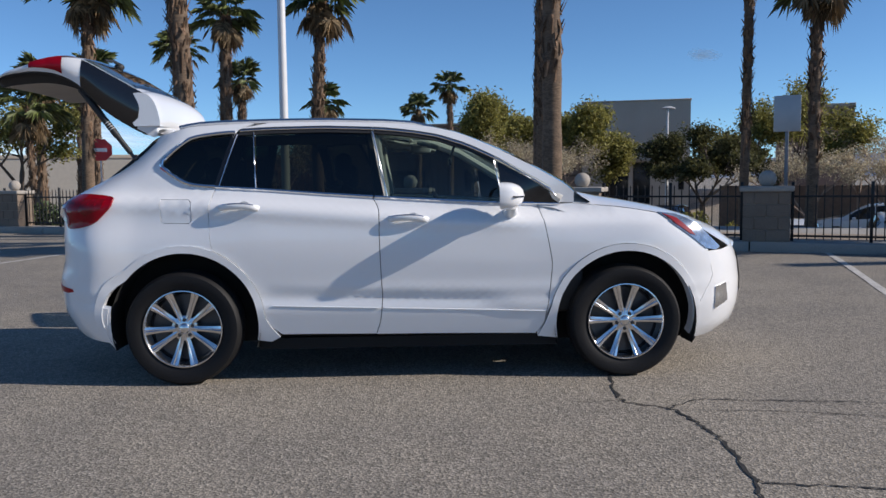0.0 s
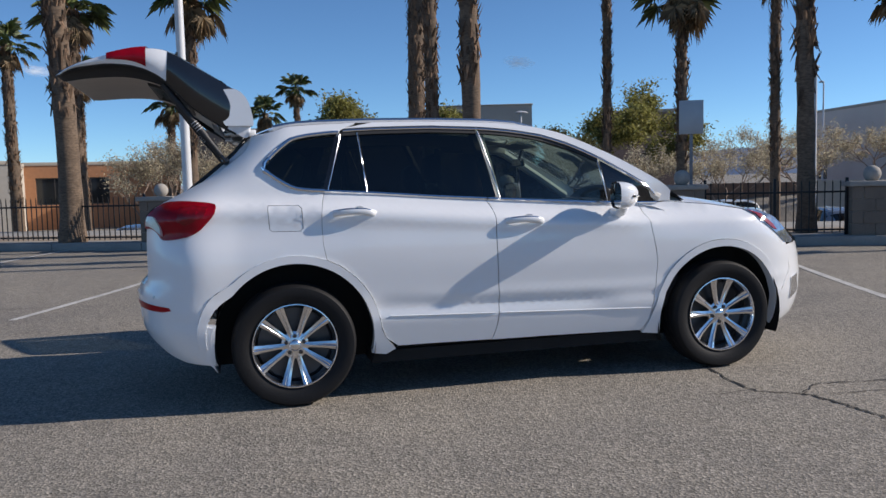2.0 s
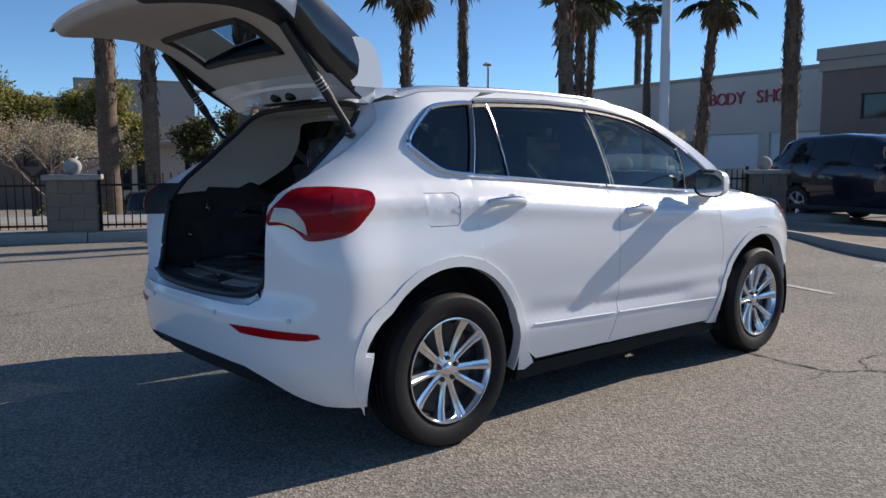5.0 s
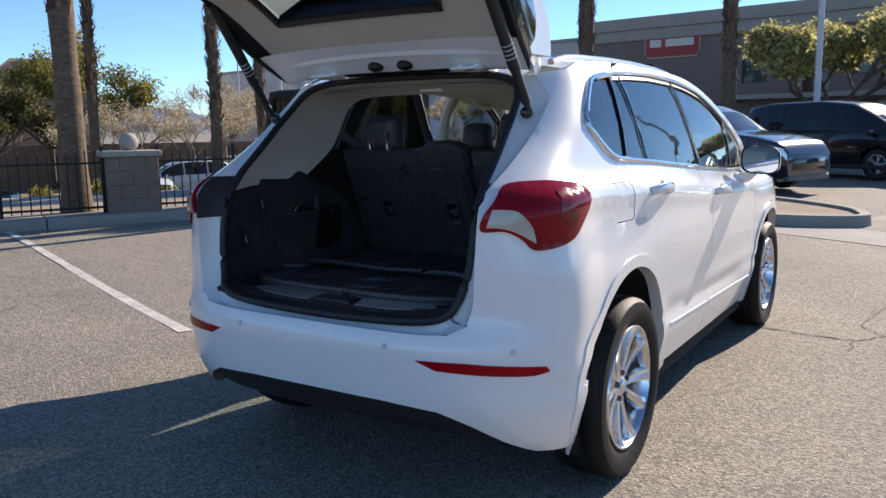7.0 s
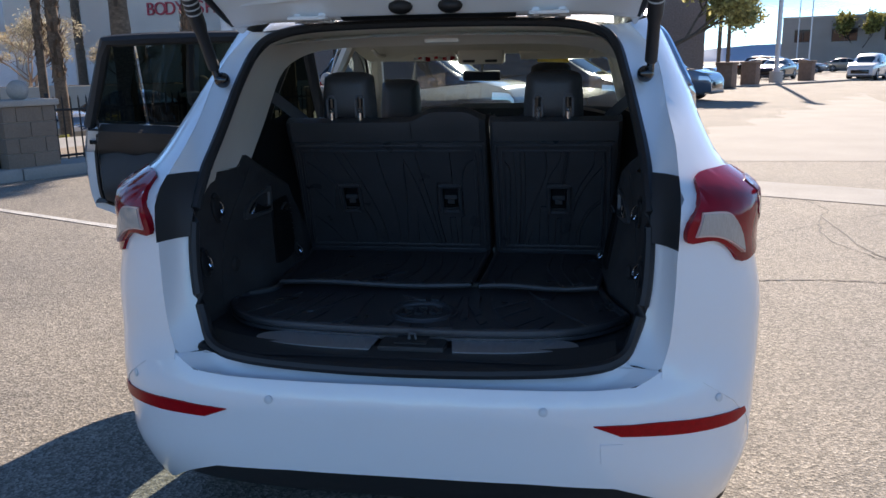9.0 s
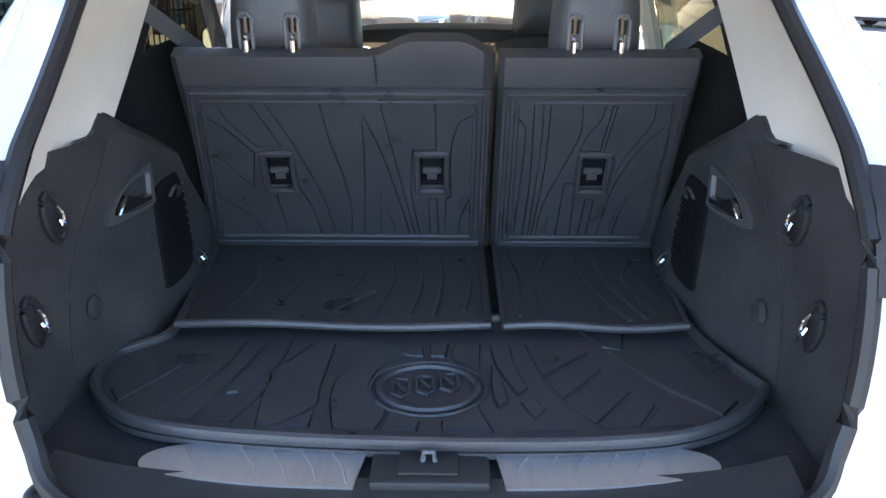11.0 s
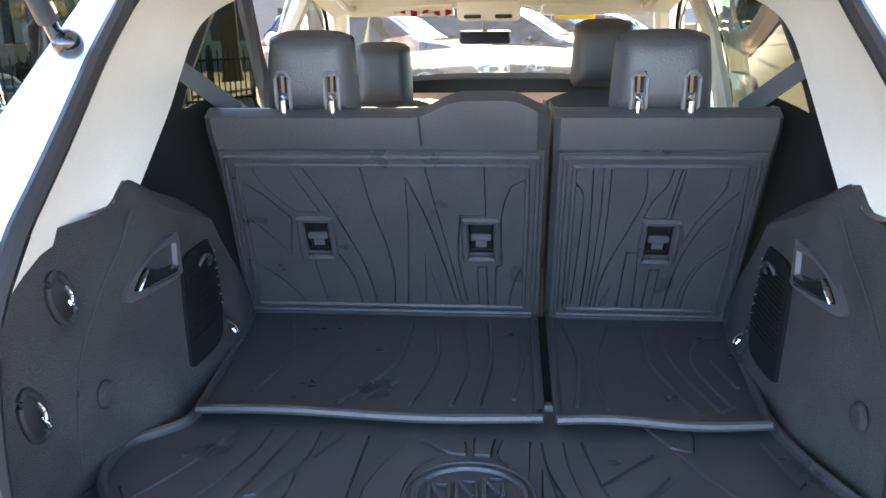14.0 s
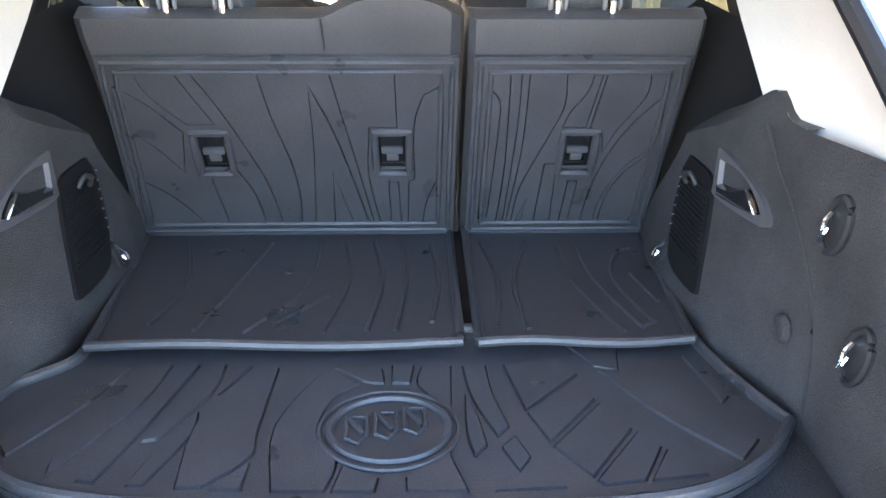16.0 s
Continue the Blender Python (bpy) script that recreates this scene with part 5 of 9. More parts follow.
    patch(bm, vo_, lambda u, v, f_=on_wall: f_(u, v, 0.007), 0.04, 0.010, (), (0, s, 0))
    vent = part("side_vent", bm, VENT, sw, "ribbed black vent panel")
    for k in range(15):
        z = 0.866 + 0.0082 * k
        xf, xb = -0.020 + 0.050 * (z - 0.86) / 0.12, -0.170 + 0.060 * (z - 0.86) / 0.12
        bm = bmesh.new()
        tube(bm, [on_wall(xb, z, 0.008), on_wall((xb + xf) / 2, z, 0.008), on_wall(xf, z, 0.008)], 0.0024, 5)
        part("vent_rib", bm, VENT, vent)
        if k % 2 == 0 and k > 1:
            bm = bmesh.new()
            lathe(bm, [(0.0, 0.003), (0.0016, 0.002), (0.002, -0.002)], 8, Matrix.Translation(on_wall(xf + 0.006, z, 0.008)) @ pose(0, 0, 0, 90 * s, 0, 0))
            part("vent_stud", bm, GREY_PL, vent)
    bm = bmesh.new()
    tube(bm, spline([on_wall(-0.055, 0.975, 0.008), on_wall(-0.040, 0.992, 0.018), on_wall(-0.022, 0.985, 0.022), on_wall(-0.018, 0.968, 0.012)], 3), 0.005, 6)
    part("bag_hook", bm, BLACK_PL, vent)
    # seat release handle: broad bezel, open recess and a lever with a bright edge
    bez = soft_outline([(-0.130, 1.062), (-0.150, 1.066), (-0.225, 1.050), (-0.285, 1.028), (-0.314, 1.006), (-0.304, 0.987), (-0.150, 0.984), (-0.128, 1.000)], 4, 70)
    rec = [(-0.143, 1.048), (-0.200, 1.049), (-0.250, 1.036), (-0.288, 1.010), (-0.282, 0.998), (-0.156, 0.995), (-0.146, 1.003)]
    rec = soft_outline(rec, 4, 70)
    bm = bmesh.new()
    patch(bm, bez, lambda u, v, f_=on_wall: f_(u, v, 0.009), 0.03, 0.012, [rec], (0, s, 0))
    rel = part("release_handle", bm, HANDLE_PL, sw, "dark grey seat release handle")
    bm = bmesh.new()
    n_ = len(rec)
    v0, v1 = [bm.verts.new(on_wall(u, v, 0.009)) for u, v in rec], [bm.verts.new(on_wall(u, v, -0.022)) for u, v in shrink(rec, 0.004)]
    for k in range(n_):
        bm.faces.new((v0[k], v0[(k + 1) % n_], v1[(k + 1) % n_], v1[k]))
    bm.faces.new(v1)
    part("handle_recess", bm, GREY_PL, rel)
    lev = soft_outline([(-0.148, 1.008), (-0.200, 1.014), (-0.252, 1.030), (-0.286, 1.002), (-0.270, 0.996), (-0.156, 0.993)], 4, 60)
    raised_panel(rel, lev, lambda u, v, o, f_=on_wall: f_(u, v, o), 0.014, 0.004, BLACK_GLOSS, "lever")
    bm = bmesh.new()
    tube(bm, spline([on_wall(-0.252, 1.030, 0.014), on_wall(-0.272, 1.017, 0.017), on_wall(-0.287, 1.001, 0.014)], 4), 0.0024, 6)
    tube(bm, spline([on_wall(-0.287, 1.001, 0.013), on_wall(-0.230, 0.996, 0.015), on_wall(-0.158, 0.992, 0.013)], 4), 0.0012, 6)
    part("lever_edge", bm, CHROME, rel)
    # lashing eyes, round cap
    for hx, hz in ((-0.472, 1.052), (-0.575, 0.918), (-0.005, 0.825)):
        bm = bmesh.new()
        rr = 0.040 if hz > 0.85 else 0.026
        oval = [(hx + 0.62 * rr * math.cos(k / 20 * 2 * math.pi) - 0.25 * rr * math.sin(k / 20 * 2 * math.pi), hz + rr * math.sin(k / 20 * 2 * math.pi)) for k in range(20)]
        tube(bm, [on_wall(u, v, 0.003) for u, v in oval], 0.0055, 6, closed=True)
        bm.faces.new([bm.verts.new(on_wall(u, v, 0.0025)) for u, v in oval])
        eye = part("lashing_eye", bm, BLACK_PL, sw, "chrome lashing eye in a black recess")
        bm = bmesh.new()
        tube(bm, spline([on_wall(hx + 0.010, hz + rr * 0.35, 0.006), on_wall(hx + 0.004, hz + rr * 0.1, 0.018), on_wall(hx - 0.002, hz - rr * 0.35, 0.022), on_wall(hx + 0.012, hz - rr * 0.6, 0.016), on_wall(hx + 0.014, hz - rr * 0.2, 0.006)], 4), 0.0032, 6)
        part("chrome_loop", bm, CHROME, eye)
    bm = bmesh.new()
    p = on_wall(-0.413, 0.873, 0.001)
    lathe(bm, [(0.0, 0.010), (0.018, 0.009), (0.021, 0.004), (0.022, 0.0)], 18, Matrix.Translation(p) @ pose(0, 0, 0, 90 * s, 0, 0))
    part("round_cap", bm, CARPET, sw)

# seat backs
SX = lambda z: 0.278 - 0.500 * (z - 0.757)


def seat_panel(name, y0, y1, hump=None):
    """One section of the rear seat back with rounded edges."""
    bm = bmesh.new()
    yc, h = (y0 + y1) / 2, abs(y1 - y0) / 2
    def top(y):
        t = 1.248
        if hump:
            t += 0.034 * step01(hump[0] - 0.03, hump[0] + 0.06, y) * (1 - step01(hump[1] - 0.07, hump[1] + 0.03, y))
        return t
    nu, nv = 36, 18
    vs = []
    for i in range(nu + 1):
        row = []
        y = yc - h + 2 * h * i / nu
        for j in range(nv + 1):
            b = j / nv
            z = 0.757 + (top(y) - 0.757) * min(1.0, b / 0.82)
            x = SX(z)
            if b > 0.82:
                q = (b - 0.82) / 0.18
                x += 0.085 * (1 - math.cos(q * math.pi / 2)) + 0.05 * q
                z += 0.022 * math.sin(q * math.pi)
            ee = min(1.0, (h - abs(y - yc)) / 0.022)
            x += 0.022 * (1 - math.sqrt(max(0, 1 - (1 - ee) ** 2)))
            row.append(bm.verts.new((x, y, z)))
        vs.append(row)
    for i in range(nu):
        for j in range(nv):
            bm.faces.new((vs[i][j], vs[i + 1][j], vs[i + 1][j + 1], vs[i][j + 1]))
    for i in (0, nu):
        for j in range(nv):
            a, b = vs[i][j].co, vs[i][j + 1].co
            bm.faces.new([bm.verts.new(a), bm.verts.new(b), bm.verts.new(b + Vector((0.14, 0, 0))), bm.verts.new(a + Vector((0.14, 0, 0)))])
    grid_surface(bm, lambda a, b: Vector((SX(1.23) + 0.135 + 0.25 * b * 0.9, yc - h + 2 * h * a, 1.225 - 0.62 * b)), 6, 4)
    return part(name, bm, LEATHER, suv, "charcoal leather rear seat back")


sb_l = seat_panel("seat_back", -0.128, 0.556, (-0.115, 0.105))
sb_r = seat_panel("seat_back", -0.572, -0.142)


def on_seat(y, z, off=0.004):
    return Vector((SX(z) - off * 0.9, y, z - off * 0.4))


def seat_mat(parent, y_in, y_out_t, y_out_b, panels, latches):
    """Moulded rubber back cover with a raised rim, ribs and cut-outs for the latches."""
    def lay(u, v):      # u across 0..1, v up 0..1
        z = 0.772 + (1.190 - 0.772) * v
        yo = y_out_b + (y_out_t - y_out_b) * v
        return y_in + (yo - y_in) * u, z
    def P(u, v, off):
        y, z = lay(u, v)
        return on_seat(y, z, off)
    bm = bmesh.new()
    def sheet(a, b):
        return P(a, b, 0.006)
    holes = []
    wy = abs(y_out_t - y_in)
    def to_uv(y, z):
        v = (z - 0.772) / 0.418
        yo = y_out_b + (y_out_t - y_out_b) * v
        return (y - y_in) / (yo - y_in), v
    for y, z in latches:
        hl = [to_uv(y + dy, z + dz) for dy, dz in ((-0.030, -0.045), (0.030, -0.045), (0.030, 0.045), (-0.030, 0.045))]
        holes.append(hl)
    sc = (wy, 0.47)
    grid_surface(bm, lambda a, b: P(a, b, 0.004), 4, 4)
    slots = [shrink(soft_outline(p), -0.0014) for p in panels]
    holes += [[to_uv(y, z) for y, z in p] for p in slots]
    patch(bm, [(0, 0), (sc[0], 0), (sc[0], sc[1]), (0, sc[1])], lambda u, v: P(u / sc[0], v / sc[1], 0.013), 0.03, 0.008, [[(u * sc[0], v * sc[1]) for u, v in h] for h in holes], (1, 0, 0))
    m = part("seat_cover", bm, LINER, parent, "black moulded rubber seat cover")
    for inset in (0.012, 0.032):
        bm = bmesh.new()
        du, dv = inset / wy, inset / 0.47
        rim = resample([(du, dv), (1 - du, dv), (1 - du, 1 - dv), (du, 1 - dv)], 0.08)
        tube(bm, [P(u, v, 0.0145) for u, v in rim], 0.0055, 6, closed=True)
        part("raised_rim", bm, LINER, m)
    for poly in panels:
        raised_panel(m, poly, lambda y, z, o: on_seat(y, z, 0.005 + o), 0.0084 + 0.0005 * (len(m.children) % 4), 0.0012)
    for y, z in latches:
        bm = bmesh.new()
        rc = [(y - 0.034, z - 0.05), (y + 0.034, z - 0.05), (y + 0.034, z + 0.05), (y - 0.034, z + 0.05)]
        tube(bm, [P(*to_uv(a, b), 0.015) for a, b in resample(rc, 0.02)], 0.0080, 6, closed=True)
        lt = part("latch_frame", bm, LINER, m, "black latch pocket with a metal anchor")
        bm = bmesh.new()
        box(bm, -0.002, 0.012, -0.028, 0.028, -0.043, 0.043, 0.004, Matrix.Translation(on_seat(y, z, 0.004)) @ pose(0, 0, 0, 0, -26, 0))
        part("latch_pocket", bm, BLACK_GLOSS, lt)
        bm = bmesh.new()
        box(bm, -0.006, 0.006, -0.022, 0.022, -0.002, 0.012, 0.003, Matrix.Translation(on_seat(y, z, 0.008)) @ pose(0, 0, 0, 0, -26, 0))
        box(bm, -0.003, 0.008, -0.012, 0.012, -0.022, -0.004, 0.002, Matrix.Translation(on_seat(y, z, 0.008)) @ pose(0, 0, 0, 0, -26, 0))
        part("latch_anchor", bm, HANDLE_PL, lt)
    return m


L_PANELS = [
    [(0.469, 1.167), (0.401, 1.167), (0.344, 1.052), (0.398, 1.052), (0.456, 1.118)],
    [(0.515, 1.134), (0.461, 1.094), (0.409, 1.035), (0.428, 0.940), (0.471, 1.000), (0.524, 1.053)],
    [(0.371, 1.166), (0.247, 1.166), (0.232, 1.062), (0.208, 0.961), (0.201, 0.867), (0.209, 0.792), (0.245, 0.792), (0.265, 0.915), (0.308, 1.035), (0.341, 1.110)],
    [(0.529, 0.925), (0.463, 0.872), (0.408, 0.791), (0.548, 0.791)],
    [(0.377, 0.921), (0.326, 0.955), (0.295, 0.884), (0.282, 0.793), (0.362, 0.793)],
    [(0.155, 1.135), (0.116, 1.034), (0.077, 0.882), (0.057, 0.791), (0.090, 0.791), (0.126, 0.942), (0.134, 0.791), (0.177, 0.791), (0.159, 0.990)],
    [(0.115, 1.167), (-0.006, 1.167), (-0.008, 1.045), (0.046, 1.045), (0.053, 0.929), (0.032, 0.790), (0.046, 0.790), (0.073, 0.945), (0.098, 1.075)],
    [(-0.096, 1.136), (-0.060, 1.115), (-0.041, 1.046), (-0.042, 0.920), (-0.029, 0.913), (-0.026, 0.790), (-0.056, 0.790), (-0.067, 0.864), (-0.096, 0.958)],
    [(0.012, 0.913), (-0.008, 0.913), (-0.012, 0.790), (0.010, 0.790)]]
R_PANELS = [
    [(-0.181, 1.127), (-0.201, 1.110), (-0.208, 1.059), (-0.198, 0.813), (-0.180, 0.813)],
    [(-0.222, 1.159), (-0.242, 1.159), (-0.244, 1.031), (-0.233, 0.788), (-0.219, 0.788), (-0.227, 0.958)],
    [(-0.258, 1.159), (-0.326, 1.159), (-0.331, 1.092), (-0.309, 1.023), (-0.263, 0.895), (-0.252, 0.788), (-0.240, 0.788), (-0.258, 0.987)],
    [(-0.378, 1.156), (-0.394, 1.156), (-0.380, 1.044), (-0.334, 1.044), (-0.345, 1.079), (-0.371, 1.120)],
    [(-0.403, 1.159), (-0.483, 1.159), (-0.484, 1.112), (-0.442, 1.036), (-0.424, 0.985), (-0.415, 1.029), (-0.389, 1.044)],
    [(-0.523, 1.118), (-0.470, 1.050), (-0.435, 0.978), (-0.414, 0.893), (-0.405, 0.788), (-0.434, 0.788), (-0.440, 0.869), (-0.474, 0.948), (-0.526, 1.011)],
    [(-0.524, 0.982), (-0.482, 0.940), (-0.452, 0.877), (-0.444, 0.788), (-0.506, 0.788), (-0.526, 0.860)],
    [(-0.284, 0.870), (-0.272, 0.788), (-0.256, 0.788)],
    [(-0.334, 0.957), (-0.338, 0.788), (-0.302, 0.788), (-0.309, 0.957)],
    [(-0.364, 0.913), (-0.383, 0.913), (-0.378, 0.788), (-0.358, 0.788)]]
seat_mat(sb_l, -0.125, 0.530, 0.566, L_PANELS, [(0.360, 0.984), (0.003, 0.984)])
seat_mat(sb_r, -0.153, -0.549, -0.556, R_PANELS, [(-0.372, 0.984)])
bm = bmesh.new()
tube(bm, [on_seat(0.12, 1.255, 0.002), on_seat(0.118, 1.215, 0.004), on_seat(0.118, 1.20, 0.004)], 0.0015, 5)
part("stitching", bm, BLACK_PL, sb_l)


def headrest(x, y, z, w, h, material, posts=True, lean=-6):
    h_ob = None
    bm = bmesh.new()
    nu, nv = 20, 14
    def pt(a, b, s):
        u = -1 + 2 * a
        v = b
        ww = w / 2 * (1.0 - 0.10 * v ** 2) * math.copysign(abs(u) ** 0.9, u) if u else 0.0
        e = max(abs(u) ** 5, abs(2 * v - 1) ** 6)
        d = 0.055 * (1 - e)
        zz = z + h * v - 0.016 * abs(u) ** 3.5 * v + 0.01 * v
        return Vector((x + s * d + 0.03 * (v - 0.5) ** 2, y + ww, zz))
    for s in (-1, 1):
        grid_surface(bm, lambda a, b, s=s: pt(a, b, s), nu, nv)
    bmesh.ops.remove_doubles(bm, verts=bm.verts, dist=0.0015)
    h_ob = part("headrest", bm, material, suv, "charcoal leather headrest")
    if posts:
        for dy in (-0.049, 0.049):
            bm = bmesh.new()
            o = [(dy - 0.014, 0.005), (dy + 0.014, 0.005), (dy + 0.014, 0.07), (dy + 0.008, 0.083), (dy - 0.008, 0.083), (dy - 0.014, 0.07)]
            P = lambda q, off: Vector((x - 0.052 - off + 0.03 * ((q[1] / h) - 0.5) ** 2, y + q[0], z + q[1] + 0.005))
            tube(bm, [P(q, 0.003) for q in resample(o, 0.015)], 0.0045, 6, closed=True)
            sl = part("post_slot", bm, GREY_PL, h_ob)
            bm = bmesh.new()
            bm.faces.new([bm.verts.new(P(q, 0.0025)) for q in o])
            tube(bm, [P((dy, 0.045), 0.004), P((dy, 0.075), 0.004)], 0.008, 8)
            part("slot_back", bm, BLACK_GLOSS, sl)
            bm = bmesh.new()
            tube(bm, [P((dy, -0.012), 0.012), P((dy, 0.028), 0.010), P((dy, 0.036), 0.004)], 0.0062, 8)
            part("chrome_post", bm, CHROME, sl)
    return h_ob


headrest(0.115, 0.343, 1.252, 0.192, 0.158, LEATHER)
headrest(0.115, -0.350, 1.250, 0.198, 0.156, LEATHER)
# front seats
for y, zt_ in ((0.335, 0.0), (-0.325, 0.055)):
    bm = bmesh.new()
    def fs(a, b, s, y=y, zt_=zt_):
        u = -1 + 2 * a
        z = 0.55 + (0.63 + zt_) * b
        e = max(abs(u) ** 4, abs(2 * b - 1) ** 8)
        return Vector((1.28 - 0.32 * b + s * (0.085 * (1 - e)), y + u * (0.25 - 0.06 * b ** 4), z - 0.05 * abs(u) ** 3 * b ** 3))
    for s in (-1, 1):
        grid_surface(bm, lambda a, b, s=s: fs(a, b, s), 16, 16)
    bmesh.ops.remove_doubles(bm, verts=bm.verts, dist=0.002)
    part("front_seat", bm, LEATHER, suv, "charcoal leather front seat")
    headrest(0.955, y, 1.185 + zt_ * 1.1, 0.185, 0.185, LEATHER, False)
    bm = bmesh.new()
    box(bm, 1.2, 1.75, y - 0.25, y + 0.25, 0.45, 0.62, 0.02)
    part("front_cushion", bm, LEATHER, suv)
bm = bmesh.new()
box(bm, 0.30, 0.95, -0.60, 0.60, 0.50, 0.66, 0.06)
part("rear_cushion", bm, LEATHER, suv)
# dashboard, wheel, mirror, visors
bm = bmesh.new()
def dash(a, b):
    y = -0.78 + 1.56 * a
    th = radians(190 - 150 * b)
    return Vector((2.12 + 0.30 * math.cos(th) + 0.1 * b, y, 0.86 + 0.22 * math.sin(th) + (0.02 * math.exp(-((y - 0.33) / 0.16) ** 2))))
grid_surface(bm, dash, 24, 10)
box(bm, 1.95, 2.5, -0.78, 0.78, 0.4, 0.82, 0.03)
part("dashboard", bm, BLACK_PL, suv, "black dashboard")
bm = bmesh.new()
ring = [pose(1.68, 0.345, 0.98, 0, 62, 0) @ Vector((0.185 * math.cos(k / 32 * 2 * math.pi), 0.185 * math.sin(k / 32 * 2 * math.pi), 0)) for k in range(32)]
tube(bm, ring, 0.016, 8, closed=True)
for k in (0, 11, 21):
    tube(bm, [pose(1.70, 0.345, 0.97, 0, 62, 0) @ Vector((0, 0, 0)), ring[k]], 0.014, 6)
part("steering_wheel", bm, BLACK_PL, suv, "black steering wheel")
bm = bmesh.new()
box(bm, -0.012, 0.012, -0.100, 0.100, -0.027, 0.027, 0.012, pose(1.70, 0.05, 1.380, 0, -8, 0))
tube(bm, [(1.70, 0.05, 1.39), (1.74, 0.04, 1.52)], 0.01, 6)
imr = part("inner_mirror", bm, BLACK_PL, suv, "black interior mirror")
bm = bmesh.new()
box(bm, -0.002, 0.002, -0.092, 0.092, -0.021, 0.021, 0.0, pose(1.686, 0.05, 1.379, 0, -4, 0))
part("mirror_face", bm, mat("inner_mirror_glass", (0.7, 0.7, 0.7), 0.02, 1.0), imr)
bm = bmesh.new()
box(bm, 1.42, 1.56, -0.085, 0.14, 1.440, 1.530, 0.015)
oc = part("overhead_console", bm, CREAM, suv, "cream overhead console")
for k, y in enumerate((-0.025, 0.085)):
    bm = bmesh.new()
    box(bm, 1.414, 1.424, y - 0.03, y + 0.03, 1.448, 1.461, 0.003)
    part("console_switch", bm, BLACK_PL, oc)
for y in (0.36, -0.36):
    bm = bmesh.new()
    box(bm, -0.075, 0.075, -0.20, 0.20, -0.009, 0.009, 0.008, pose(1.53, y, 1.482, 0, 12, 0))
    part("sun_visor", bm, CREAM, suv, "cream sun visor")
RED_CLOTH, WHITE_CLOTH = mat("red_cloth", (0.45, 0.02, 0.03), 0.8, var=0.1), mat("white_cloth", (0.7, 0.68, 0.66), 0.8, var=0.05)
for k in range(10):
    bm = bmesh.new()
    grid_surface(bm, lambda a, b, k=k: Vector((1.50 + 0.012 * math.sin((k + a) * 1.9), 0.375 - 0.021 * (k + a), 1.464 + 0.040 * b + 0.006 * math.sin((k + a) * 1.3) - 0.004 * b * k * 0.3)), 3, 3, 0.002)
    part("striped_pennant", bm, RED_CLOTH if k % 2 else WHITE_CLOTH, suv)
bm = bmesh.new()
grid_surface(bm, lambda a, b: screen(0.58 + 0.20 * b, 0.22 + 0.12 * a) + Vector((-0.006, 0, 0)), 6, 4)
part("windscreen_sticker", bm, mat("yellow_sticker", (0.75, 0.52, 0.02), 0.5, var=0.05), suv, "yellow paper sticker")

# cargo floor, liner, sill plates
bm = bmesh.new()
grid_surface(bm, lambda a, b: Vector((lip(0, 0.75) + 0.02 + (0.30 - lip(0, 0.75)) * a, -0.60 + 1.2 * b, 0.733 + 0.012 * step01(0.1, 0.3, a))), 20, 12)
part("cargo_floor", bm, CARPET, suv, "charcoal carpet load floor")
MAT_O = [(-0.20, 0.500), (-0.290, 0.498), (-0.335, 0.530), (-0.368, 0.562), (-0.42, 0.572), (-0.500, 0.552), (-0.579, 0.489), (-0.621, 0.416), (-0.646, 0.303), (-0.661, 0.155), (-0.667, 0.011), (-0.669, -0.129), (-0.662, -0.271),
         (-0.644, -0.381), (-0.610, -0.456), (-0.559, -0.519), (-0.492, -0.570), (-0.455, -0.557), (-0.372, -0.532), (-0.281, -0.515), (-0.20, -0.510)]
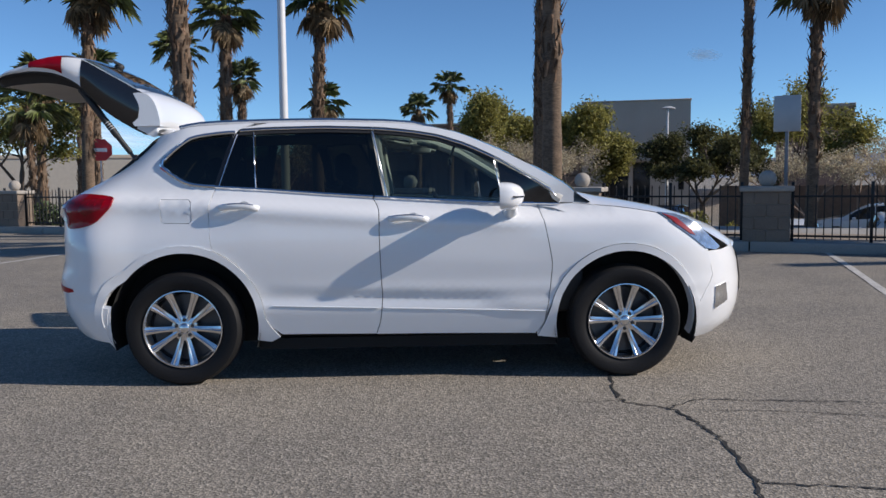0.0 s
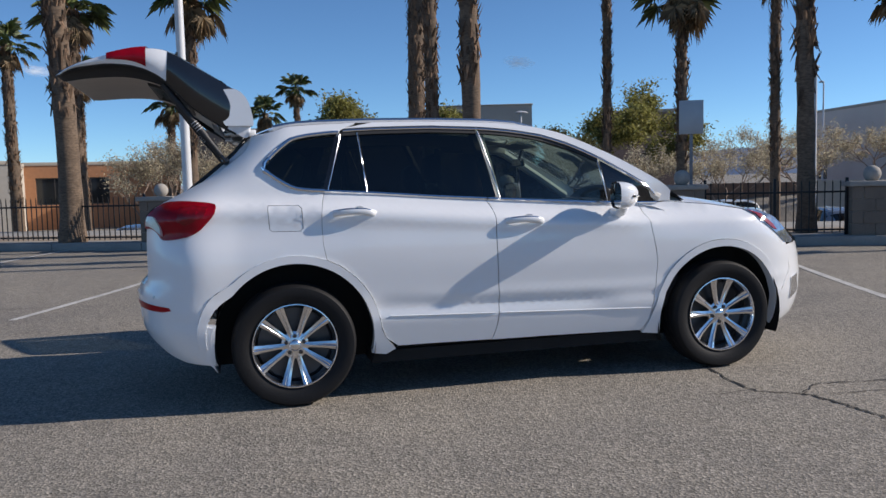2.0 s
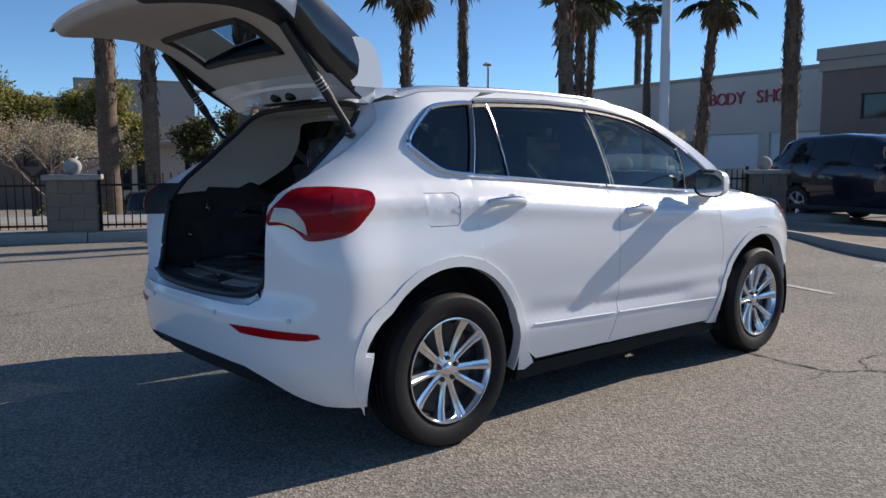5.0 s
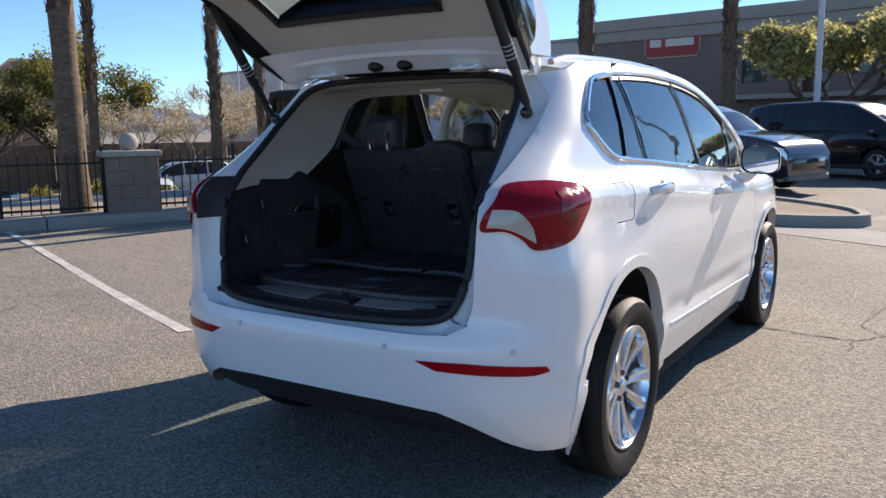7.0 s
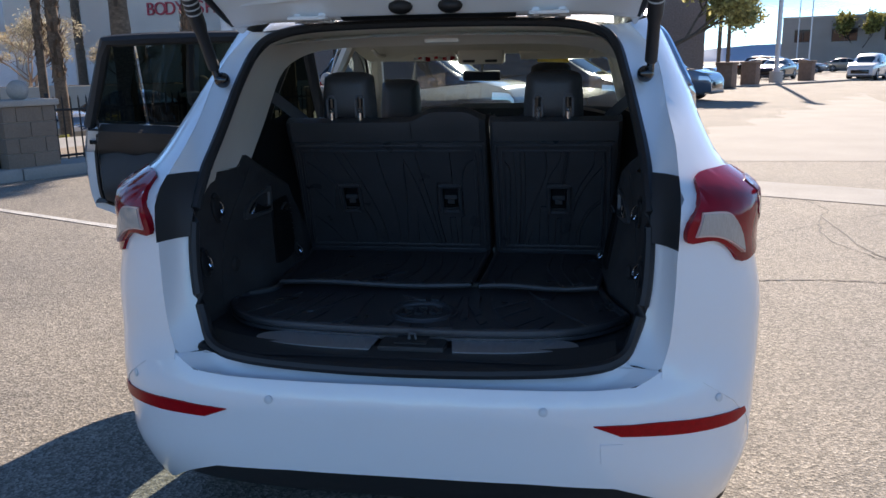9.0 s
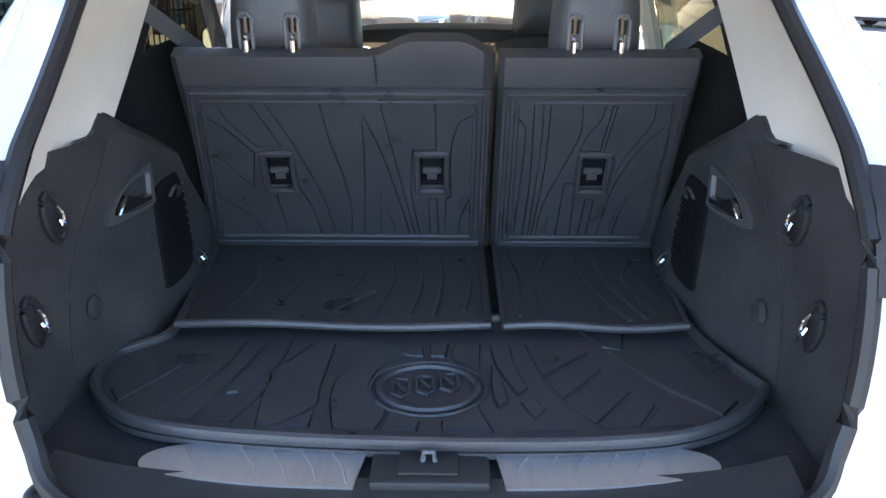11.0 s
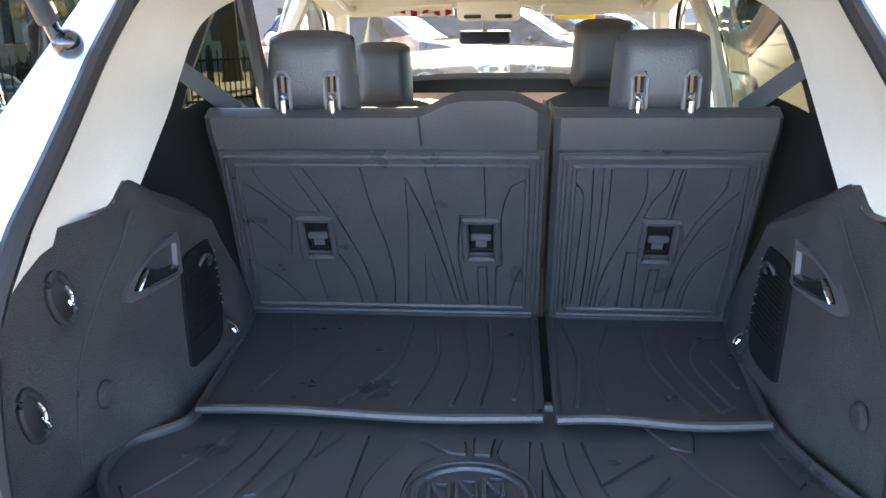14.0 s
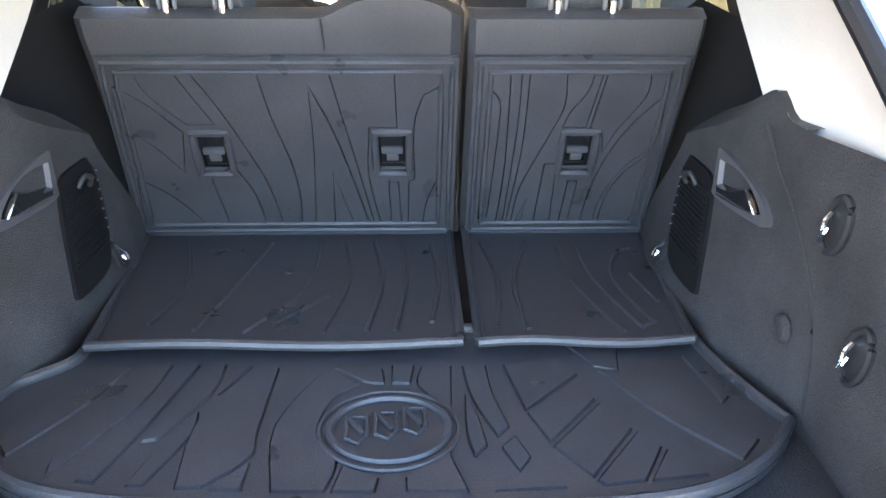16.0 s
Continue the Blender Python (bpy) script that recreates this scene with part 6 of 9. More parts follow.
MAT_PANELS = (
    [(-0.313, 0.400), (-0.422, 0.432), (-0.540, 0.492), (-0.500, 0.520), (-0.400, 0.500), (-0.311, 0.455)],
    [(-0.309, 0.380), (-0.309, 0.338), (-0.420, 0.354), (-0.583, 0.421), (-0.540, 0.428), (-0.454, 0.403)],
    [(-0.311, 0.327), (-0.311, 0.295), (-0.467, 0.326), (-0.597, 0.358), (-0.592, 0.381), (-0.484, 0.359)],
    [(-0.311, 0.279), (-0.311, 0.254), (-0.400, 0.258), (-0.508, 0.306), (-0.514, 0.326)],
    [(-0.440, 0.266), (-0.500, 0.262), (-0.603, 0.295), (-0.602, 0.317), (-0.530, 0.300)],
    [(-0.318, 0.236), (-0.318, 0.213), (-0.385, 0.240), (-0.398, 0.249)],
    [(-0.320, 0.202), (-0.321, 0.170), (-0.492, 0.173), (-0.550, 0.172), (-0.608, 0.222), (-0.609, 0.255), (-0.495, 0.264), (-0.415, 0.249)],
    [(-0.560, 0.171), (-0.615, 0.172), (-0.612, 0.212)],
    [(-0.331, 0.101), (-0.477, 0.153), (-0.618, 0.136), (-0.620, 0.070), (-0.560, 0.060), (-0.500, 0.092), (-0.420, 0.080), (-0.370, 0.040)],
    [(-0.568, 0.052), (-0.620, 0.062), (-0.622, 0.008), (-0.595, 0.004)],
    [(-0.328, 0.085), (-0.328, 0.010), (-0.374, 0.004), (-0.368, 0.036)],
    [(-0.318, -0.005), (-0.318, -0.040), (-0.376, -0.034), (-0.374, -0.006)],
    [(-0.322, -0.052), (-0.322, -0.098), (-0.450, -0.093), (-0.380, -0.046)],
    [(-0.621, -0.031), (-0.623, -0.108), (-0.565, -0.092), (-0.540, -0.088), (-0.594, -0.030)],
    [(-0.324, -0.115), (-0.420, -0.125), (-0.513, -0.154), (-0.488, -0.172), (-0.402, -0.156), (-0.322, -0.152)],
    [(-0.404, -0.115), (-0.500, -0.112), (-0.555, -0.120), (-0.532, -0.138), (-0.460, -0.130)],
    [(-0.535, -0.156), (-0.587, -0.175), (-0.557, -0.193), (-0.509, -0.178)],
    [(-0.624, -0.139), (-0.619, -0.231), (-0.598, -0.215), (-0.600, -0.160)],
    [(-0.321, -0.180), (-0.449, -0.200), (-0.354, -0.292), (-0.300, -0.270)],
    [(-0.456, -0.202), (-0.525, -0.224), (-0.422, -0.305), (-0.362, -0.297)],
    [(-0.535, -0.226), (-0.600, -0.266), (-0.497, -0.341), (-0.432, -0.311)],
    [(-0.606, -0.270), (-0.616, -0.277), (-0.608, -0.332), (-0.538, -0.371), (-0.503, -0.348)],
    [(-0.610, -0.338), (-0.600, -0.415), (-0.540, -0.400), (-0.545, -0.376)],
    [(-0.344, -0.326), (-0.459, -0.382), (-0.573, -0.468), (-0.526, -0.508), (-0.400, -0.450), (-0.360, -0.400)],
    [(-0.260, -0.373), (-0.345, -0.358), (-0.330, -0.322), (-0.262, -0.290)],
    [(-0.300, -0.470), (-0.439, -0.488), (-0.420, -0.505), (-0.305, -0.495)])
mo = soft_outline(MAT_O, 4, 55)
bm = bmesh.new()
patch(bm, mo, lambda u, v: Vector((u, v, 0.7565)), 0.05, 0.010, (), (0, 0, -1))
patch(bm, shrink(mo, 0.004), lambda u, v: Vector((u, v, 0.7635)), 0.05, 0.0065, [shrink(soft_outline(p), -0.0008) for p in MAT_PANELS], (0, 0, -1))
tube(bm, [(u, v, 0.768) for u, v in shrink(mo, 0.006)], 0.009, 8, closed=True, flat=1.2)
cm = thing("cargo_mat", bm, LINER, "black moulded rubber cargo mat on the load floor", "mat")
cm.matrix_world = pose(0, 0.03, 0)
for poly in MAT_PANELS:
    raised_panel(cm, poly, lambda u, v, o: Vector((u, v, 0.7575 + o)), 0.0086 + 0.0005 * (len(cm.children) % 4), 0.0020)
# raised oval badge, plain
for r1, r2, w_ in ((0.096, 0.092, 0.0035), (0.082, 0.074, 0.0060)):
    bm = bmesh.new()
    tube(bm, [(-0.489 + r2 * math.cos(k / 40 * 2 * math.pi), -0.006 + r1 * math.sin(k / 40 * 2 * math.pi), 0.7655) for k in range(40)], w_, 6, closed=True)
    part("raised_oval", bm, LINER, cm)
for k in range(3):
    y0, x0 = 0.040 - 0.040 * k, -0.464 + 0.010 * k
    sh = [(x0, y0 + 0.014), (x0, y0 - 0.014), (x0 - 0.045, y0 - 0.016), (x0 - 0.060, y0 - 0.004), (x0 - 0.050, y0 + 0.012)]
    bm = bmesh.new()
    tube(bm, [(u, v, 0.7660) for u, v in sh], 0.0038, 6, closed=True)
    tube(bm, [(x0 - 0.002, y0 + 0.011, 0.7660), (x0 - 0.040, y0 - 0.012, 0.7660)], 0.0045, 6)
    part("raised_shape", bm, LINER, cm)


def flap(y00, y01, y10, y11, lines):
    """Rubber flap that covers the gap behind a seat section; ends with a rolled lip."""
    def P(a, b, off=0.0):      # a across, b from the seat to the lip
        x = 0.270 - 0.562 * b
        ya, yb = y00 + (y10 - y00) * b, y01 + (y11 - y01) * b
        return Vector((x, ya + (yb - ya) * a, 0.764 + 0.023 * b ** 2 + off + 0.004 * math.sin(a * 7.0) * b ** 3))
    bm = bmesh.new()
    grid_surface(bm, P, 14, 12)
    bmesh.ops.recalc_face_normals(bm, faces=bm.faces)
    if sum(q.normal.z for q in bm.faces) < 0:
        bmesh.ops.reverse_faces(bm, faces=bm.faces)
    fl = thing("seat_gap_flap", bm, LINER, "black moulded rubber flap behind the rear seat", "mat", "seat gap flaps")
    fl.matrix_world = pose(0, 0.03, 0)
    bm = bmesh.new()
    tube(bm, [P(0.006, k / 10, 0.003) for k in range(11)] + [P(k / 12, 1.0, 0.002) for k in range(13)] + [P(0.994, 1 - k / 10, 0.003) for k in range(11)], 0.0085, 8)
    part("rolled_lip", bm, LINER, fl)
    bm = bmesh.new()
    tube(bm, [P(k / 10, 0.018, 0.005) for k in range(11)], 0.007, 6)
    part("raised_rim", bm, LINER, fl)
    for ln in lines:
        bm = bmesh.new()
        tube(bm, [P(u, v, 0.0008) for u, v in spline(ln, 5)], 0.0045, 6)
        part("moulded_rib", bm, LINER, fl)
    return fl


flap(0.560, -0.122, 0.478, -0.118, [[(0.14, 0.85), (0.20, 0.5), (0.16, 0.12)], [(0.27, 0.9), (0.35, 0.5), (0.42, 0.12)], [(0.40, 0.92), (0.55, 0.55), (0.58, 0.12)], [(0.62, 0.9), (0.68, 0.5), (0.66, 0.12)], [(0.74, 0.9), (0.78, 0.5), (0.75, 0.12)], [(0.82, 0.9), (0.85, 0.5), (0.84, 0.12)], [(0.92, 0.85), (0.95, 0.5), (0.93, 0.15)], [(0.48, 0.85), (0.62, 0.62)]])
flap(-0.150, -0.560, -0.143, -0.490, [[(0.10, 0.9), (0.14, 0.5), (0.08, 0.12)], [(0.25, 0.92), (0.22, 0.55), (0.32, 0.12)], [(0.70, 0.92), (0.52, 0.5), (0.50, 0.12)], [(0.80, 0.9), (0.64, 0.5), (0.60, 0.12)], [(0.80, 0.88), (0.86, 0.86)], [(0.86, 0.86), (0.74, 0.5), (0.80, 0.25), (0.88, 0.2)], [(0.92, 0.7), (0.84, 0.45)]])
for s, (ya, yb) in ((1, (0.075, 0.405)), (-1, (-0.105, -0.430))):
    bm = bmesh.new()
    o = spline([(-0.632, ya), (-0.632, ya + (yb - ya) * 0.5), (-0.642, ya + (yb - ya) * 0.85), (-0.672, yb), (-0.705, ya + (yb - ya) * 0.93), (-0.728, ya + (yb - ya) * 0.5), (-0.735, ya + (yb - ya) * 0.05)], 4)
    patch(bm, o, lambda u, v: Vector((u, v, 0.7505 - 0.10 * max(0, -0.66 - u))), 0.04, 0.004, (), (0, 0, -1))
    sp = part("sill_plate", bm, SCUFF, suv, "brushed silver sill plate")
    for k in range(6):
        bm = bmesh.new()
        y = ya + (yb - ya) * (0.08 + 0.13 * k)
        tube(bm, [(-0.726 + 0.005 * k, y, 0.7440), (-0.69, y + 0.010 * s, 0.7476), (-0.65, y + 0.035 * s, 0.7506)], 0.0018, 5)
        part("plate_ridge", bm, SCUFF, sp)
bm = bmesh.new()
box(bm, -0.735, -0.63, -0.10, 0.07, 0.730, 0.752, 0.006)
box(bm, -0.72, -0.665, -0.055, 0.03, 0.752, 0.757, 0.003)
lp = part("latch_plate", bm, BLACK_PL, suv, "black sill with tailgate latch")
bm = bmesh.new()
tube(bm, [(-0.69, -0.022, 0.757), (-0.69, -0.020, 0.772), (-0.69, -0.006, 0.772), (-0.69, -0.004, 0.757)], 0.004, 6)
part("striker", bm, GREY_PL, lp)
bm = bmesh.new()
grid_surface(bm, lambda a, b: Vector((lip(0.5 * (2 * a - 1), 0.72) + 0.005 + 0.10 * b, -0.52 + 1.04 * a, 0.722 + 0.022 * b + 0.028 * abs(2 * a - 1) ** 6)), 20, 3)
part("sill_trim", bm, BLACK_PL, suv)


# ---- ground, kerb, markings ----
def ground_material():
    m = bpy.data.materials.new("asphalt")
    m.use_nodes = True
    nt, n = m.node_tree, m.node_tree.nodes
    b = n["Principled BSDF"]
    b.inputs["Roughness"].default_value = 0.88
    b.inputs["Specular IOR Level"].default_value = 0.35
    tc = n.new("ShaderNodeTexCoord")

    def noi(scale, detail=5, rough=0.6):
        t = n.new("ShaderNodeTexNoise")
        t.inputs["Scale"].default_value, t.inputs["Detail"].default_value, t.inputs["Roughness"].default_value = scale, detail, rough
        nt.links.new(tc.outputs["Object"], t.inputs["Vector"])
        return t.outputs["Fac"]

    def ramp(src, stops):
        r = n.new("ShaderNodeValToRGB")
        el = r.color_ramp.elements
        while len(el) < len(stops):
            el.new(0.5)
        for e, (p, c) in zip(el, stops):
            e.position, e.color = p, (*c, 1)
        nt.links.new(src, r.inputs[0])
        return r.outputs[0]

    def mul(a, bb):
        x = n.new("ShaderNodeMix")
        x.data_type, x.blend_type = "RGBA", "MULTIPLY"
        x.inputs[0].default_value = 1.0
        nt.links.new(a, x.inputs[6])
        nt.links.new(bb, x.inputs[7])
        return x.outputs[2]

    vo = n.new("ShaderNodeTexVoronoi")
    vo.inputs["Scale"].default_value = 85
    nt.links.new(tc.outputs["Object"], vo.inputs["Vector"])
    stone = ramp(vo.outputs["Color"], [(0.0, (0.125, 0.116, 0.100)), (0.45, (0.240, 0.219, 0.188)), (1.0, (0.47, 0.425, 0.365))])
    fine = ramp(noi(150, 3), [(0.30, (0.45, 0.44, 0.43)), (0.62, (1.15, 1.15, 1.15))])
    blot = ramp(noi(0.45, 6, 0.65), [(0.30, (0.80, 0.80, 0.81)), (0.70, (1.14, 1.12, 1.08))])
    stain = ramp(noi(1.7, 4, 0.7), [(0.28, (0.86, 0.86, 0.87)), (0.45, (1.0, 1.0, 1.0)), (0.78, (1.05, 1.04, 1.02))])
    nt.links.new(mul(mul(mul(stone, fine), blot), stain), b.inputs["Base Color"])
    bp = n.new("ShaderNodeBump")
    bp.inputs["Strength"].default_value, bp.inputs["Distance"].default_value = 0.6, 0.006
    nt.links.new(vo.outputs["Distance"], bp.inputs["Height"])
    nt.links.new(bp.outputs[0], b.inputs["Normal"])
    return m


ASPHALT = ground_material()
CONCRETE = mat("kerb_concrete", (0.30, 0.285, 0.26), 0.9, var=0.14, var_scale=1.5, grain=0.16, grain_scale=70, bump=0.3, bump_scale=90)
LINE = mat("worn_white_line", (0.47, 0.455, 0.425), 0.85, var=0.22, var_scale=5, grain=0.40, grain_scale=55, bump=0.2)
CRACK = mat("crack_filler", (0.022, 0.021, 0.020), 0.8, var=0.2)
SOIL = mat("planter_gravel", (0.28, 0.225, 0.17), 1.0, var=0.2, var_scale=2, grain=0.35, grain_scale=45, bump=0.6, bump_scale=40)
K0, KS = 9.9, -0.5                       # the kerb's line: y = K0 + KS x
KD = Vector((1, KS, 0)).normalized()
KN = Vector((-KD.y, KD.x, 0))


def kp(x, off=0.0, z=0.0):
    """A point on the kerb line at x, moved away behind it by off."""
    return Vector((x, K0 + KS * x, z)) + KN * off


gbm = bmesh.new()
def ground_z(x, y):
    d = (y - K0 - KS * x) / math.sqrt(1 + KS * KS)
    return 0.08 * step01(-5.5, -0.3, d) - 1.7 * step01(4.8, 16, d) * step01(30, 20, x)
xs = [-2500, -700, -200, -80, -40] + [-24 + 2 * k for k in range(33)] + [60, 120, 300, 900, 2500]
ys = [-2500, -700, -200, -70, -35] + [-14 + 1.5 * k for k in range(25)] + [30, 45, 80, 200, 700, 2500]
gv = [[gbm.verts.new((x, y, ground_z(x, y))) for y in ys] for x in xs]
for i in range(len(xs) - 1):
    for j in range(len(ys) - 1):
        gbm.faces.new((gv[i][j], gv[i + 1][j], gv[i + 1][j + 1], gv[i][j + 1]))
thing("ground", gbm, ASPHALT, "weathered grey asphalt of a car park", "ground", kind="structure")

# kerb in cast lengths
kerb = root("kerb", pose(0, 0, 0), "pale concrete kerb along the fence", "kerb", kind="structure")
kx = -16.0
random.seed(4)
while kx < 13.2:
    x2 = kx + 1.75
    bm = bmesh.new()
    a, b = kp(kx), kp(x2 - 0.012)
    L = (b - a).length
    box(bm, 0, L, 0, 0.62, -0.05, 0.15, 0.018, Matrix.Translation((a.x, a.y, 0.08)) @ pose(0, 0, 0, 0, 0, math.degrees(math.atan(KS))))
    part("kerb_stone", bm, CONCRETE, kerb)
    kx = x2
bm = bmesh.new()
grid_surface(bm, lambda a, b: kp(-16 + 29.5 * a, 0.6 + 1.9 * b, 0.215), 20, 4)
thing("planter", bm, SOIL, "tan gravel planting strip behind the fence", "planter", kind="structure")
bm = bmesh.new()
grid_surface(bm, lambda a, b: kp(-30 + 55 * a, 2.5 + 2.2 * b, 0.20), 20, 2)
thing("pavement", bm, CONCRETE, "pale concrete pavement beyond the fence", "pavement", kind="structure")


def stripe(x, y0, y1, w=0.10, slope=2.75):
    bm = bmesh.new()
    n = 14
    d = Vector((1, slope, 0)).normalized()
    s = Vector((d.y, -d.x, 0))
    vs = []
    for k in range(n + 1):
        y = y0 + (y1 - y0) * k / n
        c = Vector((x + (y - 4.0) / slope, y, 0))
        r = 1 + 0.10 * math.sin(k * 2.3 + x)
        vs.append([bm.verts.new((c + s * w * 0.5 * r).to_tuple()[:2] + (ground_z(c.x, c.y) + 0.005,)), bm.verts.new((c - s * w * 0.5 * r).to_tuple()[:2] + (ground_z(c.x, c.y) + 0.005,))])
    for a, b in zip(vs, vs[1:]):
        bm.faces.new((a[0], a[1], b[1], b[0]))
    thing("bay_line", bm, LINE, "worn white painted bay line on asphalt", "marking", "bay lines", kind="structure")


for x, y0, y1 in ((-6.2, 5.0, 12.4), (-2.15, 3.2, 10.9), (1.2, 2.5, 9.0), (4.25, 2.4, 7.6), (7.0, -0.2, 6.6)):
    stripe(x, y0, y1, 0.092)


def crack(pts, w=0.013, seed=1):
    random.seed(seed)
    p = spline(pts, 10)
    bm = bmesh.new()
    vs = []
    for i, (x, y) in enumerate(p):
        a, b = p[max(0, i - 1)], p[min(len(p) - 1, i + 1)]
        d = Vector((b[0] - a[0], b[1] - a[1], 0)).normalized()
        s = Vector((d.y, -d.x, 0))
        j = random.uniform(-0.014, 0.014)
        r = w * random.uniform(0.35, 1.2)
        z = ground_z(x, y) + 0.0045
        vs.append([bm.verts.new((x + s.x * (j + r / 2), y + s.y * (j + r / 2), z)), bm.verts.new((x + s.x * (j - r / 2), y + s.y * (j - r / 2), z))])
    for a, b in zip(vs, vs[1:]):
        bm.faces.new((a[0], a[1], b[1], b[0]))
    thing("asphalt_crack", bm, CRACK, "thin dark crack in the asphalt", "crack", "asphalt cracks", kind="structure")


crack([(2.66, -0.80), (2.58, -1.40), (2.80, -1.59), (2.85, -1.9), (2.86, -2.19), (2.80, -2.62), (2.72, -2.9), (2.74, -3.3)], 0.022, 1)
crack([(2.80, -2.64), (3.05, -2.70), (3.35, -2.74), (3.9, -2.66), (5.2, -2.74)], 0.015, 2)
crack([(2.80, -1.58), (3.0, -1.42), (3.3, -1.46), (3.65, -1.50), (4.05, -1.57), (4.8, -1.5)], 0.012, 3)
crack([(2.3, -1.42), (2.58, -1.41)], 0.008, 4)
crack([(3.35, -2.7), (4.2, -2.5), (5.1, -2.7), (5.6, -2.9), (6.6, -2.8)], 0.012, 5)
crack([(-9, 5.9), (-6, 4.6), (-3.0, 4.1), (-1.0, 3.9), (0.5, 4.3)], 0.014, 6)
crack([(2.87, -1.6), (4.2, -2.0), (5.4, -3.4), (6.8, -5.2)], 0.010, 7)
crack([(6.4, 0.6), (7.2, 0.1), (8.0, 0.3)], 0.010, 8)
# pale concrete gutter across the aisle
bm = bmesh.new()
grid_surface(bm, lambda a, b: Vector((7.9 + 1.25 * b - 1.55 * a * 9 / 1.6 * 0.55, 0.4 - 9.0 * a, 0.006)), 16, 2)
thing("gutter", bm, CONCRETE, "pale concrete drainage gutter across the asphalt", "gutter", kind="structure")
bm = bmesh.new()
grid_surface(bm, lambda a, b: Vector((9.6 + 60 * a, -0.9 - 15.5 * a - 6 * b + 0.5 * math.sin(a * 3), 0.004)), 8, 2)
thing("apron", bm, mat("pale_concrete_apron", (0.27, 0.25, 0.22), 0.9, var=0.1, var_scale=0.8, grain=0.12, grain_scale=50), "pale concrete apron of the drive", "pavement", kind="structure")

# kerbed island and raised bed in front of the parked cars
def island(name, outline, h, label, fill):
    bm = bmesh.new()
    o = spline(outline, 5, True)
    inner = shrink(o, 0.15)
    n = len(o)
    lo = [bm.verts.new((x, y, -0.02)) for x, y in o]
    hi = [bm.verts.new((x, y, h)) for x, y in shrink(o, 0.02)]
    ii = [bm.verts.new((x, y, h)) for x, y in inner]
    ib = [bm.verts.new((x, y, h - 0.05)) for x, y in inner]
    for k in range(n):
        j = (k + 1) % n
        bm.faces.new((lo[k], lo[j], hi[j], hi[k]))
        bm.faces.new((hi[k], hi[j], ii[j], ii[k]))
        bm.faces.new((ii[k], ii[j], ib[j], ib[k]))
    t = thing(name, bm, CONCRETE, label, "kerb", kind="structure")
    bm = bmesh.new()
    patch(bm, shrink(o, 0.145), lambda u, v: Vector((u, v, h - 0.045)), 0.3, 0.0)
    part("bed", bm, fill, t)


island("traffic_island", [(8.6, 0.5), (8.45, -0.2), (8.75, -0.95), (9.25, -1.0), (10.2, -0.6), (11.6, 0.9), (12.4, 3.0), (12.8, 5.6), (11.7, 5.2), (10.2, 2.6), (9.2, 1.4)], 0.15, "low concrete-kerbed island filled with tan gravel", SOIL)

# ---- fence ----
IRON = mat("black_iron", (0.012, 0.012, 0.013), 0.5, 0.3, var=0.2)
BLOCK = mat("brown_block", (0.20, 0.155, 0.12), 0.95, var=0.12, var_scale=3, grain=0.2, grain_scale=60, bump=0.5, bump_scale=60)
CAP = mat("cast_cap", (0.34, 0.31, 0.275), 0.9, var=0.12, var_scale=5, grain=0.12, grain_scale=60, bump=0.3)
ang = math.degrees(math.atan(KS))


def pillar(x):
    m = Matrix.Translation(kp(x, 0.33, 0.215)) @ pose(0, 0, 0, 0, 0, ang)
    p = root("fence_pillar", m, "brown block fence pillar with cast cap and stone ball", "pillar", "fence pillars")
    for r in range(4):
        cols = [(-0.35, 0.0), (0.0, 0.35)] if r % 2 == 0 else [(-0.35, -0.175), (-0.175, 0.175), (0.175, 0.35)]
        for a, b in cols:
            bm = bmesh.new()
            box(bm, a + 0.003, b - 0.003, -0.22, 0.22, r * 0.20 + 0.003, (r + 1) * 0.20 - 0.003, 0.006, None, 1)
            part("block", bm, BLOCK, p)
    bm = bmesh.new()
    box(bm, -0.335, 0.335, -0.205, 0.205, 0.0, 0.80)
    part("core", bm, CAP, p)
    bm = bmesh.new()
    box(bm, -0.40, 0.40, -0.27, 0.27, 0.80, 0.885, 0.02)
    part("cap", bm, CAP, p)
    bm = bmesh.new()
    bmesh.ops.create_uvsphere(bm, u_segments=20, v_segments=12, radius=0.135)
    bmesh.ops.translate(bm, verts=bm.verts, vec=(0, 0, 1.0))
    part("ball", bm, CAP, p)


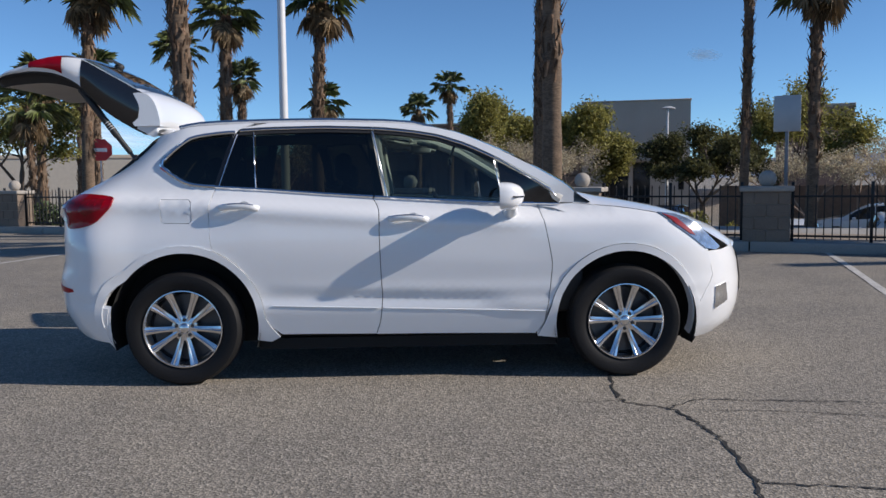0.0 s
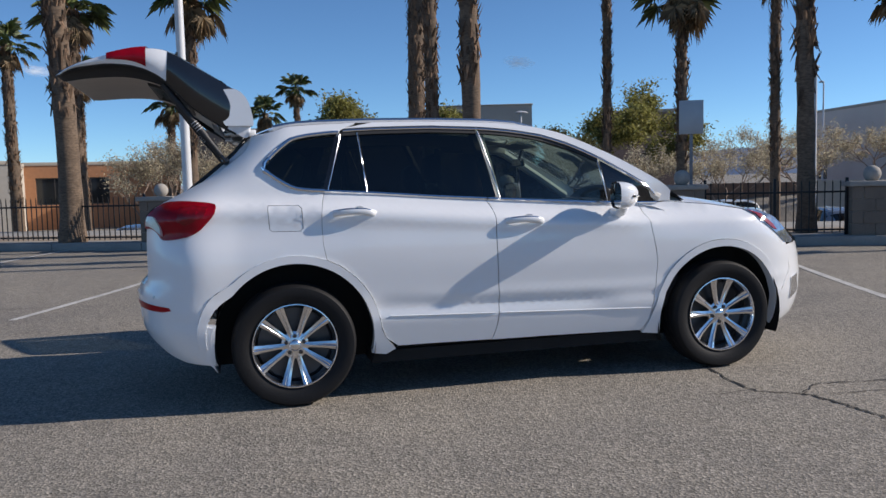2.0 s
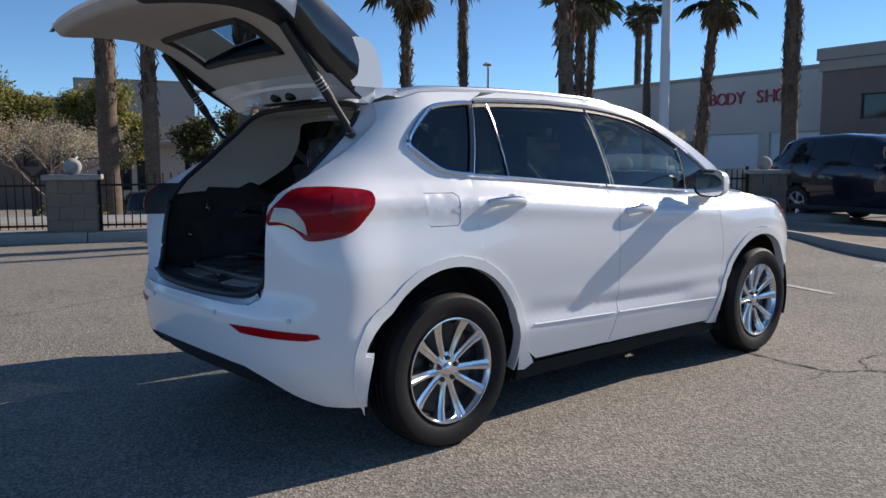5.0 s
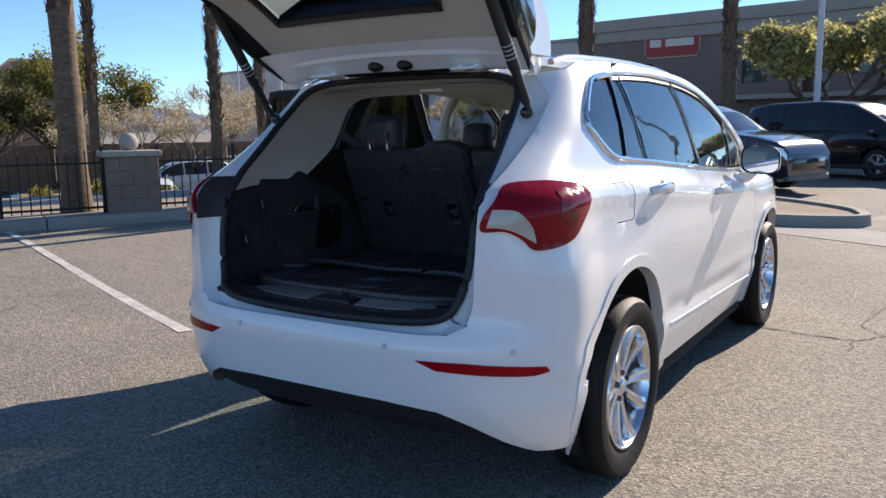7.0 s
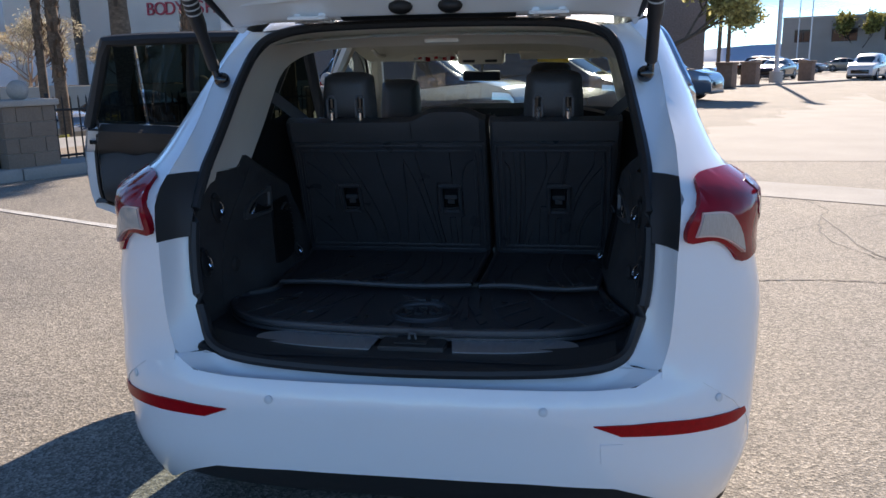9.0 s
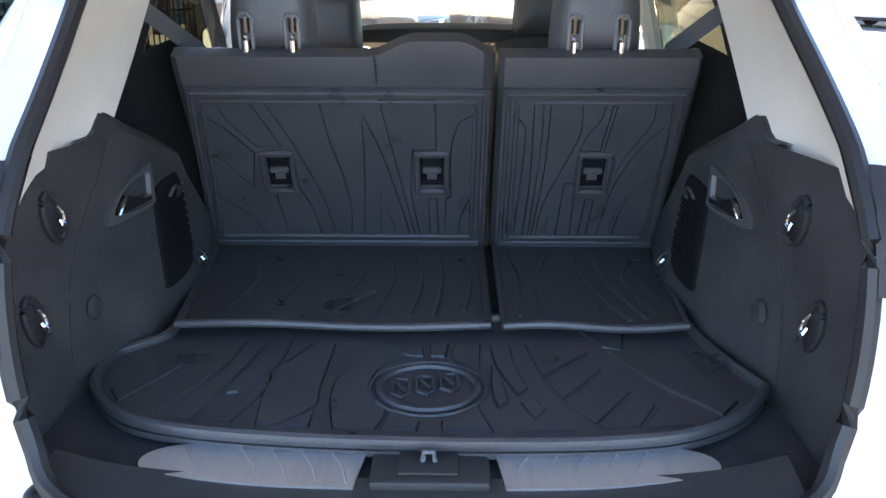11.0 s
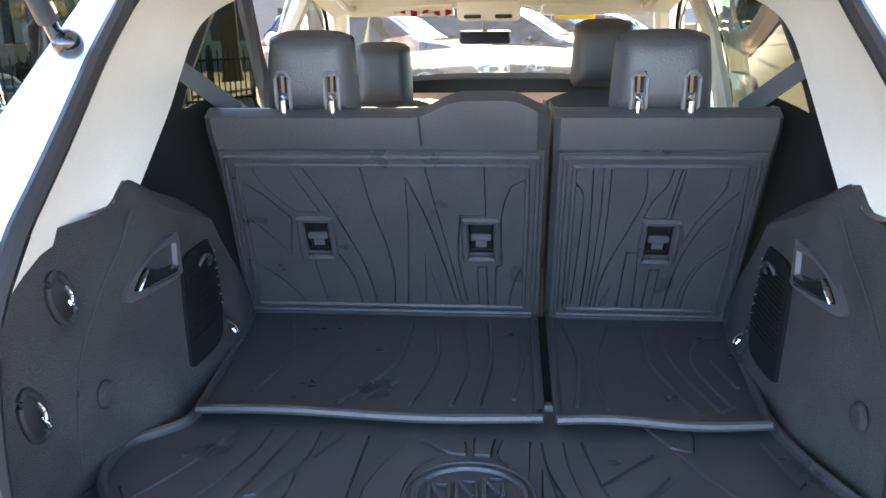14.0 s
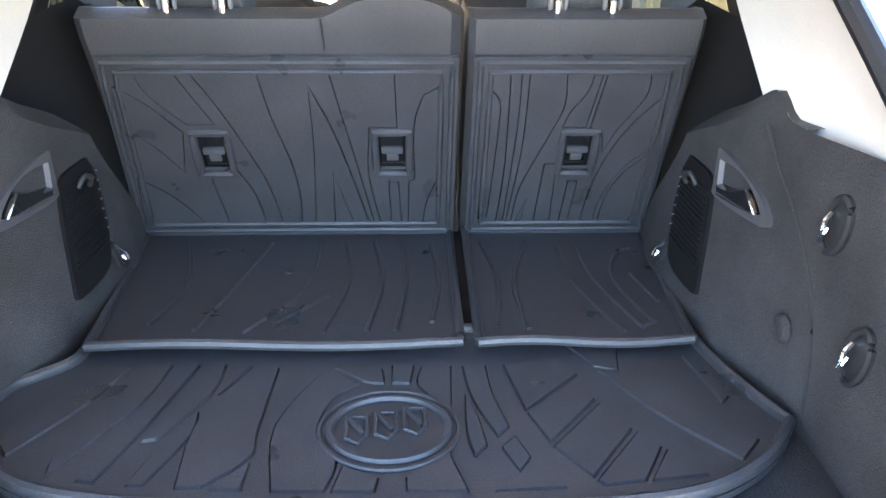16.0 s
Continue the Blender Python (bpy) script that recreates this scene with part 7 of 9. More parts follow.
PILLARS = [-11.0, -8.4, -5.7, -1.75, 1.3, 4.28, 6.95, 9.6, 12.2]
for x in PILLARS:
    pillar(x)
bar_bm = bmesh.new()
box(bar_bm, -0.008, 0.008, -0.008, 0.008, 0.05, 0.86)
lathe(bar_bm, [(0.0, 0.915), (0.014, 0.87), (0.006, 0.855)], 4)
BAR = finish("bar", bar_bm, IRON)
post_bm = bmesh.new()
box(post_bm, -0.022, 0.022, -0.022, 0.022, 0.0, 0.95, 0.003)
POST = finish("post", post_bm, IRON)
for a, b in zip(PILLARS, PILLARS[1:]):
    m = Matrix.Translation(kp(a, 0.33, 0.215)) @ pose(0, 0, 0, 0, 0, ang)
    L = (kp(b) - kp(a)).length
    f_ = root("fence_section", m, "black iron railing with spear-topped bars between pillars", "fence", "fence sections")
    for z in (0.10, 0.72):
        bm = bmesh.new()
        box(bm, 0.35, L - 0.35, -0.015, 0.015, z - 0.016, z + 0.016, 0.003)
        part("rail", bm, IRON, f_)
    n = int((L - 0.7) / 0.115)
    for k in range(1, n):
        o = part("bar", BAR, None, f_)
        o.matrix_basis = pose(0.35 + (L - 0.7) * k / n, 0, 0)
    for x in (0.375, L / 2, L - 0.375):
        o = part("post", POST, None, f_)
        o.matrix_basis = pose(x, 0.0, 0)

# ---- lamp posts ----
POLE = mat("white_pole", (0.62, 0.63, 0.64), 0.4, var=0.06, grain=0.04)
LAMPG = mat("lamp_housing", (0.45, 0.46, 0.47), 0.5, var=0.08)


def lot_pole(x, y, h, base=0.80, r=0.09):
    p = root("lamp_post", pose(x, y, ground_z(x, y)), "tall white square lamp post on a round concrete base", "lamp post", "tall lamp posts")
    if base:
        bm = bmesh.new()
        lathe(bm, [(0.0, 0), (0.38, 0.0), (0.37, base - 0.03), (0.34, base), (0.0, base)], 24)
        part("concrete_base", bm, mat("cast_base", (0.50, 0.48, 0.45), 0.9, var=0.08, grain=0.1), p)
    bm = bmesh.new()
    box(bm, -0.17, 0.17, -0.17, 0.17, base, base + 0.10, 0.02)
    part("base_cover", bm, POLE, p)
    bm = bmesh.new()
    lathe(bm, [(r, base), (r * 0.75, h)], 10)
    part("pole", bm, POLE, p)
    bm = bmesh.new()
    box(bm, -0.9, 0.9, -0.18, 0.18, h, h + 0.12, 0.04)
    part("lamp_head", bm, LAMPG, p)


def street_lamp(x, y, h, arm, turn):
    p = root("street_lamp", pose(x, y, 0, 0, 0, turn), "slim grey street lamp with one arm", "street lamp", "street lamps")
    bm = bmesh.new()
    lathe(bm, [(0.09, 0), (0.055, h)], 10)
    part("pole", bm, POLE, p)
    bm = bmesh.new()
    tube(bm, spline([(0, 0, h - 0.1), (arm * 0.3, 0, h + 0.06), (arm, 0, h + 0.08)], 4), 0.04, 6)
    part("arm", bm, POLE, p)
    bm = bmesh.new()
    lathe(bm, [(0.0, 0.10), (0.12, 0.08), (0.26, 0.0), (0.24, -0.04), (0.0, -0.06)], 14, pose(arm, 0, h + 0.05) @ Matrix.Diagonal((1.4, 0.8, 1, 1)))
    part("lamp_head", bm, LAMPG, p)


lot_pole(-1.09, 10.75, 9.0)
lot_pole(11.0, 5.45, 9.0, 1.0, 0.10)
lot_pole(23.8, 1.63, 9.0, 0.5, 0.10)
lot_pole(48, -12.6, 12.0, 0.7, 0.14)
street_lamp(14.21, 33.4, 4.6, 0.05, 0)
street_lamp(22.96, 22.6, 5.45, -0.35, 40)
street_lamp(44, 47, 8.0, -0.9, 40)
street_lamp(-11, 26, 5.6, -0.8, 0)
street_lamp(90, -26, 10, -1.2, 40)
street_lamp(110, -30, 10, -1.2, 40)
# sign board seen from behind
sg = root("sign_board", pose(7.77, 7.51, 0.2, 0, 0, -30), "blank grey sheet-metal sign back on a steel post", "sign")
bm = bmesh.new()
box(bm, -0.21, 0.21, -0.01, 0.01, 1.80, 2.40, 0.004)
part("panel", bm, mat("sign_metal", (0.40, 0.42, 0.44), 0.45, 0.3, var=0.06), sg)
bm = bmesh.new()
box(bm, -0.028, 0.028, 0.012, 0.06, 0.0, 2.38, 0.004)
part("post", bm, mat("sign_post", (0.22, 0.22, 0.23), 0.5, 0.5, var=0.1), sg)
ss = root("stop_sign", pose(-7.3, 17.5, 0.1, 0, 0, 25), "small red octagonal road sign on a post", "sign")
bm = bmesh.new()
lathe(bm, [(0.0, -0.006), (0.33, -0.006), (0.33, 0.006), (0.0, 0.006)], 8, pose(0, 0, 2.1, 90, 0, 0) @ pose(0, 0, 0, 0, 0, 22.5))
part("panel", bm, mat("sign_red", (0.55, 0.03, 0.03), 0.5), ss)
bm = bmesh.new()
tube(bm, [(0, 0.03, 0), (0, 0.03, 2.3)], 0.025, 6)
part("post", bm, POLE, ss)
bm = bmesh.new()
box(bm, -0.17, 0.17, -0.012, -0.008, 2.05, 2.15)
part("legend_bar", bm, mat("legend_white", (0.8, 0.8, 0.8), 0.5), ss)

# ---- palms ----
BARK = mat("palm_bark", (0.135, 0.095, 0.065), 0.95, var=0.25, var_scale=3, grain=0.45, grain_scale=14, bump=0.9, bump_scale=18, stretch=(1, 1, 2.5))
BOOT = mat("palm_boots", (0.15, 0.095, 0.06), 0.95, island=0.45, grain=0.3, grain_scale=20)
FROND = mat("palm_fronds", (0.085, 0.105, 0.030), 0.55, island=0.5, var=0.15)
DEAD = mat("dead_fronds", (0.21, 0.15, 0.085), 0.85, island=0.4)


def palm(x, y, h, r, lean=(0.0, 0.0), seed=0, crown=True, bare=0.35):
    """A fan palm: a tapered trunk, stubs of old leaves, a dead skirt and fan leaves."""
    rng = random.Random(seed)
    gz = min(0.1, ground_z(x, y))
    h = h + 0.1 - gz
    p = root("fan_palm", pose(x, y, gz), "tall fan palm with a ragged brown trunk" + (" and green fan crown" if crown else ""), "palm tree", "palm trees")
    bm = bmesh.new()
    n = 26
    pts, rad = [], []
    for k in range(n + 1):
        t = k / n
        pts.append((lean[0] * t * t + 0.03 * math.sin(t * 5 + seed), lean[1] * t * t + 0.03 * math.cos(t * 4 + seed), h * t))
        rad.append(r * (1.30 - 0.35 * min(1, t / 0.06)) * (1 - 0.22 * t) * rng.uniform(0.95, 1.05))
    tube(bm, pts, rad, 14)
    part("trunk", bm, BARK, p)
    # stubs
    verts, faces = [], []
    for k in range(int(h * 42)):
        t = bare + (1 - bare) * rng.random() ** 0.8
        i = min(int(t * n), n - 1)
        c = Vector(pts[i]).lerp(Vector(pts[i + 1]), t * n - i)
        a = rng.uniform(0, 2 * math.pi)
        rr = rad[i]
        d = Vector((math.cos(a), math.sin(a), 0))
        s = Vector((-d.y, d.x, 0))
        L, w = rng.uniform(0.12, 0.30), rng.uniform(0.03, 0.065)
        if rng.random() < 0.04:
            L *= 2.2
        base = c + d * rr * 0.9
        tip = base + d * rng.uniform(0.03, 0.15) + Vector((0, 0, rng.choice((1, 1, -1)) * L))
        b0 = len(verts)
        verts += [base - s * w, base + s * w, tip + s * w * 0.4, tip - s * w * 0.4, base + d * 0.03]
        faces += [(b0, b0 + 1, b0 + 2, b0 + 3), (b0, b0 + 4, b0 + 3), (b0 + 1, b0 + 2, b0 + 4)]
    me = bpy.data.meshes.new("leaf_stubs")
    me.from_pydata(verts, [], faces)
    me.materials.append(BOOT)
    tagged(part("trunk_bark", me, None, p), kind="stuff")
    if not crown:
        return p
    top = Vector(pts[-1])

    def fan(dirn, L, size, verts, faces, droop):
        """Stalk and split fan blade."""
        up = Vector((0, 0, 1))
        s = dirn.cross(up)
        s = s.normalized() if s.length > 0.05 else Vector((1, 0, 0))
        e = dirn.normalized() * L
        c = top + e + Vector((0, 0, -droop * 0.3 * L))
        b0 = len(verts)
        verts += [top - s * 0.02, top + s * 0.02, c + s * 0.02, c - s * 0.02]
        faces.append((b0, b0 + 1, b0 + 2, b0 + 3))
        f = (e.normalized() + Vector((0, 0, -droop))).normalized()
        nrm = s.cross(f).normalized()
        m_ = 15
        for k in range(m_):
            a = radians(-105 + 210 * k / (m_ - 1)) + rng.uniform(-0.05, 0.05)
            d = f * math.cos(a) + s * math.sin(a)
            ln = size * rng.uniform(0.75, 1.05) * (0.75 + 0.25 * math.cos(a))
            sd = nrm.cross(d).normalized()
            mid = c + d * ln * 0.55 + nrm * 0.05 * size
            tip = c + d * ln + Vector((0, 0, -0.30 * ln * rng.uniform(0.5, 1.3)))
            wd = 0.052 * size
            b0 = len(verts)
            verts += [c, mid + sd * wd, tip, mid - sd * wd]
            faces += [(b0, b0 + 1, b0 + 2), (b0, b0 + 2, b0 + 3)]

    verts, faces = [], []
    for k in range(30):
        el = radians(rng.uniform(-15, 80))
        az = rng.uniform(0, 2 * math.pi)
        fan(Vector((math.cos(az) * math.cos(el), math.sin(az) * math.cos(el), math.sin(el))), rng.uniform(0.55, 0.95), rng.uniform(0.6, 0.85), verts, faces, rng.uniform(0.1, 0.5))
    me = bpy.data.meshes.new("fan_leaves")
    me.from_pydata([tuple(v) for v in verts], [], faces)
    me.materials.append(FROND)
    part("crown", me, None, p)
    verts, faces = [], []
    for k in range(26):
        el = radians(rng.uniform(-80, -30))
        az = rng.uniform(0, 2 * math.pi)
        fan(Vector((math.cos(az) * math.cos(el), math.sin(az) * math.cos(el), math.sin(el))), rng.uniform(0.35, 0.8), rng.uniform(0.4, 0.65), verts, faces, 0.6)
    me = bpy.data.meshes.new("dead_leaves")
    me.from_pydata([tuple(v) for v in verts], [], faces)
    me.materials.append(DEAD)
    part("dead_skirt", me, None, p)
    return p


for i, (x, y, h, r, lean, crown) in enumerate((
        (6.02, 21.6, 10.6, 0.33, (0.1, 0), True), (5.09, 15.7, 9.0, 0.20, (-0.15, 0), True), (4.05, 8.75, 9.5, 0.19, (-0.30, 0.1), True), (12.8, 21.0, 11.0, 0.17, (0.1, 0), True), (11.7, 14.3, 6.2, 0.165, (0.1, 0), True),
        (19.0, 19.9, 8.6, 0.20, (0, 0), True), (9.38, 6.5, 8.6, 0.16, (-0.15, 0), True), (18.4, 13.6, 6.5, 0.19, (0.2, 0.2), True), (25.75, 19.2, 8.2, 0.18, (0.3, 0), True), (23.3, 12.2, 6.8, 0.21, (0.2, -0.4), True),
        (-3.39, 11.9, 9.0, 0.235, (-0.25, 0.1), True), (-5.26, 24.4, 7.2, 0.25, (0.1, 0), True), (-1.33, 19.0, 6.7, 0.19, (0.2, 0), True), (-7.33, 16.7, 6.4, 0.18, (0.15, 0), True), (21.5, 8.05, 8.5, 0.27, (-0.2, 0), True), (22.5, 3.86, 9.0, 0.24, (-0.2, 0.2), True),
        (-12.2, 24.0, 3.9, 0.13, (0, 0), True), (-9.5, 34, 7.6, 0.28, (0, 0), True), (-7.0, 36, 6.3, 0.26, (0, 0), True), (-3.2, 40, 5.6, 0.24, (0, 0), True), (2.2, 50, 6.0, 0.25, (0, 0), True), (4.5, 52, 7.8, 0.25, (0, 0), True), (9.5, 60, 4.6, 0.25, (0, 0), True), (13.5, 62, 4.6, 0.25, (0, 0), True),
        (-14.5, 30, 5.6, 0.22, (0.1, 0), True), (-13.2, 33, 6.4, 0.26, (-0.1, 0), True), (-16, 38, 5.4, 0.24, (0, 0), True), (33, 60, 5.4, 0.2, (0, 0), True), (39, 62, 5.0, 0.2, (0, 0), True), (120, -22, 10.5, 0.3, (0, 0), True), (124, -24, 9, 0.3, (0, 0), True), (126, -18, 7.5, 0.3, (0, 0), True), (47, 31, 12, 0.3, (0, 0), True), (50, 34, 12, 0.3, (0, 0), True))):
    palm(x, y, h, r, lean, i + 3, crown, 0.30 if i < 16 else 0.2)


# ---- buildings ----
STUCCO = mat("tan_stucco", (0.50, 0.43, 0.355), 0.95, var=0.08, var_scale=0.5, grain=0.1, grain_scale=25, bump=0.2, bump_scale=40)
STUCCO_G = mat("grey_tan_stucco", (0.62, 0.55, 0.48), 0.95, var=0.07, var_scale=0.4, grain=0.08, grain_scale=20, bump=0.2, bump_scale=40)
BROWN = mat("brown_brick", (0.25, 0.18, 0.15), 0.95, var=0.08, var_scale=0.6, grain=0.22, grain_scale=14, bump=0.3, bump_scale=30)
TRIMC = mat("pale_cornice", (0.40, 0.35, 0.29), 0.9, var=0.06)
ROOFM = mat("flat_roof", (0.42, 0.41, 0.39), 0.9, var=0.1)
DGLASS = mat("dark_window", (0.015, 0.018, 0.02), 0.06, var=0.2, var_scale=0.7)
DOORW = mat("pale_roller_door", (0.80, 0.80, 0.79), 0.7, var=0.06, stretch=(1, 1, 8), grain=0.05, grain_scale=6)
WALLC = mat("cream_wall", (0.50, 0.45, 0.38), 0.95, var=0.06, grain=0.06)
BLOCKW = mat("brown_block_wall", (0.24, 0.165, 0.125), 0.95, var=0.1, grain=0.15, grain_scale=6, bump=0.3)


def building(name, a, b, depth, h, wall_mat, label, openings=(), cornice=0.0, cap=0.25):
    """A flat-roofed building; its front runs from a to b and it reaches depth behind. Openings: (s, width, z0, z1, kind) along the front."""
    a, b = Vector((*a, 0)), Vector((*b, 0))
    L = (b - a).length
    r = root(name, Matrix.Translation(a) @ pose(0, 0, 0, 0, 0, math.degrees(math.atan2(b.y - a.y, b.x - a.x))), label, "building")
    # front wall with its openings cut through
    bm = bmesh.new()
    holes = [[(s, z0), (s + w, z0), (s + w, z1), (s, z1)] for s, w, z0, z1, k in openings]
    xs_ = sorted({0.0, L, *[q for o in openings for q in (o[0], o[0] + o[1])]})
    zs_ = sorted({-2.0, h, *[q for o in openings for q in (o[2], o[3])]})
    for x0, x1 in zip(xs_, xs_[1:]):
        for z0, z1 in zip(zs_, zs_[1:]):
            c = ((x0 + x1) / 2, (z0 + z1) / 2)
            if any(o[0] < c[0] < o[0] + o[1] and o[2] < c[1] < o[3] for o in openings):
                continue
            v = [bm.verts.new(p) for p in ((x0, 0, z0), (x1, 0, z0), (x1, 0, z1), (x0, 0, z1))]
            bm.faces.new(v)
    bmesh.ops.remove_doubles(bm, verts=bm.verts, dist=0.001)
    ret = bmesh.ops.extrude_face_region(bm, geom=list(bm.faces))
    bmesh.ops.translate(bm, verts=[g for g in ret["geom"] if isinstance(g, bmesh.types.BMVert)], vec=(0, 0.35, 0))
    part("wall", bm, wall_mat, r, smooth=False)
    for q in ((0, 0.35, 0.35, depth), (L - 0.35, L, 0.35, depth), (0.35, L - 0.35, depth - 0.35, depth)):
        bm = bmesh.new()
        box(bm, *q, -2.0, h)
        part("wall", bm, wall_mat, r, smooth=False)
    bm = bmesh.new()
    box(bm, 0.35, L - 0.35, 0.35, depth - 0.35, h - 0.5, h - 0.3)
    part("roof", bm, ROOFM, r)
    bm = bmesh.new()
    box(bm, -0.06, L + 0.06, -0.06, 0.41, h, h + cap, 0.03)
    box(bm, -0.06, 0.41, 0.41, depth + 0.06, h, h + cap, 0.03)
    box(bm, L - 0.41, L + 0.06, 0.41, depth + 0.06, h, h + cap, 0.03)
    if cornice:
        box(bm, -0.25, L + 0.25, -0.28, -0.06, h - cornice * 0.35, h + cap, 0.05)
        box(bm, -0.14, L + 0.14, -0.16, 0.0, h - cornice, h - cornice * 0.35, 0.04)
    part("parapet", bm, TRIMC, r)
    for s, w, z0, z1, k in openings:
        if k == "door":
            bm = bmesh.new()
            n = max(4, int((z1 - z0) / 0.45))
            box(bm, s, s + w, 0.185, 0.225, z0, z1)
            rd_ = part("roller_door", bm, DOORW, r)
            for i in range(n):
                bm = bmesh.new()
                box(bm, s, s + w, 0.16, 0.183, z0 + (z1 - z0) * i / n + 0.01, z0 + (z1 - z0) * (i + 1) / n - 0.01, 0.008, None, 1)
                part("slat", bm, DOORW, rd_)
        else:
            n = max(1, round(w / 1.3))
            win = None
            bm = bmesh.new()
            box(bm, s, s + w, 0.15, 0.21, z0, z0 + 0.07)
            box(bm, s, s + w, 0.15, 0.21, z1 - 0.07, z1)
            for i in range(n + 1):
                x = s + (w - 0.06) * i / n
                box(bm, x, x + 0.06, 0.15, 0.21, z0 + 0.07, z1 - 0.07)
            win = part("window", bm, mat("window_frame", (0.06, 0.055, 0.05), 0.5), r, smooth=False)
            for i in range(n):
                bm = bmesh.new()
                box(bm, s + 0.03 + (w - 0.06) * i / n, s + 0.03 + (w - 0.06) * (i + 1) / n, 0.17, 0.185, z0 + 0.04, z1 - 0.04)
                part("pane", bm, DGLASS, win)
    return r


building("office_building", (14.0, 51.62), (21.12, 49.5), 22, 6.6, STUCCO, "tan stucco office building with dark glazed entrance", [(1.5, 1.75, -0.6, 2.35, "win"), (3.55, 1.2, -0.6, 2.35, "win"), (6.65, 0.4, 0.4, 2.2, "win")], 0.0, 0.12)
building("brown_office", (-3.0, 57.0), (13.9, 52.0), 18, 5.35, mat("dark_brown_stucco", (0.21, 0.155, 0.125), 0.95, var=0.08, var_scale=0.5, grain=0.1, grain_scale=25), "low dark brown office wing beside the tan office", [(14.6, 0.9, 1.0, 2.1, "win"), (3.0, 3.0, 0.4, 2.0, "win"), (9.0, 2.4, 0.4, 2.0, "win")], 0.0, 0.12)
bm = bmesh.new()
box(bm, 9.4, 15.4, -0.9, -0.02, 2.42, 2.72, 0.03, Matrix.Translation((6.0, 54.0, 0)) @ pose(0, 0, 0, 0, 0, math.degrees(math.atan2(-4.5, 15.12))))
thing("entrance_canopy", bm, TRIMC, "pale flat canopy over the entrance", "canopy")
building("rear_building", (29.6, 54.3), (34.3, 52.15), 20, 6.35, BROWN, "brown block-like building far behind the trees", [(1.0, 1.0, 4.6, 5.5, "win")])
bs = building("workshop", (53.5, 60.5), (46.2, 15.0), 40, 6.75, STUCCO_G, "long grey-tan workshop with pale roller doors", [(2.0, 1.6, 0.6, 2.8, "win"), (13.6, 4.3, -1.6, 3.0, "door"), (18.7, 4.3, -1.6, 3.0, "door"), (23.8, 4.3, -1.6, 3.0, "door"), (28.9, 4.3, -1.6, 3.0, "door"), (34.0, 4.3, -1.6, 3.0, "door"), (39.1, 4.3, -1.6, 3.0, "door")])
# lettering on the workshop
RED_LET = mat("red_letters", (0.42, 0.03, 0.05), 0.5, var=0.05)
for k, ch in enumerate("BODY SHOP"):
    if ch == " ":
        continue
    cu = bpy.data.curves.new("letter", "FONT")
    cu.body, cu.size, cu.extrude, cu.align_x = ch, 1.15, 0.05, "CENTER"
    tmp = new("letter_curve", cu)
    me = bpy.data.meshes.new_from_object(tmp)
    bpy.data.objects.remove(tmp)
    me.materials.clear()
    me.materials.append(RED_LET)
    lt = part("letter", me, None, bs)
    lt.matrix_basis = pose(34.6 + k * 0.75, -0.06, 4.95, 90, 0, 0)
bd = building("dealership", (42.2, 16.4), (39.0, -7.0), 26, 6.9, BROWN, "brown two-storey dealership with pale cornice and red sign", [(2.2, 1.9, 3.4, 4.7, "win"), (9.0, 1.3, 3.4, 4.9, "win"), (12.0, 1.3, 2.8, 4.9, "win"), (14.2, 1.1, 3.6, 5.0, "win"), (16.4, 3.0, 3.6, 5.0, "win"), (4, 4.5, 0.2, 2.4, "win"), (12, 7, 0.2, 2.4, "win")], 0.9, 0.35)
bm = bmesh.new()
patch(bm, [(0.15, 0), (3.05, 0), (3.05, 0.15), (3.2, 0.3), (3.2, 1.3), (3.05, 1.45), (3.05, 1.6), (0.15, 1.6), (0.15, 1.45), (0, 1.3), (0, 0.3), (0.15, 0.15)], lambda u, v: Vector((3.6 + u, -0.10, 4.95 + v)), 0.4, 0.09, (), (0, 1, 0))
sgn_ = part("wall_sign", bm, mat("sign_gold", (0.55, 0.36, 0.22), 0.4), bd, "red wall sign with cream bars and gold rim")
bm = bmesh.new()
patch(bm, [(0.22, 0.08), (2.98, 0.08), (3.12, 0.3), (3.12, 1.3), (2.98, 1.52), (0.22, 1.52), (0.08, 1.3), (0.08, 0.3)], lambda u, v: Vector((3.6 + u, -0.115, 4.95 + v)), 0.4, 0.01, (), (0, 1, 0))
part("sign_face", bm, mat("sign_face_red", (0.42, 0.025, 0.025), 0.4, var=0.05), sgn_)
for x0, x1 in ((0.35, 1.0), (1.25, 2.85)):
    bm = bmesh.new()
    box(bm, 3.6 + x0, 3.6 + x1, -0.14, -0.118, 5.55, 5.95)
    part("legend_bar", bm, mat("legend_cream", (0.75, 0.68, 0.55), 0.5), sgn_)
bm = bmesh.new()
box(bm, 8.2, 9.6, -0.14, 0.0, 5.9, 6.3, 0.02)
part("yellow_sign", bm, mat("sign_yellow", (0.55, 0.36, 0.03), 0.5), bd)
bm = bmesh.new()
box(bm, 8.5, 20.5, -1.2, 0.0, 2.55, 2.8, 0.03)
part("canopy", bm, TRIMC, bd)
building("far_building", (112, -28.5), (104, -44), 14, 6.6, mat("weathered_grey_render", (0.30, 0.27, 0.24), 0.95, var=0.08, var_scale=0.5), "grey two-storey building far across the car park", [(1.5, 2, 3.6, 5.2, "win"), (6, 3, 3.6, 5.2, "win"), (12, 2, 3.6, 5.2, "win")])
building("low_building", (-30, 58), (-4, 60), 10, 3.1, mat("orange_fascia", (0.42, 0.20, 0.10), 0.9, var=0.08), "low orange-brown building with open bays", [(2, 5, 0.2, 2.2, "win"), (9, 5, 0.2, 2.2, "win"), (16, 5, 0.2, 2.2, "win")])
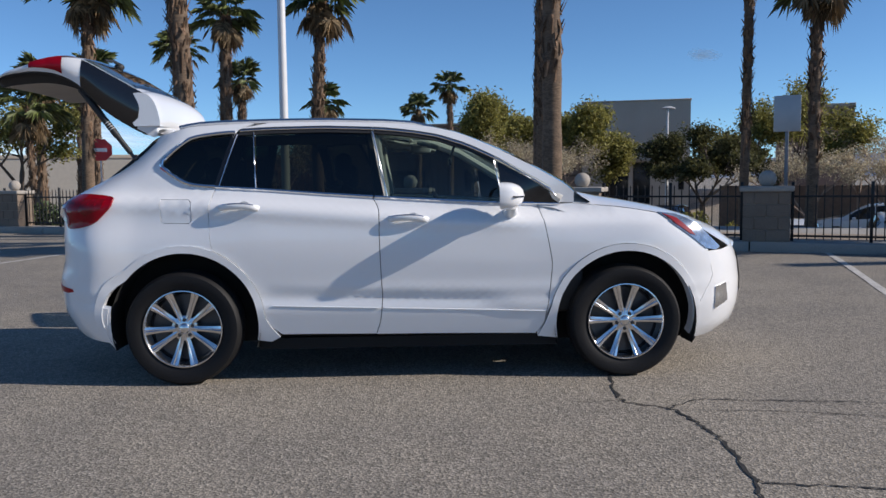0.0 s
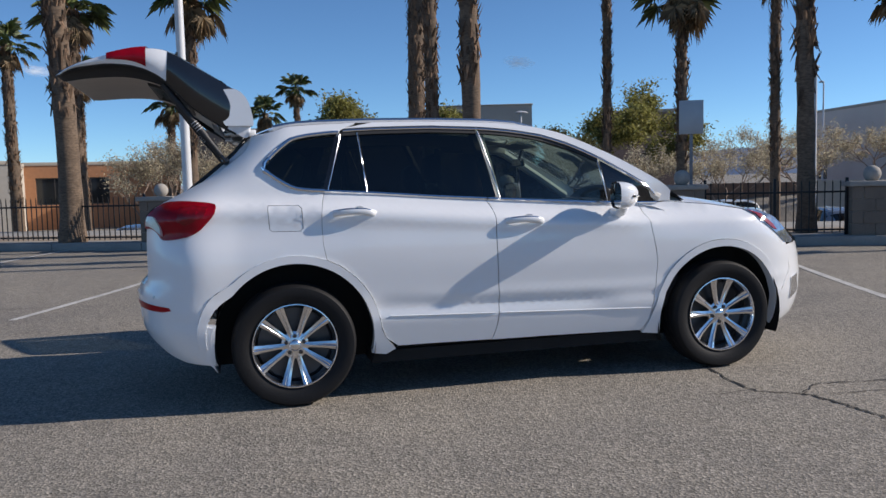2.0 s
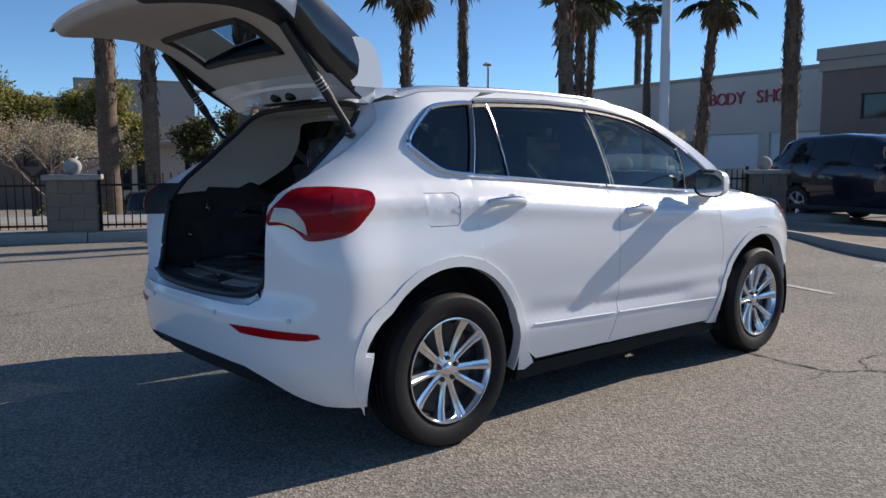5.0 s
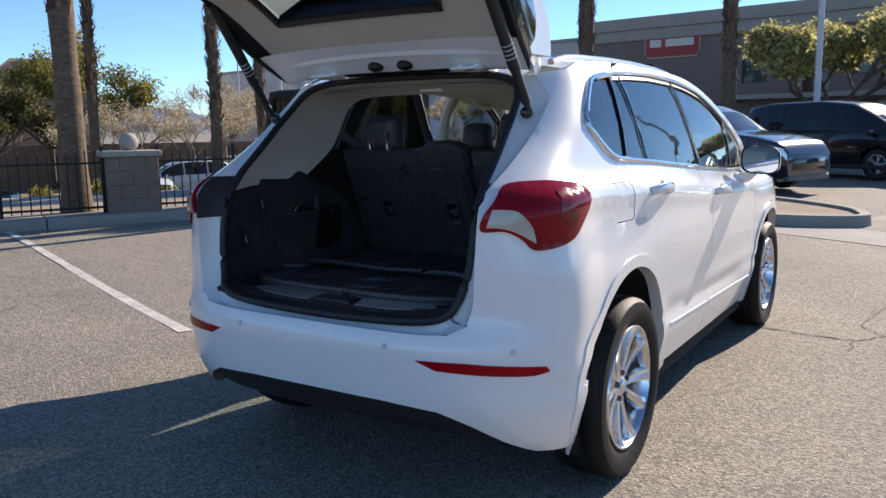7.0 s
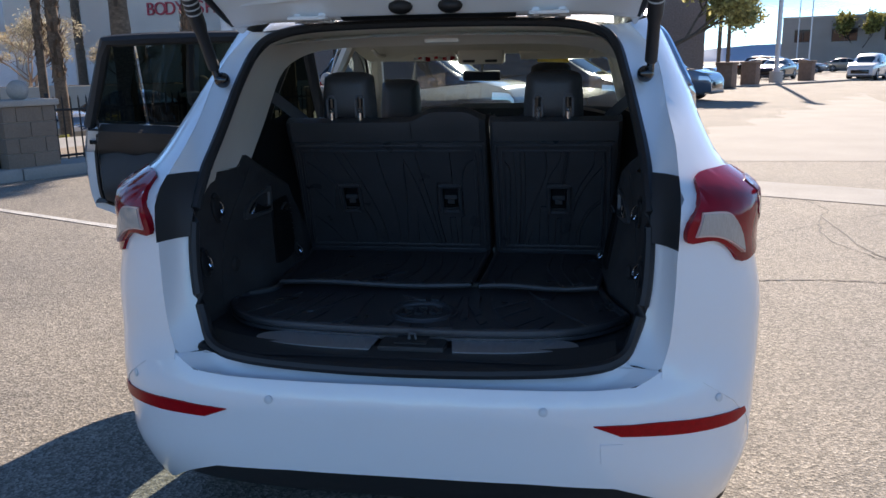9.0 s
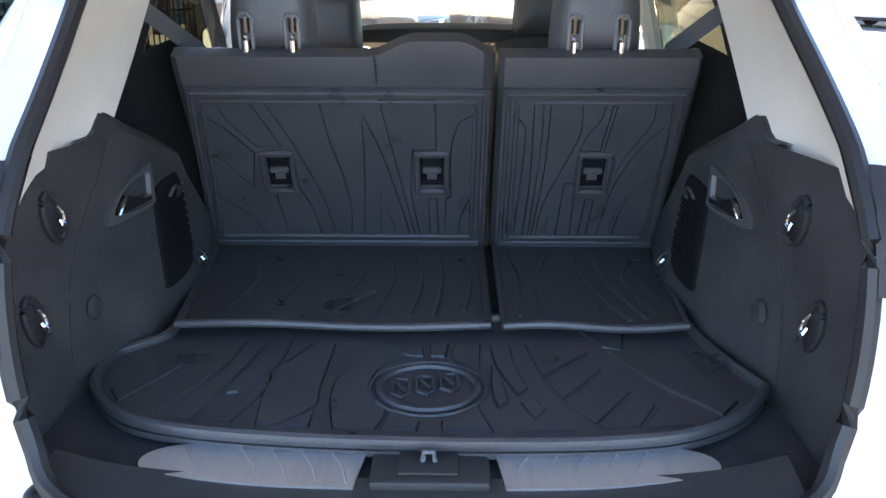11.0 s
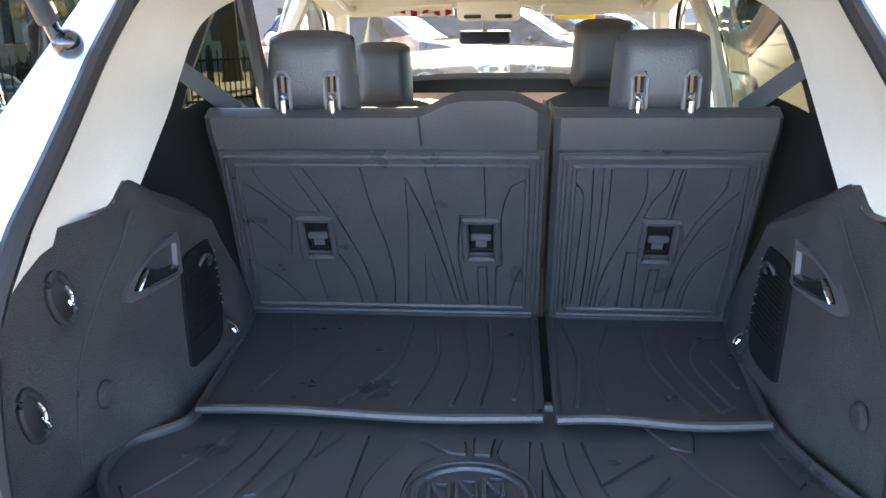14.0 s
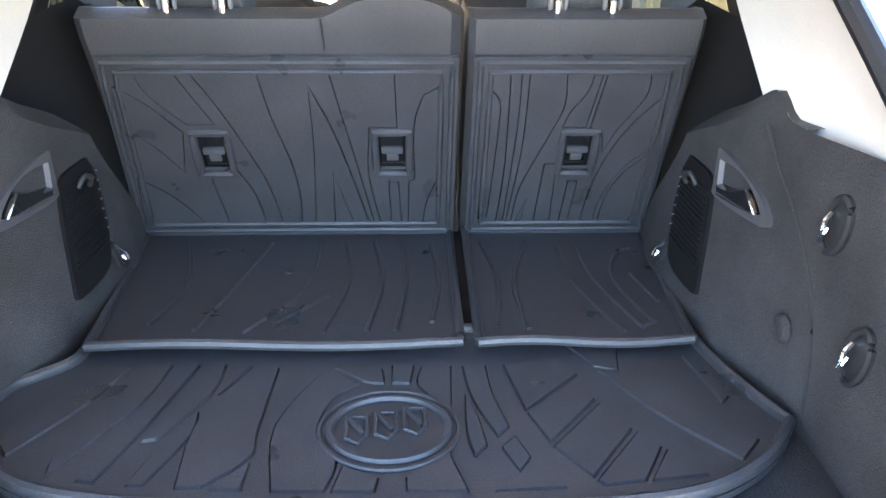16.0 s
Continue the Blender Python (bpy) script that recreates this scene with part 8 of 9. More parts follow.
building("white_shed", (-70, 46), (-14, 52), 14, 3.0, WALLC, "long low cream building", [])
building("grey_wall_building", (26, -18.5), (40, -40), 8, 3.4, mat("blue_grey_wall", (0.31, 0.34, 0.38), 0.9, var=0.05), "blue-grey workshop wall behind parked trucks", [])
bm = bmesh.new()
box(bm, 0, 34, 0, 0.25, -2.0, 0.75, 0.02, Matrix.Translation((19.5, 40, 0)) @ pose(0, 0, 0, 0, 0, -36))
thing("block_wall", bm, BLOCKW, "brown block boundary wall behind the far cars", "wall", kind="structure")
bm = bmesh.new()
box(bm, 0, 26, 0, 0.3, -1.8, 0.9, 0.02, Matrix.Translation((24, 24.5, 0)) @ pose(0, 0, 0, 0, 0, -58))
thing("cream_low_wall", bm, WALLC, "low cream wall by the workshop", "wall", kind="structure")

# far mountains; the blue of distant haze is put into their colour
MOUNT = mat("haze_tinted_mountain", (0.30, 0.36, 0.46), 1.0, var=0.12, var_scale=0.004)
bm = bmesh.new()
rng = np.random.default_rng(3)
prev = None
N = 240
ph = rng.uniform(0, 6.28, 12)
for k in range(N + 1):
    a = 2 * math.pi * k / N
    hh = 26 + 26 * sum(math.sin(a * (3 + 2.7 * i) + ph[i]) / (1 + 0.55 * i) for i in range(9))
    hh = max(8, hh + 18)
    p = [bm.verts.new((2300 * math.cos(a), 2300 * math.sin(a), -5)), bm.verts.new((2380 * math.cos(a), 2380 * math.sin(a), hh)), bm.verts.new((2500 * math.cos(a), 2500 * math.sin(a), -5))]
    if prev:
        bm.faces.new((prev[0], p[0], p[1], prev[1]))
        bm.faces.new((prev[1], p[1], p[2], prev[2]))
    prev = p
thing("mountains", bm, MOUNT, "desert mountains on the horizon, tinted with the blue of haze", "mountains", kind="structure")
# thin clouds
CLOUD = bpy.data.materials.new("thin_cloud")
CLOUD.use_nodes = True
_n, _t = CLOUD.node_tree.nodes, CLOUD.node_tree
_n.clear()
_o, _tr, _em, _mx = _n.new("ShaderNodeOutputMaterial"), _n.new("ShaderNodeBsdfTransparent"), _n.new("ShaderNodeBsdfDiffuse"), _n.new("ShaderNodeMixShader")
_tc, _g, _nz, _ml, _rp = _n.new("ShaderNodeTexCoord"), _n.new("ShaderNodeTexGradient"), _n.new("ShaderNodeTexNoise"), _n.new("ShaderNodeMath"), _n.new("ShaderNodeMapRange")
_g.gradient_type, _ml.operation = "SPHERICAL", "MULTIPLY"
_nz.inputs["Scale"].default_value, _nz.inputs["Detail"].default_value = 2.2, 6
_t.links.new(_tc.outputs["Object"], _g.inputs[0])
_t.links.new(_tc.outputs["Object"], _nz.inputs["Vector"])
_t.links.new(_g.outputs["Fac"], _ml.inputs[0])
_t.links.new(_nz.outputs["Fac"], _ml.inputs[1])
_t.links.new(_ml.outputs[0], _rp.inputs[0])
_rp.inputs["From Min"].default_value, _rp.inputs["From Max"].default_value, _rp.inputs["To Max"].default_value = 0.12, 0.55, 0.75
_em.inputs[0].default_value = (1, 1, 1, 1)
_t.links.new(_rp.outputs[0], _mx.inputs[0])
_t.links.new(_tr.outputs[0], _mx.inputs[1])
_t.links.new(_em.outputs[0], _mx.inputs[2])
_t.links.new(_mx.outputs[0], _o.inputs[0])
for az, el, sx, sz in ((69.5, 8.2, 55, 22), (101.5, 7.6, 50, 18), (118, 2.2, 420, 60), (112, 3.4, 300, 45), (-12, 4.0, 300, 40)):
    bm = bmesh.new()
    grid_surface(bm, lambda a, b: Vector((-1 + 2 * a, 0, -1 + 2 * b)), 2, 2)
    c = thing("cloud", bm, CLOUD, "thin white wisp of cloud in the sky", "cloud", "clouds", kind="structure")
    d = 2000
    c.matrix_world = Matrix.Translation((d * math.cos(radians(az)), d * math.sin(radians(az)), d * math.tan(radians(el)))) @ pose(0, 0, 0, 0, 8, az - 90) @ Matrix.Diagonal((sx, 1, sz, 1))
    c.visible_shadow = False

# ---- trees ----
WOOD = mat("tree_bark", (0.11, 0.085, 0.065), 0.95, var=0.2, grain=0.3, grain_scale=25, bump=0.5, bump_scale=30)
LEAF_A = leaf_mat("olive_leaves", (0.25, 0.235, 0.070), 0.45)
LEAF_B = leaf_mat("yellow_green_leaves", (0.46, 0.43, 0.19))
LEAF_C = mat("dark_green_leaves", (0.040, 0.062, 0.022), 0.55, island=0.5)
LEAF_C2 = leaf_mat("grey_green_leaves", (0.10, 0.10, 0.04), 0.45)
TWIG = mat("pale_twigs", (0.30, 0.22, 0.17), 0.9, island=0.25)
BLOSSOM = leaf_mat("straw_coloured_buds", (0.46, 0.40, 0.28), 0.35)


def branches(bm, rng, start, dirn, length, r, depth, ends, spread=0.55, droop=0.0):
    n = 4
    pts, p, d = [start], start.copy(), dirn.copy()
    for k in range(n):
        d = (d + Vector((rng.uniform(-1, 1), rng.uniform(-1, 1), rng.uniform(-0.6, 0.8))) * 0.16 + Vector((0, 0, -droop))).normalized()
        p = p + d * length / n
        pts.append(p.copy())
    tube(bm, pts, [r * (1 - 0.12 * k) for k in range(n + 1)], 5 if depth < 2 else 4)
    if depth == 0:
        ends.extend(pts[1:])
        return
    for k in range(3 if depth > 1 else 4):
        nd = (d + Vector((rng.uniform(-1, 1), rng.uniform(-1, 1), rng.uniform(-0.35, 0.7))) * spread * 1.5).normalized()
        branches(bm, rng, pts[-1] if k < 2 else pts[-2], nd, length * rng.uniform(0.55, 0.8), r * 0.6, depth - 1, ends, spread, droop)


def tree(x, y, h, spread, leaf, n_leaf, size, seed, label, name="shade_tree", trunk_r=0.13, depth=3, droop=0.0, flat=1.0):
    rng = random.Random(seed)
    p = root(name, pose(x, y, min(0.1, ground_z(x, y))), label, "tree", "trees")
    bm = bmesh.new()
    ends = []
    th = h * 0.28
    tube(bm, [(0, 0, -0.1), (0.04, 0.03, th * 0.5), (0.02, 0.0, th)], [trunk_r * 1.3, trunk_r, trunk_r * 0.9], 8)
    for k in range(4):
        a = 2 * math.pi * (k + rng.random() * 0.6) / 4
        branches(bm, rng, Vector((0.02, 0, th)), Vector((math.cos(a) * spread, math.sin(a) * spread, 1.0 * flat)).normalized(), h * 0.33, trunk_r * 0.6, depth - 1, ends, 0.6, droop)
    part("trunk", bm, WOOD if leaf is not BLOSSOM else TWIG, p)
    verts, faces = [], []
    for k in range(n_leaf):
        c = rng.choice(ends) + Vector((rng.gauss(0, 1), rng.gauss(0, 1), rng.gauss(0, 0.8))) * h * 0.040
        u = Vector((rng.uniform(-1, 1), rng.uniform(-1, 1), rng.uniform(-1, 0.4))).normalized()
        w = u.cross(Vector((rng.uniform(-1, 1), rng.uniform(-1, 1), rng.uniform(-1, 1)))).normalized()
        s = size * rng.uniform(0.6, 1.4)
        b0 = len(verts)
        verts += [tuple(c - u * s), tuple(c + w * s * 0.45), tuple(c + u * s), tuple(c - w * s * 0.45)]
        faces.append((b0, b0 + 1, b0 + 2, b0 + 3))
    me = bpy.data.meshes.new("leaves")
    me.from_pydata(verts, [], faces)
    me.materials.append(leaf)
    tagged(part("crown", me, None, p), kind="stuff")
    return p


tree(8.4, 40.0, 7.6, 1.5, LEAF_A, 70000, 0.10, 1, "round green mesquite tree behind the railing", "shade_tree", 0.15, 4)
tree(15.9, 33.1, 5.5, 0.95, LEAF_C2, 30000, 0.080, 3, "drooping olive-green tree by the street", "shade_tree", 0.15, 4, 0.05)
tree(21.3, 37.0, 7.4, 0.85, LEAF_A, 36000, 0.090, 4, "tall drooping yellow-green tree", "shade_tree", 0.16, 4, 0.08)
for i, (x, y, h) in enumerate(((7.3, 34.0, 5.2), (9.0, 36.0, 5.0), (17.8, 26.5, 4.1), (21.0, 26.0, 4.3), (24.4, 25.2, 4.2), (26.5, 30, 4.4), (24.0, 33.5, 4.6), (31, 28, 3.6), (-1.6, 27, 4.6), (-3.5, 29, 4.4), (28.2, 21.5, 3.9), (35, 26, 3.2), (38, 23, 3.0))):
    tree(x, y, h, 1.0, BLOSSOM, 6500, 0.045, 20 + i, "bare tree with pale straw-coloured buds", "budding_tree", 0.08, 4)
tree(29.0, 1.8, 5.4, 1.9, LEAF_B, 60000, 0.10, 41, "wide yellow-green palo verde over the parked cars", "shade_tree", 0.2, 4)
tree(31.0, -3.8, 5.6, 1.7, LEAF_B, 56000, 0.10, 42, "wide yellow-green palo verde over the parked cars", "shade_tree", 0.2, 4)
tree(108, -37, 8, 1.0, LEAF_A, 5000, 0.2, 43, "green tree before the far building")
tree(64, -9, 6.5, 1.0, LEAF_A, 6000, 0.13, 44, "green tree at the far side of the car park")
tree(-14, 27, 5.2, 0.9, LEAF_A, 9000, 0.08, 45, "green tree behind the railing")


def bush(x, y, r, h, leaf, seed, label):
    rng = random.Random(seed)
    verts, faces = [], []
    n = int(1800 * r)
    for k in range(n):
        a, q = rng.uniform(0, 2 * math.pi), rng.random() ** 0.4
        el = rng.uniform(0.0, 1.0)
        lump = 1 + 0.16 * math.sin(a * 5 + seed) + 0.1 * math.sin(a * 9)
        c = Vector((math.cos(a) * r * q * lump * math.sqrt(1 - 0.75 * el * el), math.sin(a) * r * q * lump * math.sqrt(1 - 0.75 * el * el), h * el * lump))
        u = Vector((rng.uniform(-1, 1), rng.uniform(-1, 1), rng.uniform(-0.2, 1))).normalized()
        w = u.cross(Vector((rng.uniform(-1, 1), rng.uniform(-1, 1), 0.3))).normalized()
        s = 0.055 * rng.uniform(0.6, 1.4)
        b0 = len(verts)
        verts += [tuple(c - u * s), tuple(c + w * s * 0.5), tuple(c + u * s), tuple(c - w * s * 0.5)]
        faces.append((b0, b0 + 1, b0 + 2, b0 + 3))
    me = bpy.data.meshes.new("bush")
    me.from_pydata(verts, [], faces)
    me.materials.append(leaf)
    ob = tagged(new("bush", me), label, "bush", "bushes")
    ob.matrix_world = pose(x, y, min(0.2, ground_z(x, y)))


for i, (x, y, r, h) in enumerate(((-9.8, 16.2, 0.9, 0.62), (-8.4, 15.6, 0.9, 0.6), (-7.1, 15.1, 0.8, 0.6), (-11.5, 17.0, 0.9, 0.6))):
    bush(x, y, r, h, LEAF_C, 60 + i, "clipped dark green hedge behind the railing")
for i, (x, y, r, h) in enumerate(((8.6, 14.5, 0.6, 0.5), (11.0, 15.5, 0.6, 0.5), (14.0, 17.5, 0.7, 0.55), (6.4, 17.0, 0.7, 0.5), (3.0, 15.0, 0.6, 0.45), (0.6, 16.0, 0.6, 0.45), (16.3, 30.0, 0.6, 0.7), (12.6, 30.0, 0.7, 0.6), (17, 13.0, 0.6, 0.5), (15.8, 10.4, 0.5, 0.5), (18.5, 16, 0.7, 0.5))):
    bush(x, y, r, h, LEAF_A, 70 + i, "low olive-green desert shrub in gravel")

# ---- parked vehicles ----
CAR_GLASS = mat("car_glass", (0.012, 0.014, 0.016), 0.05, coat=0.5, var=0.3, var_scale=1.5)
RIMS = mat("far_rim", (0.55, 0.55, 0.56), 0.3, 0.9, var=0.1)
TYRE2 = mat("far_tyre", (0.016, 0.016, 0.017), 0.8, var=0.2)
LAMPW = mat("far_headlamp", (0.65, 0.68, 0.70), 0.15, 0.4, coat=0.8)
LAMPR = mat("far_tail_lamp", (0.32, 0.01, 0.012), 0.2, coat=0.6)
_wb = bmesh.new()
lathe(_wb, [(0.22, -0.10), (0.32, -0.11), (0.345, -0.07), (0.345, 0.07), (0.32, 0.11), (0.225, 0.10)], 28)
CAR_TYRE = finish("far_tyre", _wb, TYRE2)
_wb = bmesh.new()
lathe(_wb, [(0.23, 0.095), (0.215, 0.10), (0.20, 0.05)], 28)
for k in range(5):
    a = 2 * math.pi * k / 5
    for da in (-0.17, 0.17):
        tube(_wb, [(0.04 * math.cos(a), 0.04 * math.sin(a), 0.08), (0.21 * math.cos(a + da), 0.21 * math.sin(a + da), 0.092)], 0.017, 5)
lathe(_wb, [(0.0, 0.095), (0.05, 0.09), (0.06, 0.06)], 14)
CAR_RIM = finish("far_rim", _wb, RIMS)
_wb = bmesh.new()
lathe(_wb, [(0.0, 0.03), (0.21, 0.03)], 20)
CAR_DISC = finish("far_disc", _wb, mat("far_disc", (0.03, 0.03, 0.032), 0.6))


def car_meshes(kind, paint):
    """Meshes of one kind of car: painted body, side and end windows, lamps. x forward, 4.6 m long."""
    if kind == "suv":
        top = [(-2.28, 0.95), (-2.20, 1.20), (-2.02, 1.58), (-1.6, 1.69), (-0.6, 1.72), (0.15, 1.66), (0.55, 1.50), (1.10, 1.13), (1.7, 1.06), (2.15, 0.94), (2.30, 0.72)]
        belt = smooth_curve([(-2.3, 1.10), (0.0, 1.02), (1.1, 0.98), (2.3, 0.85)], 1)
    elif kind == "van":
        top = [(-2.45, 0.95), (-2.40, 1.40), (-2.28, 1.70), (-1.6, 1.79), (-0.2, 1.80), (0.55, 1.72), (1.05, 1.48), (1.65, 1.12), (2.1, 1.02), (2.4, 0.90), (2.52, 0.68)]
        belt = smooth_curve([(-2.5, 1.05), (0.0, 1.03), (1.1, 1.0), (2.5, 0.85)], 1)
    else:
        top = [(-2.30, 0.88), (-2.15, 1.02), (-1.75, 1.08), (-1.25, 1.36), (-0.7, 1.46), (0.05, 1.45), (0.5, 1.30), (1.0, 1.02), (1.6, 0.95), (2.1, 0.84), (2.28, 0.62)]
        belt = smooth_curve([(-2.3, 0.98), (0.0, 0.94), (1.1, 0.90), (2.3, 0.78)], 1)
    x0, x1 = top[0][0], top[-1][0]
    tz = smooth_curve(top, 1)
    W = 0.92

    def sec(x, q):
        """q from 0 at the sill to 1 at the roof's middle."""
        t, b = tz(x), min(belt(x), tz(x) - 0.02)
        e = ((x - (x0 + x1) / 2) / ((x1 - x0) / 2))
        w = W * (1 - 0.20 * abs(e) ** 4.5)
        lo = 0.26 + 0.06 * abs(e) ** 3
        if q < 0.5:
            k = q / 0.5
            return Vector((x, w * (0.93 + 0.07 * math.sin(k * math.pi * 0.75)), lo + (b - lo) * k))
        k = (q - 0.5) / 0.5
        wr = w * (0.70 if t - b > 0.15 else 0.95)
        if k < 0.62:
            kk = k / 0.62
            return Vector((x, w * 0.975 + (wr - w * 0.975) * kk ** 1.25, b + (t - 0.06 * min(1, (t - b) / 0.3) - b) * kk))
        kk = (k - 0.62) / 0.38
        return Vector((x, wr * math.cos(kk * math.pi / 2), t - 0.06 * min(1, (t - b) / 0.3) * (1 - math.sin(kk * math.pi / 2))))

    bm = bmesh.new()
    nx, nq = 46, 20
    for s in (-1, 1):
        vs = []
        for i in range(nx + 1):
            x = x0 + (x1 - x0) * i / nx
            vs.append([bm.verts.new(Vector((p.x, s * p.y, p.z))) for p in (sec(x, j / nq) for j in range(nq + 1))])
        for i in range(nx):
            xm = x0 + (x1 - x0) * (i + 0.5) / nx
            for j in range(nq):
                zc = (vs[i][j].co.z + vs[i + 1][j + 1].co.z) / 2
                if j < nq // 2 and any((xm - wx) ** 2 + (zc - 0.345) ** 2 < 0.39 ** 2 for wx in (-1.36, 1.36)):
                    continue
                bm.faces.new((vs[i][j], vs[i + 1][j], vs[i + 1][j + 1], vs[i][j + 1]))
    for xe in (x0, x1):
        ring = [sec(xe, j / nq) for j in range(nq + 1)]
        bm.faces.new([bm.verts.new(p) for p in ring] + [bm.verts.new(Vector((p.x, -p.y, p.z))) for p in ring[::-1]])
    box(bm, x0 + 0.25, x1 - 0.25, -0.62, 0.62, 0.22, 0.6)
    bmesh.ops.remove_doubles(bm, verts=bm.verts, dist=0.002)
    meshes = {"body": finish("car_body", bm, paint)}

    def glass(xa, xb, qa, qb, side, name, n=8):
        b2 = bmesh.new()
        grid_surface(b2, lambda a, b: Vector(((lambda p: (p.x, side * (p.y + 0.006), p.z + 0.003))(sec(xa + (xb - xa) * a, qa + (qb - qa) * b)))), n, 4)
        return finish(name, b2, CAR_GLASS)

    cabin = [x for x in np.linspace(x0, x1, 200) if tz(x) - belt(x) > 0.26]
    ca, cb = cabin[0] + 0.05, cabin[-1] - 0.02
    cuts = np.linspace(ca, cb, 4)
    meshes["side"] = [(s, glass(cuts[k] + 0.03, cuts[k + 1] - 0.03, 0.53, 0.79, s, "side_window")) for s in (-1, 1) for k in range(3)]
    ends = []
    front = (cb - 0.05, cb + 0.42 if kind != "van" else cb + 0.35)
    for xa, xb in ((front[0] - 0.32, front[1]), (x0 + 0.04, ca + 0.02)):
        b2 = bmesh.new()
        def wsf(a, b, xa=xa, xb=xb):
            x = xa + (xb - xa) * a
            p = sec(x, 0.83)
            y = -1 + 2 * b
            return Vector((x, y * p.y * 0.92, tz(x) + 0.007 - 0.05 * abs(y) ** 4))
        grid_surface(b2, wsf, 8, 10)
        ends.append(finish("end_window", b2, CAR_GLASS))
    meshes["ends"] = ends
    lamps = []
    for s in (-1, 1):
        b2 = bmesh.new()
        grid_surface(b2, lambda a, b: Vector((lambda p: (p.x + 0.012, s * (p.y + 0.012), p.z))(sec(x1 - 0.42 + 0.40 * a, 0.36 + 0.11 * b + 0.02 * a))), 5, 3)
        lamps.append(("headlamp", finish("headlamp", b2, LAMPW)))
        b2 = bmesh.new()
        grid_surface(b2, lambda a, b: Vector((lambda p: (p.x - 0.012, s * (p.y + 0.012), p.z))(sec(x0 + 0.02 + 0.30 * a, 0.37 + 0.11 * b))), 5, 3)
        lamps.append(("tail_lamp", finish("tail_lamp", b2, LAMPR)))
    b2 = bmesh.new()
    box(b2, x1 - 0.06, x1 + 0.02, -0.55, 0.55, 0.42, 0.66, 0.03)
    lamps.append(("grille", finish("grille", b2, BLACK_GLOSS)))
    b2 = bmesh.new()
    box(b2, x1 - 0.10, x1 + 0.03, -0.70, 0.70, 0.24, 0.34, 0.03)
    lamps.append(("lower_bumper", finish("lower_bumper", b2, GREY_PL)))
    for s in (-1, 1):
        b2 = bmesh.new()
        box(b2, cb - 0.28, cb - 0.14, min(s * 0.93, s * 1.07), max(s * 0.93, s * 1.07), belt(cb) + 0.02, belt(cb) + 0.15, 0.03)
        lamps.append(("door_mirror", finish("door_mirror", b2, paint)))
        b2 = bmesh.new()
        box(b2, x0 + 0.5, x1 - 0.5, min(s * 0.86, s * 0.905), max(s * 0.86, s * 0.905), 0.23, 0.33, 0.01)
        lamps.append(("sill", finish("sill", b2, BLACK_PL)))
    meshes["extra"] = lamps
    return meshes


def park(meshes, x, y, heading, label, group="parked cars", scale=1.0):
    r = root("parked_car", pose(x, y, ground_z(x, y), 0, 0, heading) @ Matrix.Scale(scale, 4), label, "car", group)
    b = part("body", meshes["body"], None, r)
    for s, m in meshes["side"]:
        part("side_window", m, None, r)
    for nm, m in zip(("windscreen", "rear_window"), meshes["ends"]):
        part(nm, m, None, r)
    for nm, m in meshes["extra"]:
        part(nm, m, None, r)
    for wx in (-1.36, 1.36):
        for s in (-1, 1):
            w = part("wheel", CAR_TYRE, None, r)
            w.matrix_basis = pose(wx, s * 0.79, 0.345, 90 if s < 0 else -90, 0, 0)
            part("rim", CAR_RIM, None, w)
            part("brake_disc", CAR_DISC, None, w)
    return r


def paint(name, c, rough=0.22, metal=0.3):
    return mat(name, c, rough, metal, coat=0.9, var=0.02)


NAVY, INK = paint("navy_paint", (0.012, 0.016, 0.032)), paint("black_car_paint", (0.006, 0.006, 0.008))
SILVER, WHITE2 = paint("silver_paint", (0.34, 0.36, 0.38), 0.25, 0.6), paint("white_car_paint", (0.70, 0.70, 0.69), 0.3, 0.0)
BLUEG, SAND, MAROON = paint("blue_grey_paint", (0.10, 0.14, 0.19)), paint("sand_paint", (0.32, 0.28, 0.22)), paint("maroon_paint", (0.10, 0.02, 0.03))
M_NAVY, M_INK, M_SIL, M_WHT = car_meshes("suv", NAVY), car_meshes("van", INK), car_meshes("suv", SILVER), car_meshes("suv", WHITE2)
S_WHT, S_SIL, S_BLK, S_BLU, S_SND = car_meshes("sedan", WHITE2), car_meshes("sedan", SILVER), car_meshes("sedan", INK), car_meshes("sedan", BLUEG), car_meshes("sedan", SAND)
HD = -117
park(M_NAVY, 13.9, 2.45, -111, "dark navy compact crossover parked behind the island")
park(M_INK, 18.5, 0.3, HD, "black minivan parked with bright alloy wheels")
park(M_SIL, 23.6, -1.5, HD, "silver crossover parked nose out")
park(M_BLU := car_meshes("suv", BLUEG), 28.3, -3.6, HD, "blue-grey crossover parked nose out")
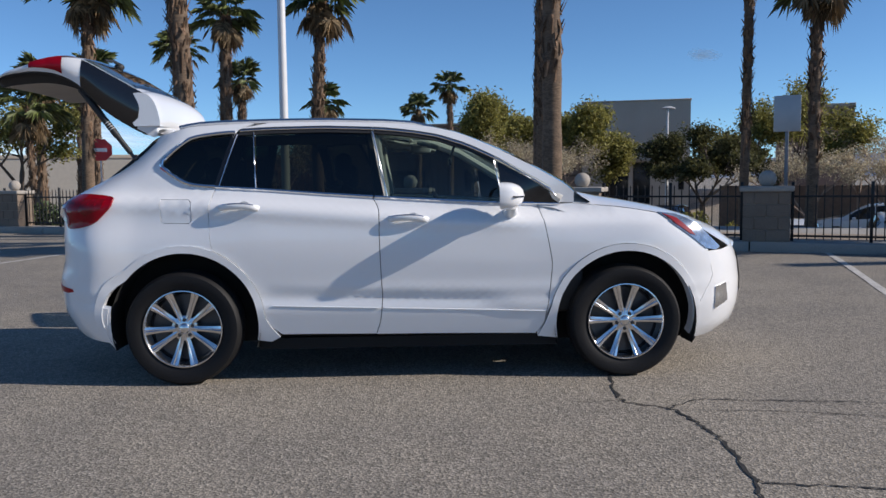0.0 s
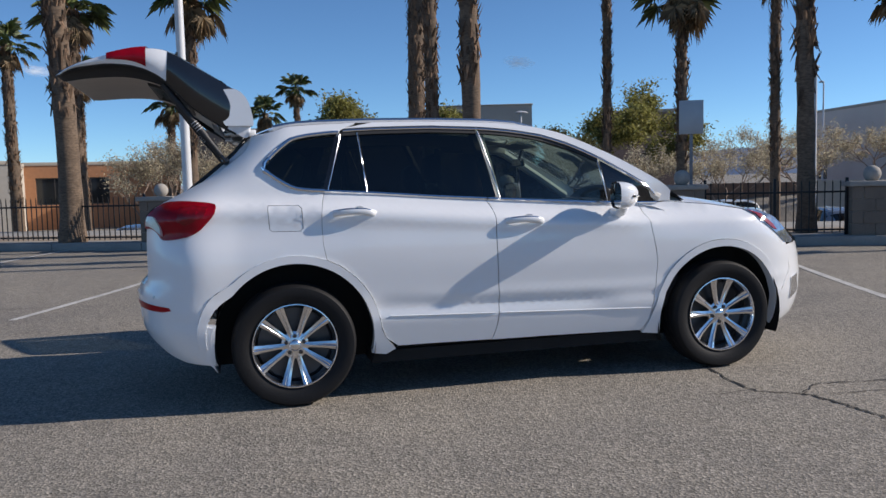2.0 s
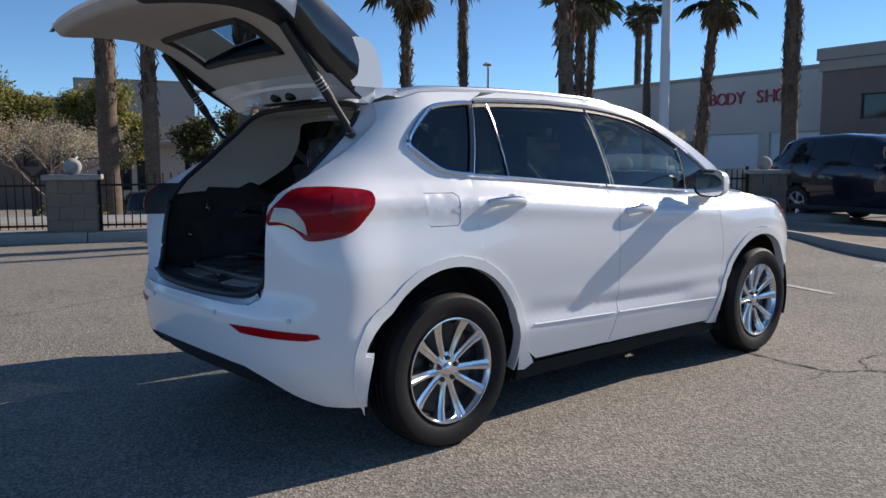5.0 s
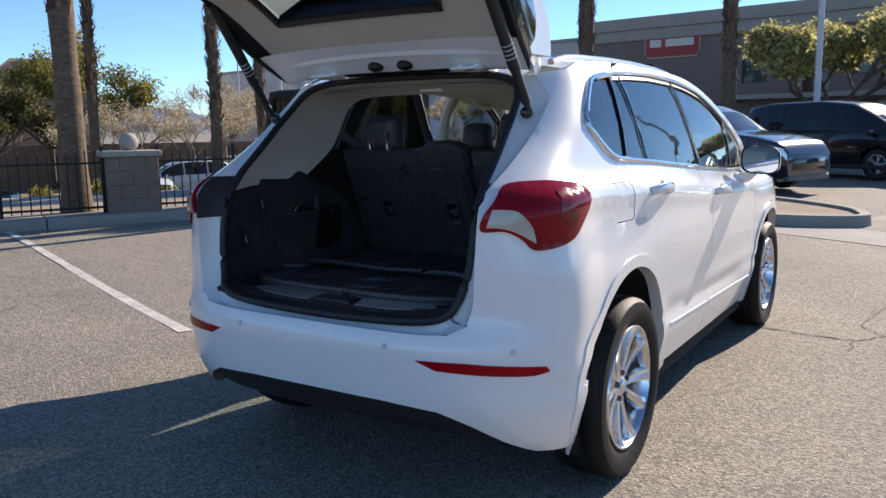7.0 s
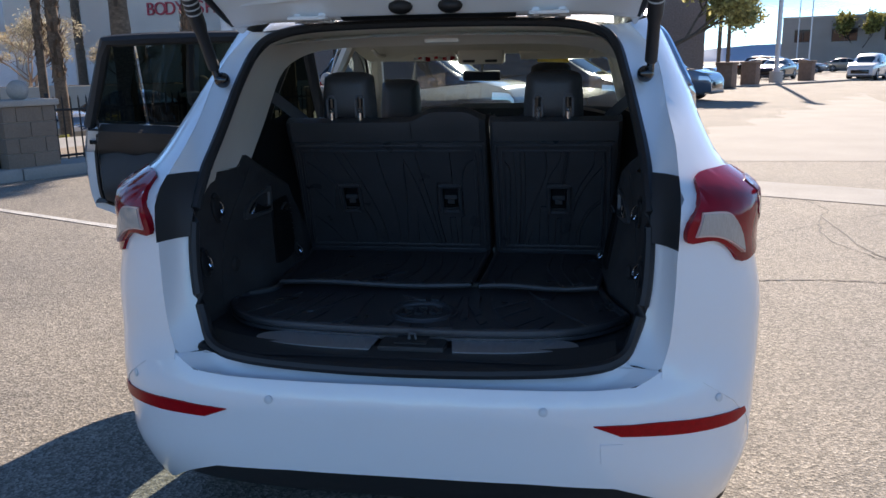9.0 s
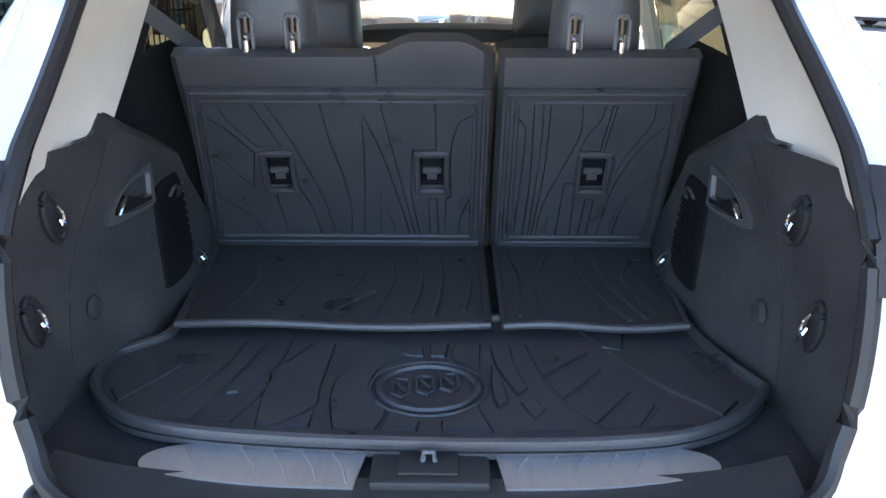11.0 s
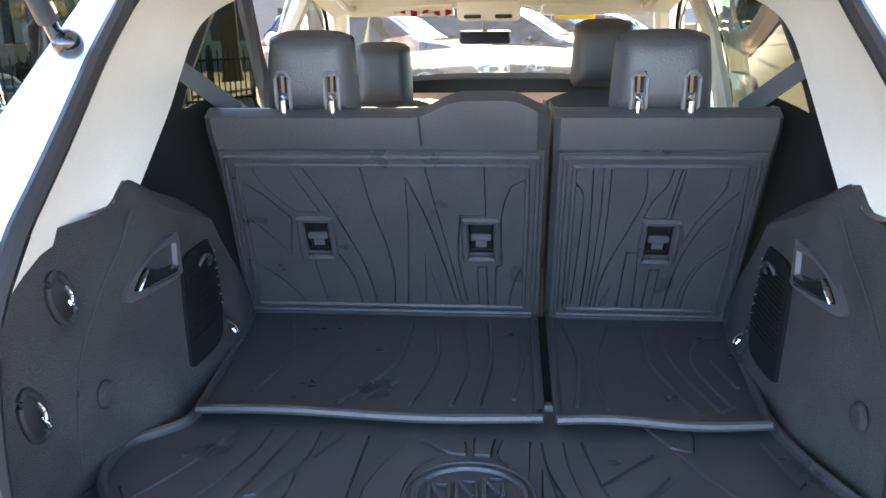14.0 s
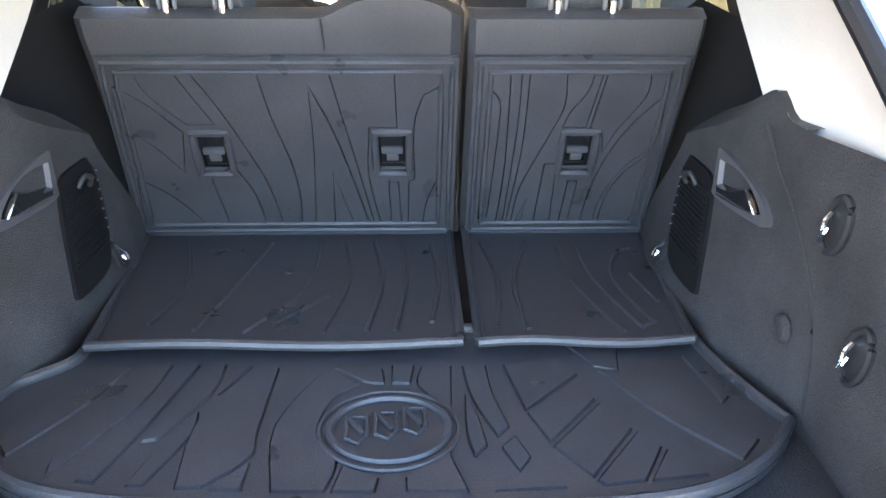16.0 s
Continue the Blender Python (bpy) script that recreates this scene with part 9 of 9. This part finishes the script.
for i, (m, x, y, hd, lab) in enumerate((
        (S_WHT, 14.6, 21.0, 63, "white saloon in the row beyond the railing"), (M_WHT, 17.3, 19.6, 63, "white crossover in the row beyond the railing"), (M_SIL, 20.0, 18.2, 63, "silver crossover in the row beyond the railing"), (S_SND, 22.8, 16.9, 63, "sand-coloured saloon in the row beyond the railing"),
        (S_BLK, 25.4, 15.6, 63, "black saloon in the row beyond the railing"), (M_INK, 11.2, 27.6, -27, "dark van parked along the street"), (M_NAVY, 13.2, 29.5, 60, "dark crossover by the office building"), (S_BLK, 12.6, 36.5, 60, "black saloon by the office building"), (M_WHT, 20.8, 26.8, 150, "white crossover parked along the street"),
        (S_BLK, -16.0, 30, 30, "black saloon far behind the railing"), (S_BLU, -0.5, 27.5, 60, "blue saloon beyond the street"), (S_SIL, -3.5, 29, 60, "silver saloon beyond the street"),
        (S_BLK, 66, -16.2, -117, "black saloon in the far row"), (S_SIL, 70, -17, -117, "silver saloon in the far row"), (M_NAVY, 74, -18.4, -117, "dark crossover in the far row"), (S_WHT, 78, -19.6, -117, "white saloon in the far row"), (M_SIL, 82, -21, -117, "silver crossover in the far row"),
        (M_WHT, 55.5, -20.2, 150, "white crossover at the far kerb"), (S_BLK, 59.5, -15.4, 150, "black saloon at the far kerb"), (S_SIL, 86, -24.5, -117, "silver saloon in the far row"), (S_BLU, 61, -9.5, -117, "blue saloon in the far row"), (S_WHT, 57, -8.0, -117, "white saloon in the far row"), (S_SND, 90, -30, -117, "sand-coloured saloon in the far row"),
        (M_WHT, 24.5, -13.6, 200, "white pickup-like car beside the workshop wall"), (S_WHT, 28.5, -17.0, 200, "white saloon beside the workshop wall"))):
    park(m, x, y, hd, lab)
# far kerb with low brown bollards
bm = bmesh.new()
box(bm, 0, 70, 0, 1.2, -0.02, 0.16, 0.03, Matrix.Translation((40, -7.8, 0)) @ pose(0, 0, 0, 0, 0, -40))
thing("far_kerb", bm, CONCRETE, "concrete kerb across the drive", "kerb", kind="structure")
for x, y in ((44, -10.3), (52, -15.4), (58, -21), (41, -8.5)):
    bm = bmesh.new()
    box(bm, -0.4, 0.4, -0.4, 0.4, 0, 1.15, 0.03)
    box(bm, -0.46, 0.46, -0.46, 0.46, 1.15, 1.27, 0.03)
    o = thing("gate_pier", bm, BLOCKW, "low brown block pier with a cap by the drive", "pillar", "gate piers")
    o.matrix_world = pose(x, y, 0.1, 0, 0, -30)
